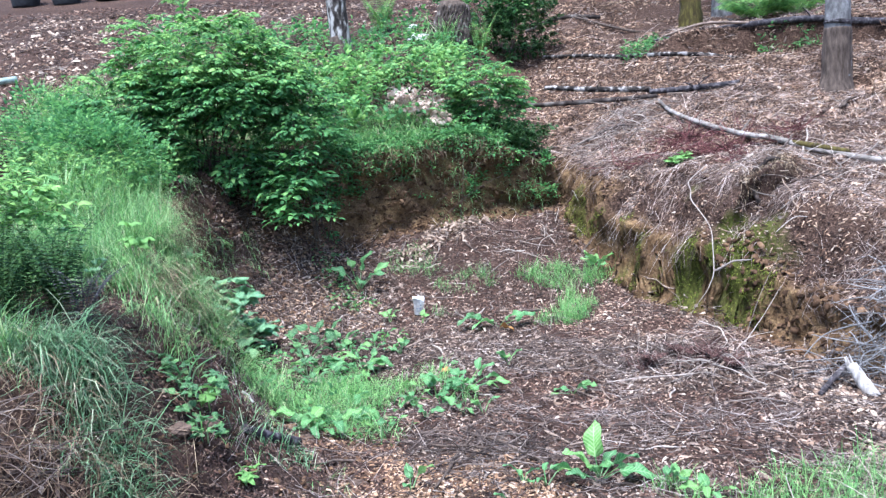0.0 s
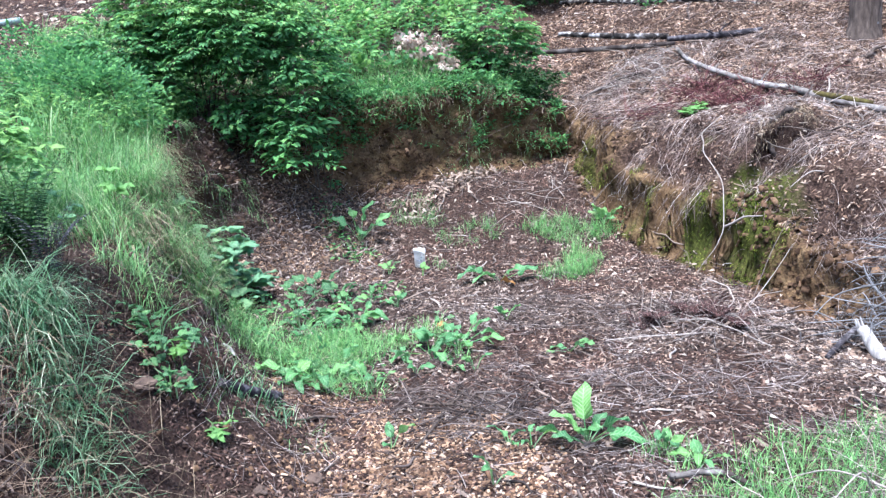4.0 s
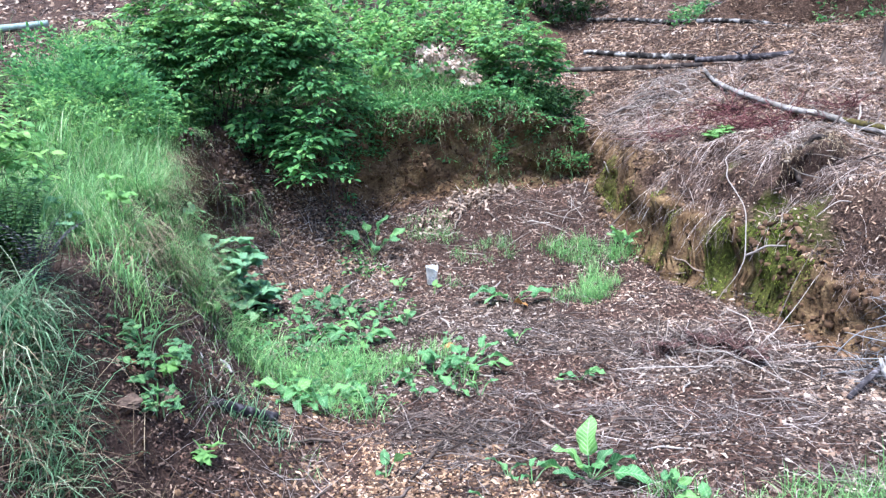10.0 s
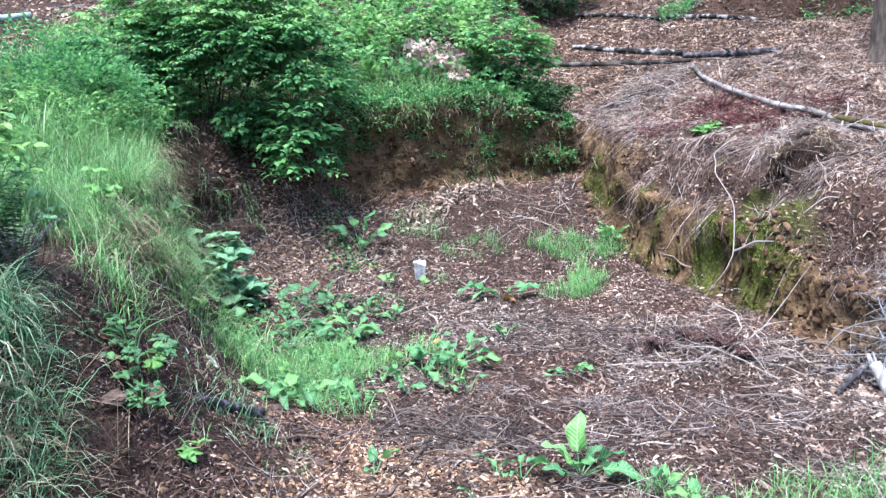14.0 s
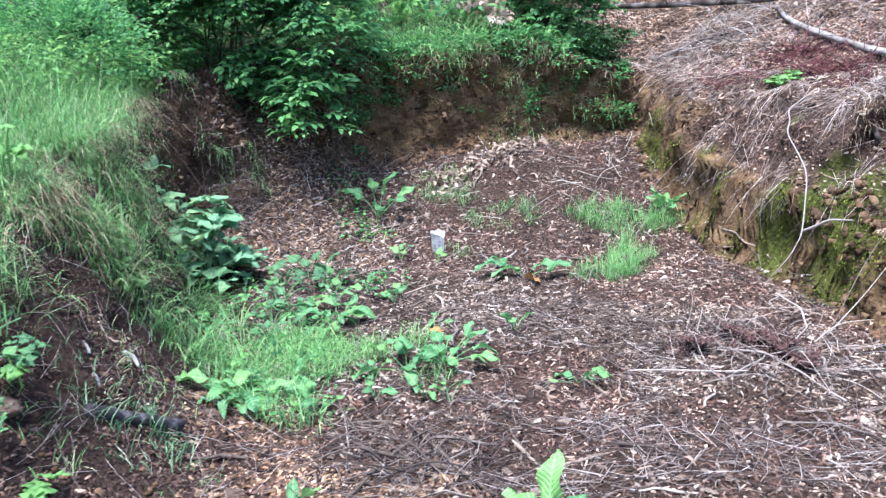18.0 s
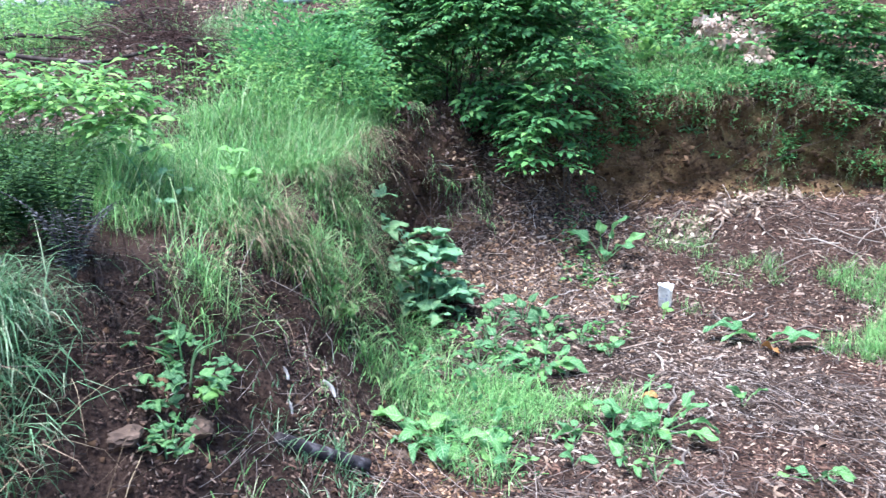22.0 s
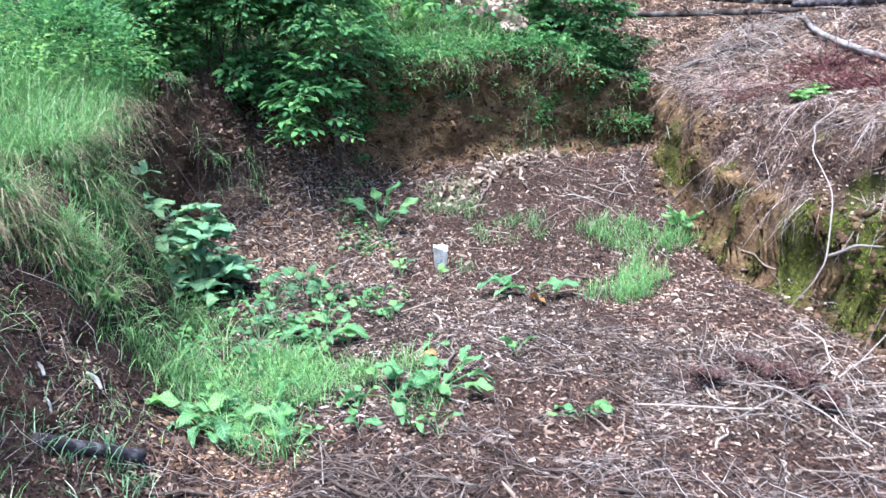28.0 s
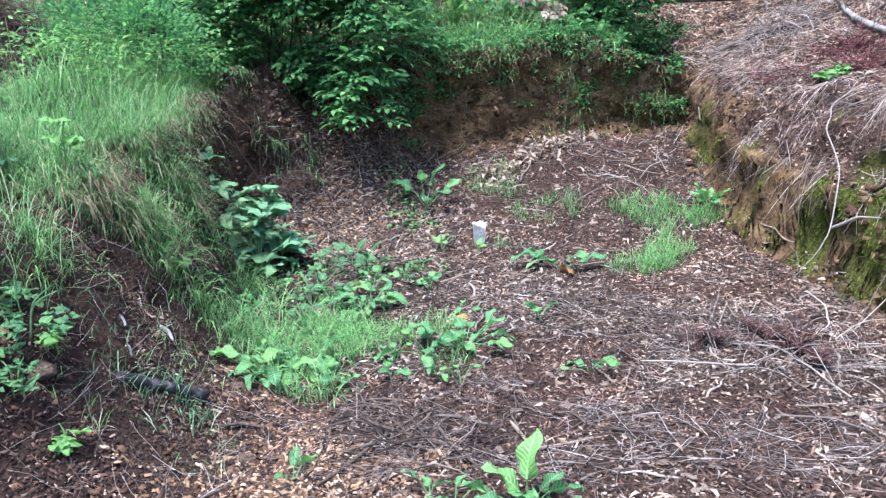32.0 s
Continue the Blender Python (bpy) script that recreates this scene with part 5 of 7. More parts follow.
shooting_shrub("nettle_clump", -2.55, 4.15, [(-2.30, 4.15, 1.40, 0.28, 0.22, 0.10, 0.45), (-2.75, 4.20, 1.42, 0.36, 0.30, 0.13, 0.4), (-2.08, 4.28, 1.28, 0.16, 0.16, 0.08, 0.15)], 130, (0.06, 0.16), (0.09, 0.15), LEAF_LIGHT, "bright green bramble leaves above the dark fern", "bramble", 12, 8, 0.0025, 0.25, TRIO, leaves=4)
# dead grass darkened the same way, for the fern's shade
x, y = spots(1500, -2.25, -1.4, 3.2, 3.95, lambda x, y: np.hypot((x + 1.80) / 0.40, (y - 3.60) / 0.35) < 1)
grass("fern_litter", x[:520], y[:520], DARK_ROOTS, "matted dead grass round the foot of the fern, darkened for its shade", (0.10, 0.30), (0.002, 0.004), (2.0, 3.2), 1.0, (-0.6, 1.4), tufts=120)


def cover(name, x, y, mat, label, size, rise=(0.03, 0.3), shape=TRIO, category="undergrowth"):
    k = len(x)
    P = np.stack([x, y, height(x, y) + uniform(k, *rise)], 1)
    n = normals(x, y)
    P[:, 0], P[:, 1] = shifted(x, y, height(x, y), n[:, 2])
    P = P + n * (0.03 * (n[:, 2:3] < 0.7))
    A = np.stack([RNG.normal(0, 1, k), RNG.normal(-0.3, 1, k), RNG.normal(0.35, 0.3, k)], 1)
    arr = leafy(P, A, RNG.uniform(*size, k), shape)
    low = uniform(k, 0, 1) < 0.5
    r = rods(np.stack([x, y, height(x, y)], 1)[low], (P - np.stack([x, y, height(x, y)], 1) + RNG.normal(0, 0.02, (k, 3)))[low], np.maximum(P[low, 2] - height(x, y)[low], 0.02), np.full(low.sum(), 0.002))
    return whole(name, joined(arr, r), mat, label, category, (0, 0, 0), kind="stuff")


x, y = spots(2600, -4.5, 1.3, 8.9, 13.5, lambda x, y: (foot(x, y)[0] > 0.2) & (vnoise(x, y, 0.7, 41) > -0.1) & (x < 0.7))
cover("slope_brambles", x, y, LEAF, "low brambles covering the slope above the bank", (0.10, 0.19))
x, y = spots(1400, -2.2, 0.3, 8.9, 11.0, lambda x, y: (foot(x, y)[0] > 0.15) & (vnoise(x, y, 0.6, 42) > 0.0))
cover("young_undergrowth", x, y, LEAF_LIGHT, "bright young undergrowth above the bank", (0.11, 0.2), (0.1, 0.42), SPRAY)
x, y = spots(8000, -6.0, -2.3, 5.6, 10.5, lambda x, y: (vnoise(x, y, 0.8, 43) > -0.35) & (np.hypot(x + 3.85, (y - 6.25) * 1.2) > 0.75))
cover("meadow_brambles", x, y, LEAF_LIGHT, "sunny tangle of brambles and nettles beyond the mound", (0.06, 0.11), (0.03, 0.36), TRIO_SMALL)


def on_wall(x, y):
    """Where creepers cling to the back bank: ovals in x and height."""
    z, hit = height(x, y), np.zeros(len(x), bool)
    for cx, cz, rx, rz in ((-0.90, 1.16, 0.15, 0.26), (-1.20, 0.95, 0.16, 0.20), (0.69, 1.14, 0.10, 0.10), (0.92, 0.84, 0.20, 0.08), (0.40, 1.02, 0.08, 0.06), (0.10, 1.40, 0.14, 0.10), (-0.45, 1.20, 0.16, 0.07), (-0.12, 1.16, 0.05, 0.05), (-0.20, 1.46, 0.40, 0.10), (0.48, 1.44, 0.20, 0.10), (-0.78, 1.42, 0.26, 0.12)):
        hit |= np.hypot((x - cx) / rx, (z - cz) / rz) + 0.4 * vnoise(x, z, 0.12, 64) < 1
    hit |= (vnoise(x, z, 0.13, 84) > 0.62) & (z > 0.8)
    return hit & (foot(x, y)[0] > 0.02) & (foot(x, y)[0] < 0.36) & (RNG.rand(len(x)) < 0.6)


x, y = spots(42000, -1.9, 1.15, 7.9, 9.1, on_wall)
cover("wall_creepers", x, y, LEAF, "creepers hanging down the back bank", (0.045, 0.095), (-0.02, 0.06))
x, y = spots(9000, -1.5, 0.8, 8.4, 9.2, lambda x, y: (height(x, y) > 1.38) & (foot(x, y)[0] < 0.45) & (vnoise(x, y, 0.3, 75) > -0.15))
cover("lip_creepers", x[:330], y[:330], LEAF, "small leafy creepers along the lip of the back bank", (0.05, 0.11), (0.0, 0.10))
x, y = spots(500, -1.9, -0.2, 4.5, 6.7, lambda x, y: (foot(x, y)[0] > -0.3) & (foot(x, y)[0] < 0.15))
cover("foot_brambles", x, y, LEAF, "small brambles trailing at the mound's foot", (0.05, 0.10), (0.01, 0.10))
x, y = spots(1500, -1.6, 0.8, 6.2, 8.4, lambda x, y: inside(x, y, -1.15, 7.75, 0.17, 0.16) | inside(x, y, -0.85, 7.32, 0.16, 0.12) | inside(x, y, -0.62, 6.45, 0.18, 0.12) | inside(x, y, -0.98, 7.48, 0.12, 0.16) | inside(x, y, -1.3, 8.15, 0.25, 0.12))
cover("pad_seedlings", x[:150], y[:150], LEAF, "small seedlings and creepers on the pad", (0.05, 0.10), (0.0, 0.09))
x, y = spots(2600, 2.3, 6.0, 9.9, 12.0, lambda x, y: (np.abs(y - 10.74 + 0.25 * (x - 2.75)) < 0.11) & (np.abs(x - 4.22) < 0.34) | inside(x, y, 2.68, 11.4, 0.26, 0.5))
cover("hill_creepers", x, y, LEAF, "green creepers under the fallen logs", (0.06, 0.12), (0.0, 0.10))


# ---- broad-leaved weeds: every leaf a part ----
DOCK_LEAF = [leaf_shape(w, 11, a, 0.12, 0.3, 0.45, 0.11) for w, a in ((0.60, 0.30), (0.52, 0.15), (0.56, 0.55), (0.66, 0.08))]
BRAMBLE_LEAF = [leaf_shape(0.98, 7, 0.22, 0.14, 1.5, 0.45, 0.07), leaf_shape(0.86, 7, 0.32, 0.12, 1.5, 0.40, 0.07)]


def leaf_meshes(name, shapes, mat):
    out = []
    for v, f in shapes:
        ob = soup(name, v, f, mat, None, True)
        out.append(ob.data)
        bpy.data.objects.remove(ob)
    return out


DOCK_MESH = leaf_meshes("leaf", DOCK_LEAF, DOCK)
BRAMBLE_MESH = leaf_meshes("leaf", BRAMBLE_LEAF, BERRY)
LIGHT_MESH = leaf_meshes("leaf", BRAMBLE_LEAF, LEAF_LIGHT)
GREEN_MESH = leaf_meshes("leaf", BRAMBLE_LEAF, WEED_GREEN)


def put_leaf(mesh, parent, at, yaw, pitch, roll, size):
    ob = new("leaf", mesh)
    ob.parent = parent
    ob.matrix_basis = Matrix.Translation(at) @ Euler((radians(roll), radians(-pitch), radians(yaw))).to_matrix().to_4x4() @ Matrix.Scale(size, 4)
    return ob


def weed(name, x, y, leaves, label, reach=0.03, mesh=None, mat=DOCK, category="weed", group="", seed=0, size=(0.10, 0.18), pitch=(10, 65), lift=0.0):
    """A rosette of stalked leaves. leaves: how many, or rows of (yaw, pitch, size)."""
    rr = random.Random(seed + int(1000 * x) + int(777 * y))
    e = base(name, x, y, ground_at(x, y), label, category, group)
    rows = leaves if isinstance(leaves, list) else [(i * 360 / leaves + rr.uniform(-25, 25), rr.uniform(*pitch), rr.uniform(*size)) for i in range(leaves)]
    sv, sn = [], 0
    for yaw, pit, ln in rows:
        c, s = math.cos(radians(yaw)), math.sin(radians(yaw))
        ox, oz = reach * rr.uniform(0.4, 3.2), lift + rr.uniform(0.01, 0.07) + 0.35 * ln * math.sin(radians(pit))
        at = (c * ox, s * ox, oz + max(0.0, ground_at(x + c * ox, y + s * ox) - ground_at(x, y)))
        put_leaf(rr.choice(mesh or DOCK_MESH), e, at, yaw + rr.uniform(-30, 30), pit, rr.uniform(-45, 45), ln)
        part("stalk", tube(((x, y, e.location.z - 0.01), (x + c * ox * 0.6, y + s * ox * 0.6, e.location.z + at[2] * 0.6), (x + at[0], y + at[1], e.location.z + at[2] + 0.002)), (0.0035, 0.003, 0.002), 5), mat, e)
    return e


weed("dock_plant", 0.63, 3.72, [(110, 66, 0.17), (160, 42, 0.16), (195, 20, 0.13), (225, 30, 0.10), (270, 35, 0.10), (310, 30, 0.09), (345, 18, 0.15), (20, 30, 0.13), (60, 45, 0.10), (240, 60, 0.08)], "bright green dock plant with upright broad leaves", 0.035)
weed("dock_plant", 0.36, 6.70, [(175, 15, 0.20), (200, 25, 0.18), (350, 20, 0.17), (310, 30, 0.17), (150, 30, 0.14)], "low dock with drooping leaves beside a withered one", 0.05)
weed("dock_plant", -0.86, 7.62, [(60, 65, 0.2), (120, 50, 0.16), (320, 30, 0.18), (270, 15, 0.17), (200, 35, 0.15), (10, 40, 0.16)], "upright dock on the chips", 0.05, lift=0.06)
weed("dock_plant", -0.66, 4.72, 18, "spreading dock clump at the grass patch's edge", 0.06, size=(0.06, 0.16), pitch=(-12, 40))
weed("dock_plant", -0.86, 4.62, 13, "spreading dock clump with broad floppy leaves", 0.06, size=(0.06, 0.16), pitch=(-12, 40))
weed("dock_plant", 0.04, 5.20, 18, "fresh green dock clump on the litter", 0.06, size=(0.06, 0.16), pitch=(-12, 40))
weed("dock_plant", -0.14, 5.15, 7, "low dock leaves beside the clump", 0.05, size=(0.1, 0.16), pitch=(5, 40))
weed("dock_plant", -0.72, 5.72, 15, "leafy dock behind the grass patch", 0.06, size=(0.08, 0.15), pitch=(-5, 45), mesh=DOCK_MESH)
weed("dock_plant", -0.98, 5.85, 12, "leafy dock at the mound's foot", 0.06, size=(0.07, 0.14), pitch=(-5, 45))
weed("dock_plant", -1.10, 6.55, 9, "low dark green weeds between bush and docks", 0.06, size=(0.07, 0.13), pitch=(5, 50), mesh=GREEN_MESH, mat=WEED_GREEN, lift=0.03)
weed("dock_plant", -0.92, 6.35, 7, "low dark green weeds between bush and docks", 0.05, size=(0.07, 0.12), pitch=(5, 50), mesh=GREEN_MESH, mat=WEED_GREEN, lift=0.03)
weed("seedling", 0.71, 5.05, [(170, 10, 0.10), (200, 5, 0.09), (340, 12, 0.10), (20, 8, 0.09), (300, 10, 0.08)], "small flat seedling on the chips", 0.03)
weed("weed_rosette", 1.34, 7.68, 11, "small bright rosette at the foot of the mossy bank", 0.02, size=(0.08, 0.14), pitch=(30, 75), mesh=DOCK_MESH)
weed("weed_rosette", -0.45, 8.66, 8, "small starry rosette growing on the cut bank", 0.01, size=(0.08, 0.12), pitch=(10, 50), lift=0.03)
for px, py, n in ((-0.42, 6.15, 6), (-0.62, 6.25, 5), (-0.28, 5.0, 4), (-0.2, 4.72, 3), (0.02, 4.78, 3), (0.36, 5.72, 4), (-0.55, 6.95, 4), (-0.25, 3.72, 3), (0.28, 3.72, 4), (0.38, 3.68, 3), (0.95, 3.6, 5), (1.06, 3.48, 5), (-0.42, 4.55, 4), (0.2, 3.35, 3), (-0.1, 5.75, 3), (0.14, 4.75, 3)):
    weed("seedling", px, py, n, "small green seedling in the litter", 0.02, size=(0.05, 0.09), pitch=(5, 50), group="seedlings on the pad")


for i in range(8):
    px, py = -1.30 + 0.75 * ((i * 0.618) % 1), 5.35 + 1.3 * ((i * 0.7548) % 1)
    weed("leafy_weed", px, py, 7 + i % 4, "grey-green leafy weed at the mound's foot", 0.05, GREEN_MESH if i % 3 else DOCK_MESH, WEED_GREEN if i % 3 else DOCK, size=(0.04, 0.08), pitch=(0, 60), lift=0.02 + 0.02 * (i % 3), group="leafy weeds at the mound's foot")


def bramble(name, x, y, count, high, wide, size, label, mesh=None, mat=BERRY, stems=5, group="", low=0.5):
    """Upright canes with three-leaflet leaves, every leaflet a part."""
    rr = random.Random(int(901 * x) + int(377 * y) + count)
    z = ground_at(x, y)
    e = base(name, x, y, z, label, "bramble", group)
    tips = []
    for i in range(stems):
        a = 2 * math.pi * i / stems + rr.uniform(-0.5, 0.5)
        t = (x + math.cos(a) * wide * rr.uniform(0.4, 1), y + math.sin(a) * wide * rr.uniform(0.4, 1), z + high * rr.uniform(0.6, 1))
        part("cane", tube(((x + 0.02 * math.cos(a), y + 0.02 * math.sin(a), z - 0.02), (x + 0.35 * (t[0] - x), y + 0.35 * (t[1] - y), z + 0.65 * (t[2] - z)), t), (0.004, 0.0035, 0.002), 5), mat, e)
        tips.append(t)
    for i in range(count):
        a, f = rr.uniform(0, 6.283), math.sqrt(rr.uniform(0, 1))
        c = (f * wide * math.cos(a), f * wide * math.sin(a), high * (1 - 0.7 * f * f) * rr.uniform(low, 1))
        gz = ground_at(x + c[0], y + c[1]) - z
        c = (c[0], c[1], max(c[2], gz + 0.03))
        yaw, ln = rr.uniform(0, 360), rr.uniform(*size)
        for dy, k in ((0, 1.0), (70, 0.8), (-70, 0.8)):
            put_leaf(rr.choice(mesh or BRAMBLE_MESH), e, c, yaw + dy, rr.uniform(-20, 40), rr.uniform(-35, 35), ln * k)
    return e


bramble("salmonberry_bush", -1.74, 6.34, 76, 0.66, 0.30, (0.10, 0.17), "grey-green salmonberry bush at the mound's foot", stems=14, low=0.38)
bramble("raspberry_cane", -1.20, 3.56, 30, 0.17, 0.17, (0.034, 0.058), "low raspberry cane on bare soil", GREEN_MESH, WEED_GREEN, 5, "raspberry canes on the slope")
bramble("raspberry_cane", -1.08, 3.36, 18, 0.12, 0.12, (0.032, 0.055), "low raspberry cane on bare soil", GREEN_MESH, WEED_GREEN, 4, "raspberry canes on the slope")
bramble("raspberry_cane", -1.14, 3.62, 4, 0.10, 0.08, (0.05, 0.07), "low raspberry cane on bare soil", LIGHT_MESH, LEAF_LIGHT, 3, "raspberry canes on the slope")
bramble("raspberry_cane", -0.92, 3.38, 4, 0.08, 0.06, (0.05, 0.07), "low raspberry cane on bare soil", LIGHT_MESH, LEAF_LIGHT, 3, "raspberry canes on the slope")
bramble("bank_sprig", 2.14, 7.62, 9, 0.15, 0.10, (0.06, 0.1), "small green sprig among the dry thatch", LIGHT_MESH, LEAF_LIGHT, 4)
bramble("bramble_shoot", -1.72, 4.5, 6, 0.35, 0.10, (0.06, 0.09), "bramble shoot poking out of the mound grass", LIGHT_MESH, LEAF_LIGHT, 3, "bramble shoots in the mound grass")
bramble("bramble_shoot", -1.42, 4.85, 5, 0.22, 0.10, (0.06, 0.09), "bramble shoot poking out of the mound grass", LIGHT_MESH, LEAF_LIGHT, 3, "bramble shoots in the mound grass")
bramble("bramble_shoot", -1.95, 4.2, 7, 0.35, 0.15, (0.06, 0.09), "bramble shoot poking out of the mound grass", BRAMBLE_MESH, BERRY, 3, "bramble shoots in the mound grass")


# ---- ferns ----
def fern(name, x, y, count, length, label, mat, droop=1.4, width=0.14, lift=1.35, yaw0=0.0, span=6.28):
    z = ground_at(x, y)
    e = base(name, x, y, z, label, "fern")
    rr = random.Random(int(x * 91 + y * 37))
    for i in range(count):
        yaw = yaw0 + span * (i + rr.uniform(-0.3, 0.3)) / count
        ln, bow = length * rr.uniform(0.7, 1.1), droop * rr.uniform(0.6, 1.2)
        n = 22
        pts, a = [np.array((x, y, z))], lift
        for k in range(n):
            a = lift - bow * (k / n) ** 1.3
            pts.append(pts[-1] + ln / n * np.array((math.cos(a) * math.cos(yaw), math.cos(a) * math.sin(yaw), math.sin(a))))
        pts = np.array(pts)
        side = np.array((-math.sin(yaw), math.cos(yaw), 0))
        P, A, S = [], [], []
        for k in range(3, n + 1):
            w = width * math.sin(math.pi * min(1, (k / n) ** 0.7 * 0.98)) + 0.01
            t = pts[k] - pts[k - 1]
            for sg in (-1, 1):
                P.append(pts[k])
                A.append(side * sg + 0.5 * t / np.linalg.norm(t) + np.array((0, 0, -0.2)))
                S.append(w)
        S = np.array(S)
        arr = many(LEAFLET, np.array(P), facing(np.array(A), np.zeros(len(P))), np.stack([S, S * 0.42, S], 1))
        part("frond", joined(arr, tube(pts[::4], np.linspace(0.004, 0.001, len(pts[::4])), 4)), mat, e)
    return e


fern("sword_fern", -1.70, 3.54, 10, 0.60, "dark old sword fern on the mound's edge", LEAF_DARK, 0.95, 0.085, 1.5)
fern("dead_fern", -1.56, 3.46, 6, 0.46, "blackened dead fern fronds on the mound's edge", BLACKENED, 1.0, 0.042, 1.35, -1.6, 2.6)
fern("sword_fern", -1.86, 3.42, 9, 0.50, "dark old sword fern on the mound's edge", LEAF_DARK, 1.0, 0.08, 1.5)
fern("sword_fern", -1.98, 3.62, 9, 0.58, "dark old sword fern on the mound's edge", LEAF_DARK, 0.95, 0.085, 1.5)
for fx, fy, k in ((1.62, 5.52, 9), (1.30, 5.45, 7), (1.76, 5.18, 6), (1.50, 5.64, 6), (1.70, 5.38, 7)):
    fern("withered_fern", fx, fy, k, 0.17, "withered red-brown fern curled on the chips", WITHERED, 1.9, 0.035, 1.5)
fern("bright_fern", 4.62, 12.3, 12, 1.0, "bright green fern beside the mossy trunks", LEAF_LIGHT, 1.0, 0.22, 0.75)
fern("bright_fern", 5.05, 12.1, 10, 0.9, "bright green fern beside the mossy trunks", LEAF_LIGHT, 1.0, 0.2, 0.70)
fern("slope_fern", -0.85, 13.2, 7, 0.8, "upright yellow-green fern on the slope", LEAF_LIGHT, 0.7, 0.14)
fern("slope_fern", 0.6, 12.3, 7, 0.7, "upright yellow-green fern on the slope", LEAF_LIGHT, 0.8, 0.12)


# ---- trees ----
def tree(name, x, y, radius, tall, lean, mat, label, crown=True, flare=1.5, seed=1, leaf=LEAF):
    rr = random.Random(seed)
    z = ground_at(x, y)
    e = base(name, x, y, z, label, "tree")
    pts = [(x, y, z - 0.25), (x + 0.02, y, z + 0.15), (x + lean[0] * 0.12, y + lean[1] * 0.12, z + tall * 0.12), (x + lean[0] * 0.5, y + lean[1] * 0.5, z + tall * 0.5), (x + lean[0], y + lean[1], z + tall)]
    trunk = part("trunk", tube(pts, (radius * flare, radius * 1.2, radius, radius * 0.75, radius * 0.15), 18, 0.05), mat, e, smooth_faces=True)
    if crown:
        P, A, S = [], [], []
        for i in range(9):
            f = rr.uniform(0.62, 0.98)
            b = np.array(pts[3]) * (1 - (f - 0.5) * 2) + np.array(pts[4]) * (f - 0.5) * 2
            a = i * 2.4 + rr.uniform(-0.3, 0.3)
            l = tall * 0.24 * (1.3 - f)  + 0.6
            q = b + np.array((math.cos(a) * l, math.sin(a) * l, 0.35 * l))
            part("limb", tube((b, (b + q) / 2 + np.array((0, 0, 0.1)), q), (radius * 0.3, radius * 0.2, 0.01), 6), mat, e)
            p, d, s = foliage([(*q, 0.8, 0.8, 0.5, 1.0)], 45, (0.2, 0.34), 0.3)
            P.append(p), A.append(d), S.append(s)
        tagged(part("crown", leafy(np.concatenate(P), np.concatenate(A), np.concatenate(S)), leaf, e), kind="stuff")
    return trunk


t1 = tree("alder_tree", 4.04, 8.72, 0.118, 9.0, (0.25, 0.1), GREY_BARK, "smooth grey alder trunk with a mossy foot on the slope", seed=3)
g = ground_at(4.04, 8.72)
v, f = tube(((4.04, 8.72, g - 0.05), (4.05, 8.72, g + 0.12), (4.057, 8.72, g + 0.45), (4.062, 8.72, g + 0.60)), (0.195, 0.150, 0.138, 0.131), 18, 0.06)
part("lower_bark", (v, f), BROWN_BARK, t1, "darker rough bark on the lower trunk", True)
v, f = tube(((4.060, 8.72, g + 0.635), (4.062, 8.72, g + 0.65), (4.064, 8.72, g + 0.675)), (0.128, 0.134, 0.128), 18, 0.05)
part("bark_band", (v, f), BLACK_BARK, t1, "thin black ring round the trunk", True)
v, f = tube(((3.97, 8.66, g - 0.05), (3.975, 8.665, g + 0.06), (3.985, 8.67, g + 0.15)), (0.08, 0.065, 0.03), 8, 0.3)
part("moss_patch", (v, f), MOSSY_BARK, t1, "brown-green moss on the trunk's foot")
tree("double_tree", 4.42, 13.4, 0.13, 9.5, (0.3, 0.2), GREY_BARK, "grey forest tree with a mossy foot", seed=5)
t2 = tree("mossy_tree", 3.80, 12.95, 0.13, 8.5, (-0.3, 0.3), BROWN_BARK, "brown forest tree with bright moss on its foot", seed=8)
g = ground_at(3.78, 12.88)
part("moss_patch", tube(((3.78, 12.86, g - 0.1), (3.79, 12.86, g + 0.3), (3.78, 12.89, g + 0.75)), (0.2, 0.16, 0.12), 10, 0.3), MOSSY_BARK, t2, "yellow-green moss sleeve")
sx, sy = -1.36, 12.05
g = ground_at(sx, sy)
e = base("dead_snag", sx, sy, g, "weathered standing dead trunk with peeling pale bark", "tree trunk")
trunk = part("trunk", tube(((sx + 0.02, sy, g - 0.2), (sx, sy, g + 0.3), (sx - 0.05, sy, g + 1.2), (sx - 0.14, sy, g + 2.8)), (0.19, 0.145, 0.13, 0.09), 16, 0.10), SNAG_BARK, e)
part("bark_sleeve", tube(((sx + 0.02, sy - 0.02, g + 0.02), (sx - 0.01, sy - 0.02, g + 0.14), (sx - 0.03, sy - 0.01, g + 0.27)), (0.175, 0.150, 0.135), 14, 0.06), BROWN_BARK, trunk, "dark bark left round the foot")
sx, sy = 0.22, 12.35
g = ground_at(sx, sy)
e = base("old_stump", sx, sy, g, "old dark tree stump with netted bark on the slope", "stump")
body = part("stump_body", tube(((sx - 0.05, sy, g - 0.2), (sx, sy, g + 0.2), (sx + 0.04, sy, g + 0.55), (sx + 0.05, sy, g + 0.62)), (0.36, 0.28, 0.22, 0.15), 16, 0.16), BROWN_BARK, e)
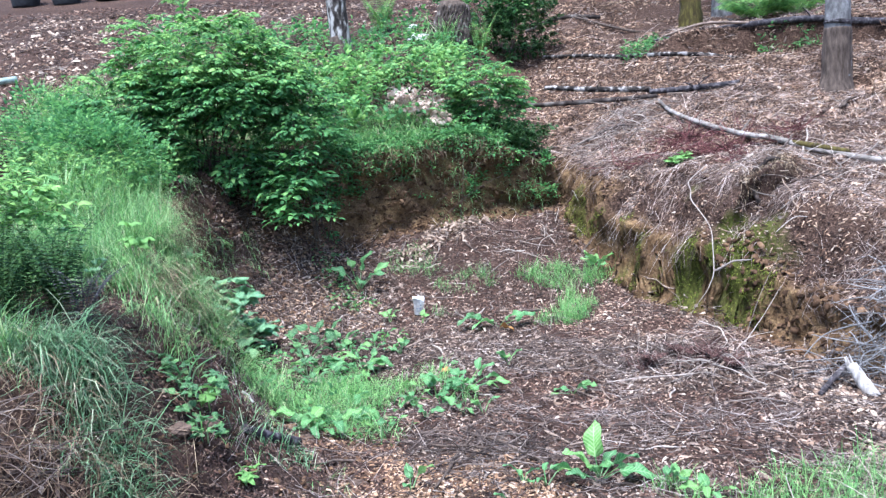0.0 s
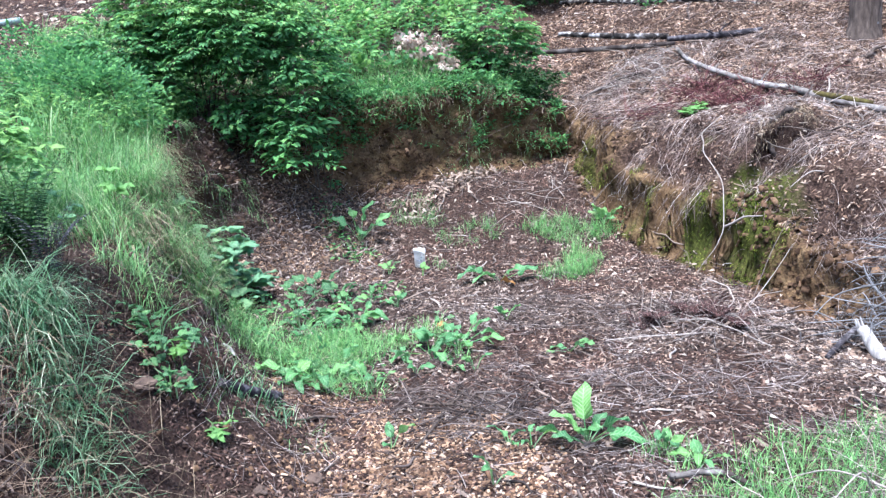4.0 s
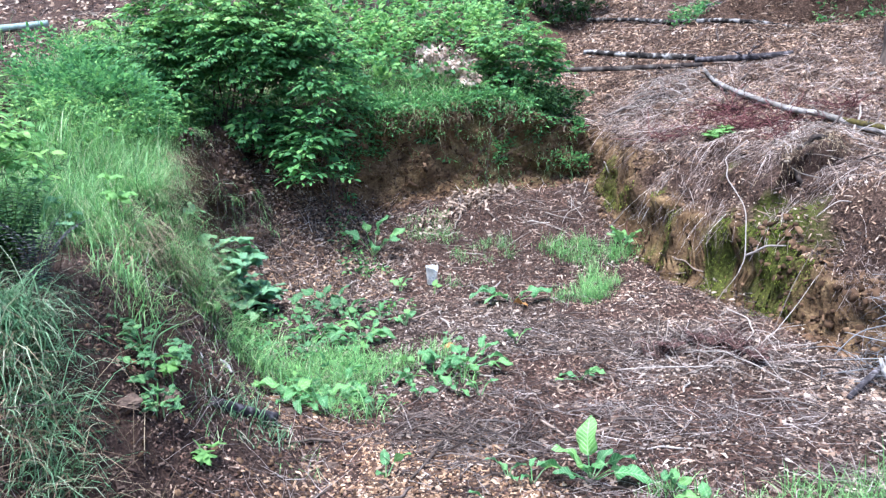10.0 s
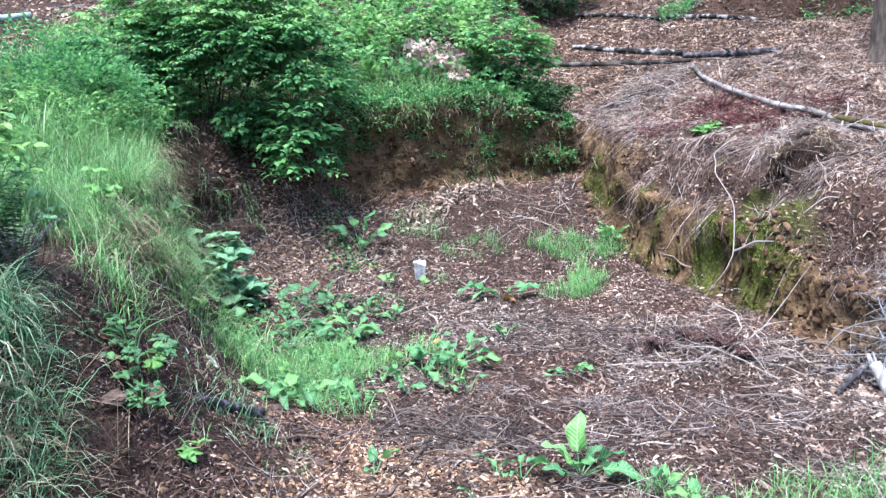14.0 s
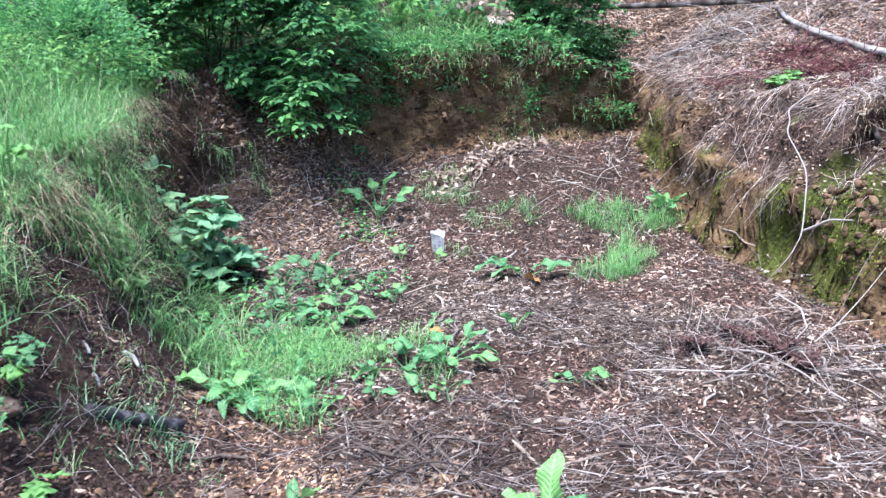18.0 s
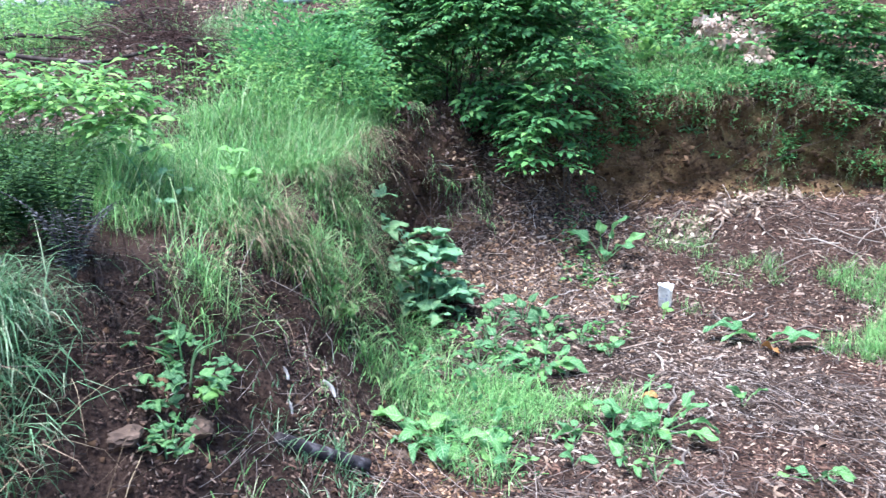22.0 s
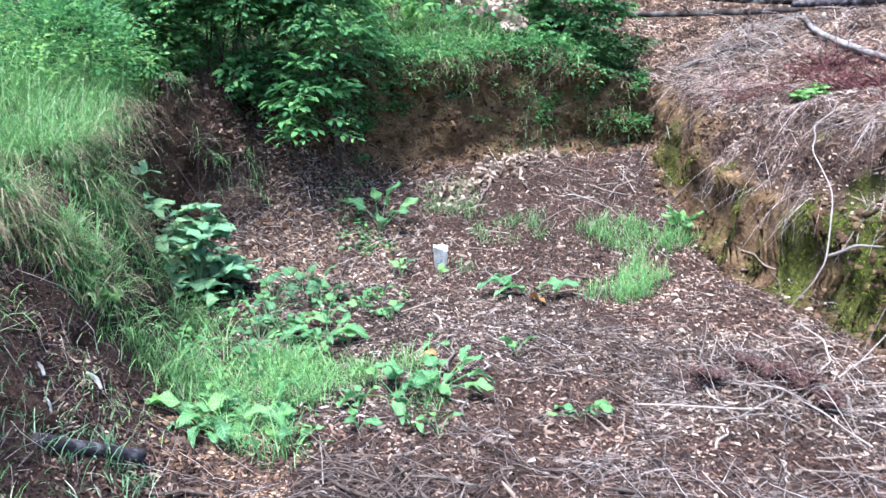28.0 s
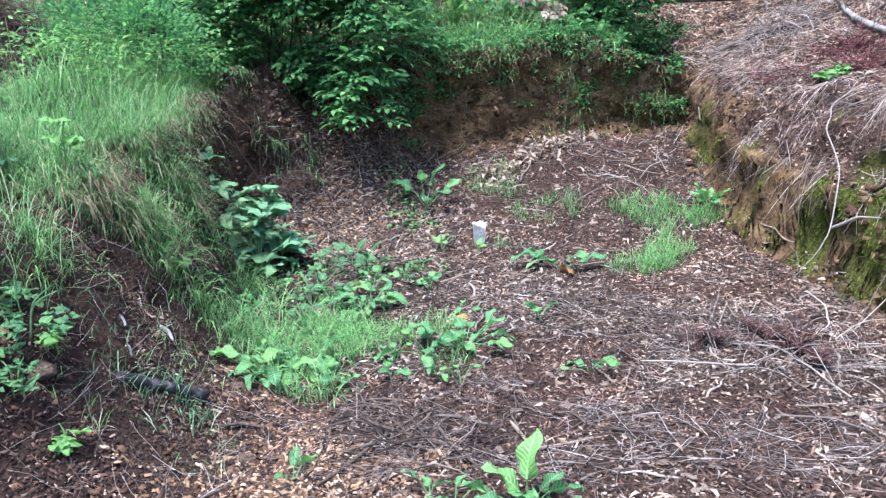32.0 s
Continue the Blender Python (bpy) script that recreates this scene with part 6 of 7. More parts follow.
for i in range(12):
    a = -2.9 + i * 0.24
    for sg in (-1, 1):
        b = a + sg * 0.7
        part("bark_ridge", tube(((sx - 0.05 + 0.34 * math.cos(a), sy + 0.34 * math.sin(a), g), (sx + 0.27 * math.cos((a + b) / 2), sy + 0.27 * math.sin((a + b) / 2), g + 0.3), (sx + 0.04 + 0.22 * math.cos(b), sy + 0.22 * math.sin(b), g + 0.56)), (0.018, 0.016, 0.012), 5, 0.2), LOG_BARK, body)
x, y = RNG.normal(0.05, 0.12, 160), RNG.normal(12.1, 0.1, 160)
grass("stump_grass", x, y, GRASS, "arching grass tuft beside the old stump", (0.4, 0.75), (0.008, 0.014), (0.8, 2.2))


# ---- fallen logs, branches and sticks ----
def log(name, pts, radii, mat, label, category="log", lift=0.6, knots=0, drape=True, group=""):
    """A lying log or branch; z in pts is above the ground there (drape) or absolute."""
    q = [(x, y, ground_at(x, y) + z + lift * r) if drape else (x, y, z) for (x, y, z), r in zip(pts, radii)]
    if category in ("branch", "stick", "root"):
        p = []
        rad = []
        for a, b, ra, rb in zip(q[:-1], q[1:], radii[:-1], radii[1:]):
            k = 1.3 * (ra + rb)
            p += [a, tuple((u + v) / 2 + RNG.uniform(-k, k) * (1 if i < 2 else 0.4) for i, (u, v) in enumerate(zip(a, b)))]
            rad += [ra, (ra + rb) / 2 * RNG.uniform(0.85, 1.15)]
        q, radii = p + [q[-1]], rad + [radii[-1]]
    e = base(name, q[0][0], q[0][1], q[0][2], label, category, group)
    part("limb", tube(q, radii, 10, 0.12), mat, e)
    for i in range(knots):
        k = 1 + i % max(1, len(q) - 2)
        c = np.array(q[k])
        d = np.array((RNG.normal(0, 1), RNG.normal(0, 1), 0.5 + RNG.rand()))
        d = d / np.linalg.norm(d)
        l = radii[k] * RNG.uniform(3, 9)
        part("side_twig", tube((c, c + d * l * 0.5, c + d * l + np.array((0, 0, -0.1 * l))), (radii[k] * 0.3, radii[k] * 0.22, radii[k] * 0.1), 5), mat, e)
    return e


log("fallen_log", [(1.22, 9.95, 1.98), (1.80, 9.80, 1.92), (2.38, 9.66, 1.88)], (0.026, 0.034, 0.034), BLOTCHED_BARK, "black-and-white blotched log lying across the slope", knots=1, drape=False)
log("fallen_log", [(2.36, 9.63, 1.85), (2.85, 9.52, 1.86), (3.30, 9.40, 1.89)], (0.030, 0.036, 0.026), BLACK_BARK, "dark broken log end to end with the blotched one", knots=3, drape=False)
log("fallen_log", [(0.85, 9.66, 1.78), (1.50, 9.60, 1.78), (2.05, 9.57, 1.79), (2.42, 9.55, 1.80)], (0.024, 0.028, 0.028, 0.022), LOG_BARK, "grey lichened log half hidden in the bush", knots=1, drape=False)
log("long_branch", [(2.43, 9.49, 0.02), (2.40, 8.93, 0.04), (2.45, 8.21, 0.04), (2.70, 7.69, 0.04), (2.85, 7.28, 0.04), (3.06, 6.99, 0.03), (3.37, 6.45, 0.02), (3.8, 6.1, 0.0)], (0.014, 0.021, 0.024, 0.025, 0.025, 0.025, 0.024, 0.022), GREY_POLE, "long bent fallen branch on the bank", "fallen branch", knots=6)
log("moss_on_branch", [(2.84, 7.29, 0.045), (3.05, 7.00, 0.045), (3.22, 6.71, 0.035)], (0.016, 0.029, 0.016), MOSSY_BARK, "yellow moss along the fallen branch", "moss", lift=0.5)
log("fallen_log", [(1.56, 12.75, 0.02), (2.02, 12.04, 0.03), (2.43, 11.41, 0.03), (2.81, 10.66, 0.02), (3.20, 10.47, 0.01), (3.62, 10.34, 0.0)], (0.024, 0.027, 0.028, 0.028, 0.025, 0.014), BLOTCHED_BARK, "thin blotched log lying along the slope", knots=2)
log("fallen_log", [(2.85, 11.35, 0.02), (3.75, 10.66, 0.0), (4.54, 10.40, 0.0), (5.3, 10.19, 0.0), (6.5, 9.92, 0.0)], (0.022, 0.036, 0.042, 0.042, 0.038), BLACK_BARK, "dark fallen trunk above an earth step", knots=2)
log("fallen_log", [(2.92, 11.05, 0.05), (3.35, 10.75, 0.08), (3.92, 10.58, 0.06)], (0.014, 0.018, 0.014), STRAW_POLE, "pale bent pole leaning on the fallen trunk", knots=1)
log("fallen_log", [(1.5, 14.6, 0.02), (2.1, 14.5, 0.02), (2.7, 14.2, 0.04)], (0.035, 0.04, 0.035), LOG_BARK, "grey log on the upper slope")
log("fallen_log", [(2.3, 14.3, 0.03), (3.2, 13.3, 0.05), (4.0, 12.4, 0.06)], (0.02, 0.02, 0.014), BROWN_BARK, "slanting pole on the upper slope")
log("short_log", [(-1.03, 3.82, 0.0), (-0.94, 3.97, 0.0), (-0.84, 4.13, 0.02)], (0.023, 0.027, 0.024), BLACK_BARK, "short dark round of wood lying on bare soil", "log", 1.0)
log("dark_stick", [(0.58, 6.72, 0.0), (0.74, 6.78, 0.01), (0.90, 6.86, 0.01)], (0.012, 0.02, 0.014), BROWN_BARK, "short dark split stick on the litter", "stick")
log("dark_stick", [(2.06, 4.62, 0.01), (2.2, 4.75, 0.05), (2.36, 4.88, 0.10)], (0.014, 0.018, 0.018), BLACK_BARK, "dark stick leaning on the pale log", "pole")
log("grey_branch", [(0.9, 3.35, 0.02), (1.0, 3.3, 0.04), (1.12, 3.28, 0.04), (1.3, 3.2, 0.0)], (0.010, 0.014, 0.013, 0.006), LOG_BARK, "crooked grey branch in the front grass", "branch", knots=5)
for pts in ([(1.42, 5.52, 0.02), (1.60, 5.29, 0.06), (1.72, 5.08, 0.05), (1.85, 4.86, 0.01)], [(1.60, 5.29, 0.05), (1.76, 5.34, 0.06), (1.86, 5.25, 0.04), (1.84, 5.0, 0.0)], [(1.83, 6.11, 0.10), (1.88, 5.80, 0.12), (1.88, 5.66, 0.06), (1.78, 5.53, 0.01)],
            [(1.42, 6.07, 0.01), (1.49, 5.63, 0.03), (1.60, 5.29, 0.05), (1.37, 5.07, 0.01)], [(1.52, 4.65, 0.01), (1.73, 4.61, 0.03), (1.87, 4.56, 0.01)], [(0.95, 5.2, 0.01), (1.25, 5.12, 0.04), (1.5, 5.16, 0.02)]):
    log("long_twig", pts, [0.0035 + 0.001 * (i % 2) for i in range(len(pts))], PALE_TWIG, "long thin bleached twig curving over the litter", "branch", 0.4, 1, True, "long twigs on the pad")
for pts in ([(-0.14, 3.70, 0.01), (-0.03, 4.05, 0.03), (0.06, 4.27, 0.04), (0.13, 4.47, 0.02)], [(-0.56, 3.42, 0.0), (-0.52, 3.55, 0.01), (-0.48, 3.71, 0.0)], [(0.13, 3.73, 0.0), (0.22, 3.74, 0.01), (0.33, 3.72, 0.0)], [(-0.76, 4.0, 0.01), (-0.65, 4.06, 0.02), (-0.55, 4.09, 0.0)], [(0.0, 4.5, 0.01), (0.2, 4.15, 0.04), (0.42, 3.95, 0.01)], [(-0.22, 4.3, 0.01), (0.02, 4.1, 0.05), (0.3, 4.05, 0.02)]):
    log("dark_stick", pts, [0.006, 0.0075, 0.006, 0.004][:len(pts)], BROWN_BARK, "dark crooked stick lying on the chips", "branch", 0.6, 2, True, "dark sticks on the pad")
log("bank_stick", [(1.32, 9.05, 0.05), (1.6, 9.0, 0.06), (1.95, 9.0, 0.05)], (0.012, 0.016, 0.012), LOG_BARK, "pale stick on the corner of the bank", "stick")
log("hill_stick", [(3.55, 7.9, 0.02), (3.8, 8.05, 0.04), (4.0, 8.2, 0.04)], (0.015, 0.018, 0.010), BROWN_BARK, "broken bark-covered stick on the slope", "stick", knots=2)
x, y = spots(260, 2.28, 2.72, 6.60, 6.70)
grass("burrow_roots", x, y, DARK_ROOTS, "dark roots hanging in the burrow's mouth", (0.05, 0.13), (0.002, 0.005), (1.8, 3.2), 0.5, (-1.57, 0.9), tufts=50)
x, y = spots(420, 2.25, 2.75, 6.64, 6.80)
grass("burrow_thatch", x, y, DEAD_GRASS, "pale thatch hanging over the burrow's mouth", (0.10, 0.20), (0.002, 0.004), (1.4, 2.4), 0.6, (-1.57, 0.6), tufts=60)
# dead branch hanging down the face of the right-hand bank
log("hanging_branch", [(2.24, 7.22, 1.13), (2.05, 7.10, 1.00), (1.97, 6.75, 0.88), (1.98, 6.30, 0.70), (1.91, 6.02, 0.42), (1.84, 5.98, 0.28), (1.72, 6.0, 0.10)], (0.004, 0.0045, 0.004, 0.0035, 0.0038, 0.0028, 0.0015), PALE_TWIG, "crooked bleached branch hanging down the mossy bank", "branch", 0.0, 6, False)
log("hanging_branch", [(1.92, 6.04, 0.42), (2.02, 5.94, 0.50), (2.12, 5.85, 0.52)], (0.008, 0.007, 0.0035), PALE_TWIG, "bleached knotted twig caught on the bank", "branch", 0.0, 2, False)
for px, py, ang in ((2.38, 6.62, 0.4), (2.62, 6.64, 2.6), (2.5, 6.68, 0.1), (2.45, 6.52, 1.9), (2.60, 6.50, 0.8)):
    log("charred_root", [(px, py, -0.02), (px + 0.07 * math.cos(ang), py + 0.07 * math.sin(ang), 0.03), (px + 0.16 * math.cos(ang), py + 0.16 * math.sin(ang), 0.0)], (0.016, 0.020, 0.01), LOG_BARK, "dark root in the burrow's mouth", "root", 0.3, 0, True, "roots in the burrow")
# pale broken log end leaning out of the brush
e = base("broken_log", 2.36, 4.62, ground_at(2.36, 4.62), "pale splintered log end leaning out of the brush", "log")
body = part("log_body", tube(((2.38, 4.58, -0.14), (2.34, 4.65, -0.05), (2.29, 4.73, 0.06)), (0.042, 0.039, 0.032), 12, 0.12), PALE_WOOD, e)
for i in range(5):
    a = i * 1.3
    part("splinter", tube(((2.295 + 0.015 * math.cos(a), 4.725 + 0.015 * math.sin(a), 0.04), (2.275 + 0.014 * math.cos(a), 4.75 + 0.014 * math.sin(a), 0.085 + 0.010 * i)), (0.013, 0.002), 5, 0.2), PALE_WOOD, body)


def brush(name, x, y, count, spread, high, length, mat, label, fine=200, radius=(0.002, 0.005), sweep=None):
    """A heap of twigs: the larger ones parts, the fine ones one mesh."""
    e = base(name, x, y, ground_at(x, y), label, "brush pile")
    rr = random.Random(int(x * 97 + y * 31))
    for i in range(count):
        sx, sy = x + rr.gauss(0, spread), y + rr.gauss(0, spread * 0.7)
        a = rr.uniform(0, 6.28) if sweep is None else sweep + rr.gauss(0, 0.8)
        l = rr.uniform(*length)
        z = ground_at(sx, sy) + rr.uniform(0, high) * math.exp(-0.5 * ((sx - x) ** 2 + (sy - y) ** 2) / spread ** 2)
        q = (sx + math.cos(a) * l, sy + math.sin(a) * l, 0)
        q = (q[0], q[1], max(z + rr.uniform(-0.6, 0.5) * l * 0.6, ground_at(q[0], q[1]) + 0.01))
        m = ((sx + q[0]) / 2 + rr.gauss(0, 0.1 * l), (sy + q[1]) / 2 + rr.gauss(0, 0.1 * l), (z + q[2]) / 2 + rr.uniform(-0.05, 0.22) * l)
        r = rr.uniform(*radius)
        part("twig", tube(((sx, sy, z), m, q), (r, r * 0.8, r * 0.4), 5), mat, e)
    px, py = RNG.normal(x, spread, fine), RNG.normal(y, spread * 0.7, fine)
    st = np.stack([px, py, height(px, py) + RNG.rand(fine) * high * np.exp(-0.5 * ((px - x) ** 2 + (py - y) ** 2) / spread ** 2)], 1)
    ax = np.stack([RNG.normal(0, 1, fine), RNG.normal(0, 1, fine), RNG.normal(0.05, 0.45, fine)], 1)
    tagged(part("fine_twig", rods(st, ax, uniform(fine, 0.3 * length[0], 0.7 * length[1]), uniform(fine, 0.001, 0.0022), 0.3, 5), (WITHERED if name == "garden_brush_pile" else TWIGS) if mat == DARK_TWIG else (GREY_TWIGS if name == "brush_pile" else STRAW), e), kind="stuff")
    return e


brush("brush_pile", 2.62, 4.92, 60, 0.16, 0.38, (0.15, 0.5), GREY_STICK, "tangled heap of bare grey twigs at the bank's end", 460, (0.0025, 0.006))
brush("dead_bracken_heap", 1.65, 2.85, 40, 0.28, 0.10, (0.2, 0.6), PALE_TWIG, "heap of bleached dead stalks in front of the grass", 350)
brush("twig_heap", 0.10, 4.15, 58, 0.24, 0.05, (0.12, 0.42), DARK_TWIG, "low heap of dark broken twigs on the chips", 120, (0.002, 0.005))
brush("twig_heap", 1.55, 5.45, 30, 0.28, 0.05, (0.2, 0.55), PALE_TWIG, "pale twigs lying over withered fronds", 200, (0.0018, 0.004))
brush("twig_heap", 0.75, 5.9, 22, 0.3, 0.04, (0.15, 0.5), DARK_TWIG, "dark twigs spread over the pad", 120)
brush("twig_heap", 0.75, 8.1, 22, 0.35, 0.05, (0.12, 0.4), PALE_TWIG, "pale sticks on the debris below the back bank", 150)
brush("bank_brush", 1.6, 8.75, 26, 0.25, 0.15, (0.2, 0.5), PALE_TWIG, "grey brush caught on the corner of the bank", 160)
brush("bank_brush", 1.85, 9.05, 46, 0.24, 0.22, (0.2, 0.5), PALE_TWIG, "tangle of grey dead branches on the corner of the bank", 260, (0.002, 0.006))
brush("bank_brush", 3.0, 6.4, 30, 0.38, 0.06, (0.2, 0.6), PALE_TWIG, "bleached sticks lying on the bank", 200, (0.002, 0.006))
brush("bank_brush", 2.52, 6.92, 22, 0.13, 0.05, (0.14, 0.30), PALE_TWIG, "pale thatch arching over a burrow", 160, (0.002, 0.005), -1.57)
brush("dead_brush", -1.55, 2.45, 30, 0.22, 0.10, (0.2, 0.5), DARK_TWIG, "bleached and brown dead stalks on the slope", 320, (0.0015, 0.003))
brush("garden_brush_pile", -3.85, 6.25, 110, 0.42, 0.34, (0.15, 0.5), DARK_TWIG, "big heap of dark cut brush beyond the mound", 2600, (0.003, 0.007))
brush("cove_roots", -1.85, 7.1, 24, 0.14, 0.30, (0.12, 0.35), DARK_TWIG, "dead roots and stems in the shaded hollow", 260)
log("cut_branch", [(-4.9, 5.35, 0.15), (-4.3, 5.6, 0.12), (-3.75, 5.6, 0.22), (-3.3, 5.75, 0.30)], (0.014, 0.017, 0.015, 0.01), LOG_BARK, "forked grey branch on the brush heap", "branch", knots=3)
log("cut_branch", [(-5.4, 5.9, 0.05), (-4.7, 5.75, 0.15), (-4.2, 5.9, 0.12)], (0.018, 0.018, 0.01), LOG_BARK, "grey branch beside the brush heap", "branch", knots=2)
# dry oak-brown leaf cluster above the back bank
P, A, S = foliage([(-0.36, 9.15, 1.98, 0.14, 0.12, 0.10, 0.35), (-0.20, 9.10, 1.88, 0.16, 0.12, 0.12, 0.4), (-0.06, 9.06, 1.74, 0.10, 0.10, 0.10, 0.25)], 150, (0.07, 0.13), 0.2, -0.3, 0.5)
e = base("dead_leafy_branch", -0.12, 9.2, ground_at(-0.12, 9.2), "cut branch with withered tan leaves above the bank", "branch")
part("limb", tube(((-0.10, 9.4, ground_at(-0.10, 9.4) + 0.03), (-0.16, 9.22, 1.95), (-0.30, 9.02, 1.90)), (0.012, 0.01, 0.004), 6), BROWN_BARK, e)
tagged(part("withered_leaves", leafy(P, A, S, SPRAY, 1.0), PALE_LEAF, e), kind="stuff")


# ---- stones and small finds ----
def stone(x, y, size, label, flat=0.6, mat=STONE, name="stone"):
    bm = bmesh.new()
    bmesh.ops.create_icosphere(bm, subdivisions=3, radius=size)
    for v in bm.verts:
        k = 1 + 0.5 * noise.noise(v.co / size * 1.3 + Vector((x * 9, y * 7, 3))) + 0.22 * noise.noise(v.co / size * 3.5 + Vector((y, x, 1)))
        v.co = Vector((v.co.x * k * 1.2, v.co.y * k, v.co.z * k * flat))
    me = bpy.data.meshes.new(name)
    bm.to_mesh(me)
    bm.free()
    me.materials.append(mat)
    ob = tagged(new(name, me), label, "stone")
    ob.location = (x, y, ground_at(x, y) + size * flat * 0.35)
    ob.rotation_euler = (0, 0, x * 7)
    return ob


stone(-1.10, 3.50, 0.05, "flat brown stone on bare soil", 0.6)
stone(-1.14, 3.24, 0.045, "brown stone on bare soil")
stone(-0.79, 6.45, 0.045, "round brown stone among the weeds", 0.9)
stone(-0.52, 3.86, 0.03, "small dark stone in the soil")
stone(-0.86, 4.42, 0.03, "small reddish stone in the soil")
stone(-0.55, 3.45, 0.035, "small brown stone in the soil")
stone(-0.72, 3.2, 0.03, "small brown stone in the soil")
for px, py, sz in ((2.25, 5.72, 0.03), (2.33, 5.50, 0.04), (2.42, 5.14, 0.035), (2.36, 5.30, 0.028)):
    stone(px, py, sz, "orange-brown lump of earth broken out of the bank", 0.8, LUMP, "earth_lump")
e = base("wood_splinter", -1.07, 3.95, ground_at(-1.07, 3.95), "pale curved splinter of wood on bare soil", "wood splinter")
part("splinter", tube(((-1.09, 3.97, ground_at(-1.09, 3.97) + 0.012), (-1.065, 3.955, ground_at(-1.065, 3.955) + 0.016), (-1.05, 3.92, ground_at(-1.05, 3.92) + 0.01)), (0.006, 0.011, 0.009), 6, 0.3), PALE_WOOD, e)
log("wood_splinter", [(-1.19, 4.06, 0.006), (-1.17, 4.07, 0.008), (-1.15, 4.06, 0.006)], (0.008, 0.010, 0.006), PALE_WOOD, "small pale scrap of wood on the soil", "wood splinter")
log("wood_splinter", [(-1.15, 4.3, 0.01), (-1.125, 4.32, 0.012), (-1.10, 4.31, 0.008)], (0.006, 0.010, 0.006), PALE_WOOD, "small pale scrap of wood under the grass", "wood splinter")
for px, py, ang, ln in ((2.3, 4.3, 0.5, 0.16), (2.75, 4.6, 0.9, 0.2), (2.0, 3.9, 0.2, 0.22), (0.45, 4.35, -1.0, 0.2)):
    log("bark_slab", [(px, py, 0.01), (px + math.cos(ang) * ln / 2, py + math.sin(ang) * ln / 2, 0.012), (px + math.cos(ang) * ln, py + math.sin(ang) * ln, 0.01)], (0.005, 0.009, 0.004), STRAW_POLE, "pale split strip of wood on the chips", "wood strip", 0.3, 0, True, "wood strips on the pad")


def cup(x, y):
    """White plastic tub, torn at the rim, standing on the pad."""
    z = ground_at(x, y)
    e = base("plastic_tub", x, y, z, "scuffed white plastic tub with a torn rim standing on the litter", "tub")
    n, v, f = 28, [], []
    prof = ((0.038, 0.0), (0.041, 0.004), (0.048, 0.155), (0.052, 0.159), (0.052, 0.167), (0.048, 0.168), (0.046, 0.155), (0.039, 0.006))
    for r, h in prof:
        for i in range(n):
            a = 2 * math.pi * i / n
            t = 1.0 if h < 0.1 else 1.0 - 0.22 * max(0, math.sin(a * 1 + 2.2)) ** 6 + 0.03 * math.sin(5 * a)
            v.append((x + r * math.cos(a), y + r * math.sin(a), z + h * 0.9 * t + 0.012))
    for j in range(len(prof) - 1):
        for i in range(n):
            a, b = j * n + i, j * n + (i + 1) % n
            f += [(a, b, b + n), (a, b + n, a + n)]
    for c, j, flip in ((len(v), 0, 1), (len(v) + 1, len(prof) - 1, 0)):
        v.append((x, y, z + (0.0 if j == 0 else 0.004)))
        for i in range(n):
            a, b = j * n + i, j * n + (i + 1) % n
            f.append((b, a, c) if flip else (a, b, c))
    body = part("tub_body", (np.array(v), np.array(f)), WHITE_PLASTIC, e, "", True)
    for a0, h0, w, h in ((-1.9, 0.065, 0.28, 0.012), (-1.25, 0.06, 0.22, 0.02), (-1.6, 0.045, 0.35, 0.008), (-1.15, 0.092, 0.16, 0.012)):
        q, g2 = [], []
        for i in range(5):
            a = a0 + w * (i - 2) / 2
            for hh in (h0, h0 + h):
                r = 0.0412 + hh * 0.052 + 0.0012
                q.append((x + r * math.cos(a), y + r * math.sin(a), z + hh))
        for i in range(4):
            k = 2 * i
            g2 += [(k, k + 2, k + 3), (k, k + 3, k + 1)]
        part("print_bar", (np.array(q), np.array(g2)), GREY_PRINT, body, "faded grey printed bar")
    return e


cup(-0.30, 7.10)
weed("withered_leaf", 0.36, 6.60, [(300, 12, 0.13)], "withered orange dock leaf on the litter", 0.01, leaf_meshes("leaf", DOCK_LEAF[:1], ORANGE_LEAF), ORANGE_LEAF, "leaf")
weed("withered_leaf", -0.12, 5.62, [(20, 8, 0.08)], "withered orange dock leaf on the litter", 0.01, leaf_meshes("leaf", DOCK_LEAF[:1], ORANGE_LEAF), ORANGE_LEAF, "leaf")
weed("yellow_leaf", -0.27, 6.9, [(90, 60, 0.07), (30, 20, 0.05)], "small yellowed leaf below the tub", 0.01, LIGHT_MESH, LEAF_LIGHT, "leaf")
# sheet of white card on the upper slope
z = ground_at(-0.29, 12.46)
v = np.array([(-0.44, 12.42, z + 0.05), (-0.17, 12.34, z + 0.03), (-0.12, 12.58, z + 0.13), (-0.33, 12.66, z + 0.17), (-0.29, 12.48, z + 0.12)])
v = np.concatenate([v, v - np.array((0, 0, 0.006))])
f = np.array([(0, 1, 4), (1, 2, 4), (2, 3, 4), (3, 0, 4), (6, 5, 9), (7, 6, 9), (8, 7, 9), (5, 8, 9)] + [t for i in range(4) for t in ((i, i + 5, (i + 1) % 4 + 5), (i, (i + 1) % 4 + 5, (i + 1) % 4))])
whole("white_card", (v, f), WHITE_PLASTIC, "crumpled white card lying on the slope", "card", (-0.29, 12.46, z))
log("white_scrap", [(-0.45, 13.1, 0.03), (-0.38, 13.1, 0.05), (-0.3, 13.12, 0.03)], (0.03, 0.04, 0.03), WHITE_PLASTIC, "small pale scrap on the slope", "scrap")
# pale green drain pipe in the meadow
e = base("drain_pipe", -6.4, 11.4, ground_at(-6.4, 11.4), "pale green plastic pipe lying in the grass", "pipe")
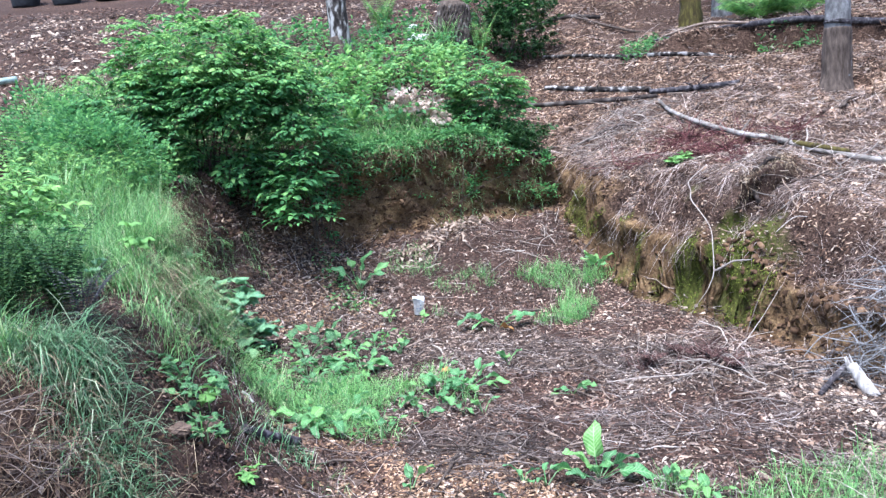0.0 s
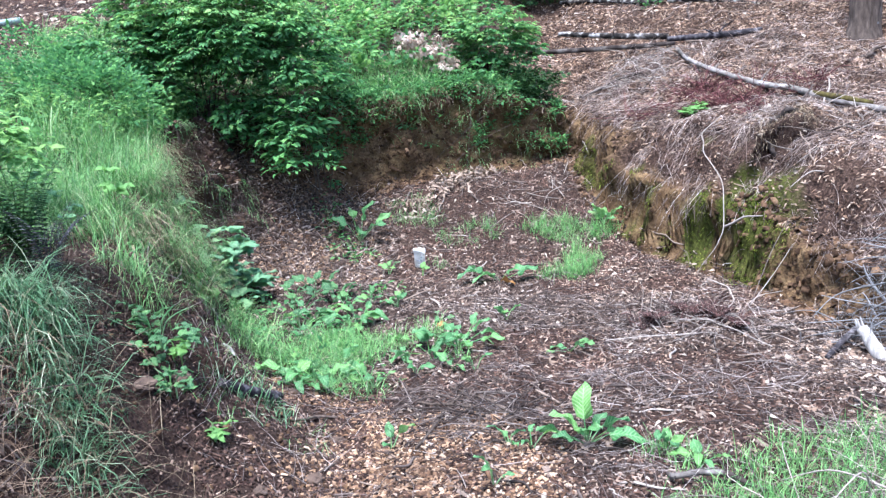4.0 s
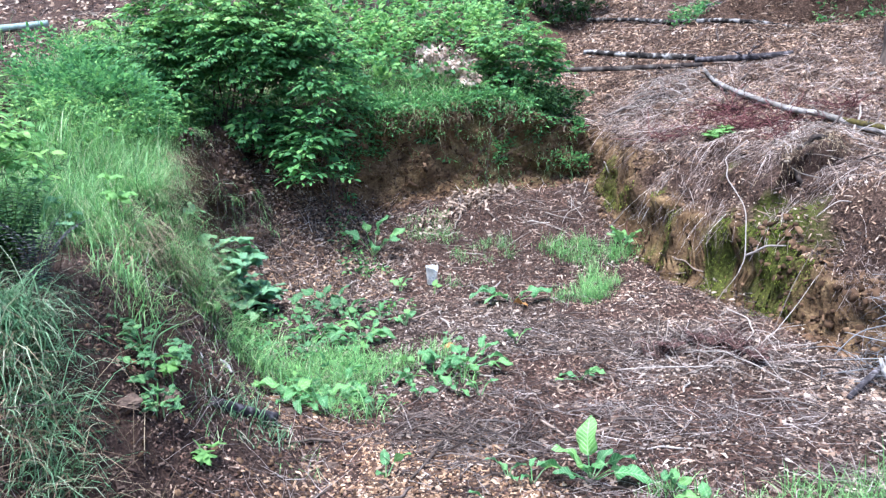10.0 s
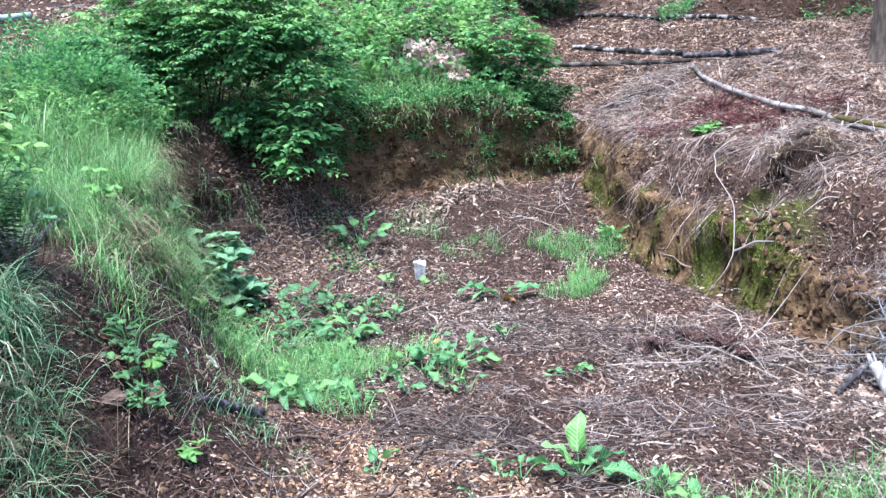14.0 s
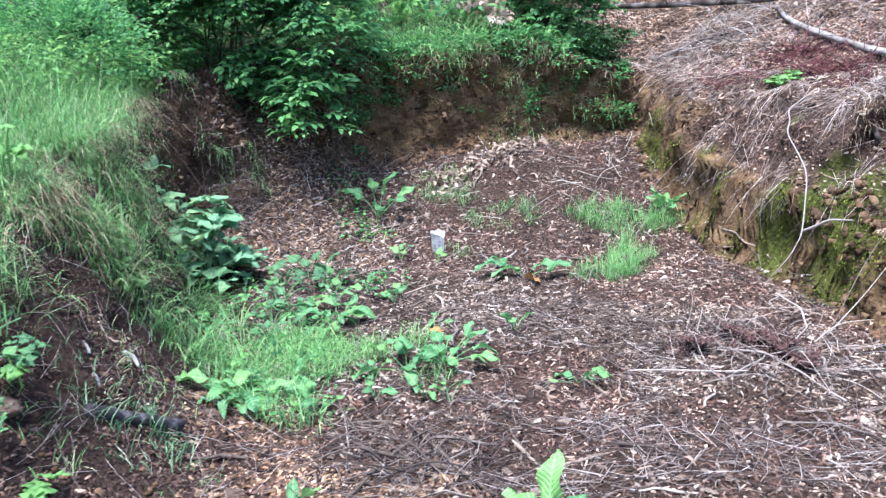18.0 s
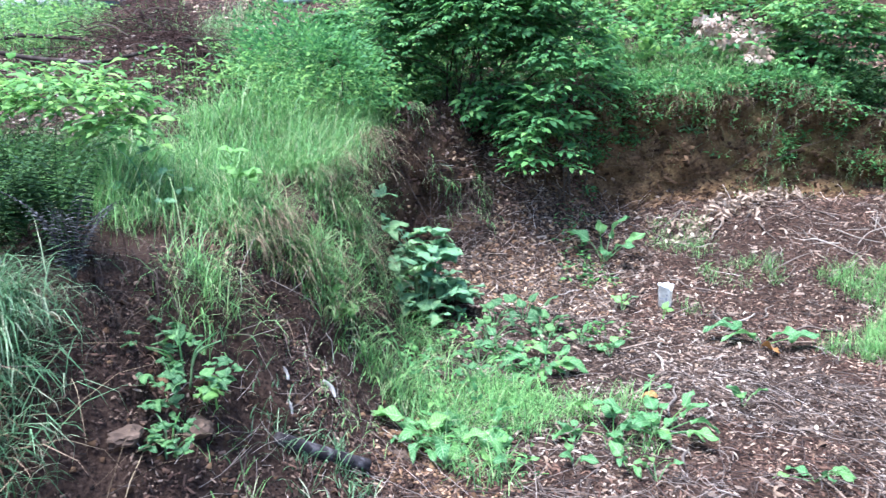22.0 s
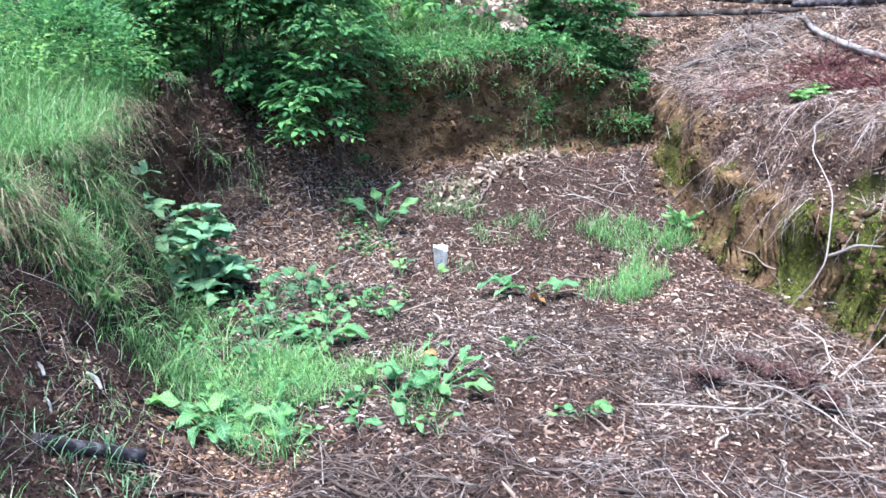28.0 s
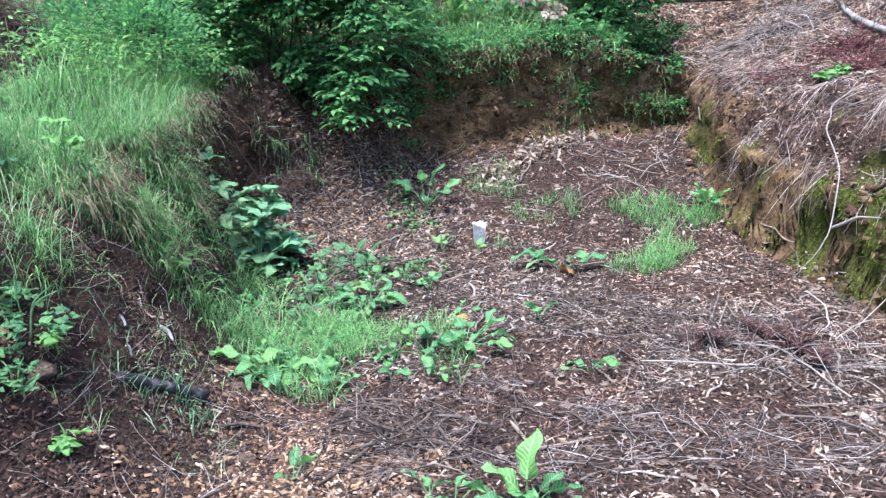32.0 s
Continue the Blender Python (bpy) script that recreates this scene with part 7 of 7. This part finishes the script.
part("pipe_body", tube(((-6.45, 11.35, ground_at(-6.45, 11.35) + 0.06), (-6.1, 11.4, ground_at(-6.1, 11.4) + 0.07), (-5.7, 11.5, ground_at(-5.7, 11.5) + 0.08)), (0.045, 0.045, 0.045), 16), PIPE_GREEN, e, "", True)
part("pipe_mouth", tube(((-6.52, 11.34, ground_at(-6.45, 11.35) + 0.06), (-6.42, 11.36, ground_at(-6.45, 11.35) + 0.06)), (0.052, 0.052), 16), BLUE_GREY, e, "dark socket at the pipe's end", True)


# ---- far edge of the clearing: garden fence, barrel and tubs ----
def box(x0, y0, z0, x1, y1, z1):
    v = np.array([(x, y, z) for z in (z0, z1) for y in (y0, y1) for x in (x0, x1)], float)
    f = np.array([(0, 2, 1), (1, 2, 3), (4, 5, 6), (5, 7, 6), (0, 1, 4), (1, 5, 4), (2, 6, 3), (3, 6, 7), (0, 4, 2), (2, 4, 6), (1, 3, 5), (3, 7, 5)])
    return v, f


fence = base("garden_fence", -11.5, 11.6, ground_at(-11.5, 11.6), "weathered grey board fence with wire in front of a garden", "fence")
for i in range(5):
    x0 = -15.0 + i * 1.05
    g = ground_at(x0, 11.7)
    part("post", box(x0, 11.66, g - 0.2, x0 + 0.08, 11.74, g + 1.5), BROWN_BARK, fence)
    if i < 4:
        for k in range(8):
            part("board", box(x0 + 0.09, 11.70, g + 0.08 + k * 0.17, x0 + 1.04, 11.72, g + 0.08 + k * 0.17 + 0.155), GREY_BOARD, fence)
g = ground_at(-9.85, 11.8)
bar = base("water_barrel", -10.3, 11.9, g, "blue-grey plastic water barrel beside the fence", "barrel")
body = part("barrel_body", tube(((-10.3, 11.9, g - 0.02), (-10.3, 11.9, g + 0.3), (-10.3, 11.9, g + 0.6), (-10.3, 11.9, g + 0.95)), (0.26, 0.30, 0.30, 0.27), 20), BLUE_GREY, bar, "", True)
part("barrel_lid", tube(((-10.3, 11.9, g + 0.94), (-10.3, 11.9, g + 0.98)), (0.285, 0.285), 20), BLACK_PLASTIC, body, "dark lid", True)
x, y = spots(1500, -14.0, -9.9, 10.6, 11.5)
grass("fence_grass", x, y, GRASS_BLUE, "tall bluish grass in front of the fence", (0.3, 0.7), (0.008, 0.016), (0.4, 1.8), tufts=160)
for i, (px, py) in enumerate(((-8.95, 18.9), (-8.05, 18.9), (-7.2, 19.1))):
    g = ground_at(px, py)
    tub = base("planter_tub", px, py, g, "black plastic planter tub at the top of the slope", "planter", "planter tubs in a row")
    part("tub_body", tube(((px, py, g - 0.05), (px, py, g + 0.2), (px, py, g + 0.5)), (0.27, 0.31, 0.35), 20), BLACK_PLASTIC, tub, "", True)
    part("rim", tube(((px, py, g + 0.48), (px, py, g + 0.53)), (0.375, 0.375), 20), BLACK_PLASTIC, tub, "", True)
    part("soil", tube(((px, py, g + 0.5), (px, py, g + 0.545)), (0.33, 0.32), 16, 0.05), CLODS, tub, "dark soil")


# ---- countable sticks, chips and leaves lying on the pad ----
def shared(name, arrays, mat):
    ob = soup(name, arrays[0], arrays[1], mat)
    me = ob.data
    bpy.data.objects.remove(ob)
    return me


STICKS = []
for i in range(8):
    k = RNG.uniform(-0.07, 0.07, 6)
    STICKS.append(shared("stick", tube([(-0.5, 0, 0), (-0.25, k[0], 0.3 * k[1]), (0.05, k[2], 0.3 * k[3]), (0.3, k[4], 0.3 * k[5]), (0.5, 0, 0)], (0.012, 0.016, 0.015, 0.012, 0.007), 6, 0.15), (DARK_TWIG, PALE_TWIG, STRAW_POLE, DARK_TWIG)[i % 4]))
x, y = spots(420, -1.0, 2.5, 3.0, 8.5, on_pad)
x, y = x[:170], y[:170]
turn = frames(normals(x, y), uniform(len(x), 0, 6.28), RNG.normal(0, 0.05, (len(x), 3)))
for i in range(len(x)):
    ln = float(RNG.uniform(0.10, 0.42))
    ob = new("stick", STICKS[i % 8])
    ob.matrix_basis = Matrix.Translation((x[i], y[i], ground_at(x[i], y[i]) + 0.010)) @ Matrix(turn[i].tolist()).to_4x4() @ Matrix.Diagonal((ln, 0.2 + 0.6 * ln, 0.2 + 0.6 * ln, 1))
    tagged(ob, ("dark broken stick lying on the chips", "bleached stick lying on the chips", "dry tan stick lying on the chips", "dark broken stick lying on the chips")[i % 4], "stick", "sticks lying on the pad")
x, y = spots(700, 1.5, 4.3, 4.6, 10.4, lambda x, y: (foot(x, y)[0] > foot(x, y)[1] * 1.1) & clear(x, y))
x, y = x[:110], y[:110]
turn = frames(normals(x, y), uniform(len(x), 0, 6.28), RNG.normal(0, 0.08, (len(x), 3)))
for i in range(len(x)):
    ln = float(RNG.uniform(0.15, 0.6))
    ob = new("stick", STICKS[i % 8])
    ob.matrix_basis = Matrix.Translation((x[i], y[i], ground_at(x[i], y[i]) + 0.014)) @ Matrix(turn[i].tolist()).to_4x4() @ Matrix.Diagonal((ln, 0.25 + 0.5 * ln, 0.25 + 0.5 * ln, 1))
    tagged(ob, ("dark broken stick lying on the thatch", "bleached stick lying on the thatch", "dry tan stick lying on the thatch", "dark broken stick lying on the thatch")[i % 4], "stick", "sticks lying on the bank")
CHIP_MESH = [shared("wood_chip", (SHARD[0] * np.array((1, w, 0.16)), SHARD[1]), m) for w, m in ((0.45, STRAW_POLE), (0.3, STRAW_POLE), (0.6, STRAW_POLE), (0.35, STRAW_POLE))]
x, y = spots(700, -0.8, 2.6, 2.8, 8.4, on_pad)
x, y = x[:290], y[:290]
turn = frames(normals(x, y), uniform(len(x), 0, 6.28), RNG.normal(0, 0.18, (len(x), 3)))
for i in range(len(x)):
    ob = new("wood_chip", CHIP_MESH[i % 4])
    ob.parent = ground
    ob.matrix_basis = Matrix.Translation((x[i], y[i], ground_at(x[i], y[i]) + 0.008)) @ Matrix(turn[i].tolist()).to_4x4() @ Matrix.Scale(float(RNG.uniform(0.03, 0.075)), 4)
heap = base("leaf_heap", 0.02, 8.4, ground_at(0.02, 8.4), "heap of pale curled dry leaves against the bank", "leaf heap")
DRY_MESH = [shared("dry_leaf", leaf_shape(w, 5, a, 0.3, 0.6, 0.4, 0.06), DRY_LEAF) for w, a in ((0.45, 0.5), (0.55, 0.25), (0.38, 0.8))]
x, y = spots(900, -0.7, 0.9, 7.8, 8.75, lambda x, y: inside(x, y, 0.05, 8.45, 0.38, 0.16, 35) | inside(x, y, -0.28, 8.1, 0.18, 0.10))
x, y = x[:150], y[:150]
turn = frames(normals(x, y), uniform(len(x), 0, 6.28), RNG.normal(0, 0.8, (len(x), 3)))
for i in range(len(x)):
    ob = new("dry_leaf", DRY_MESH[i % 3])
    ob.parent = heap
    ob.matrix_basis = Matrix.Translation(Vector((x[i], y[i], ground_at(x[i], y[i]) + 0.02 + 0.05 * float(RNG.rand()))) - heap.location) @ Matrix(turn[i].tolist()).to_4x4() @ Matrix.Scale(float(RNG.uniform(0.045, 0.09)), 4)
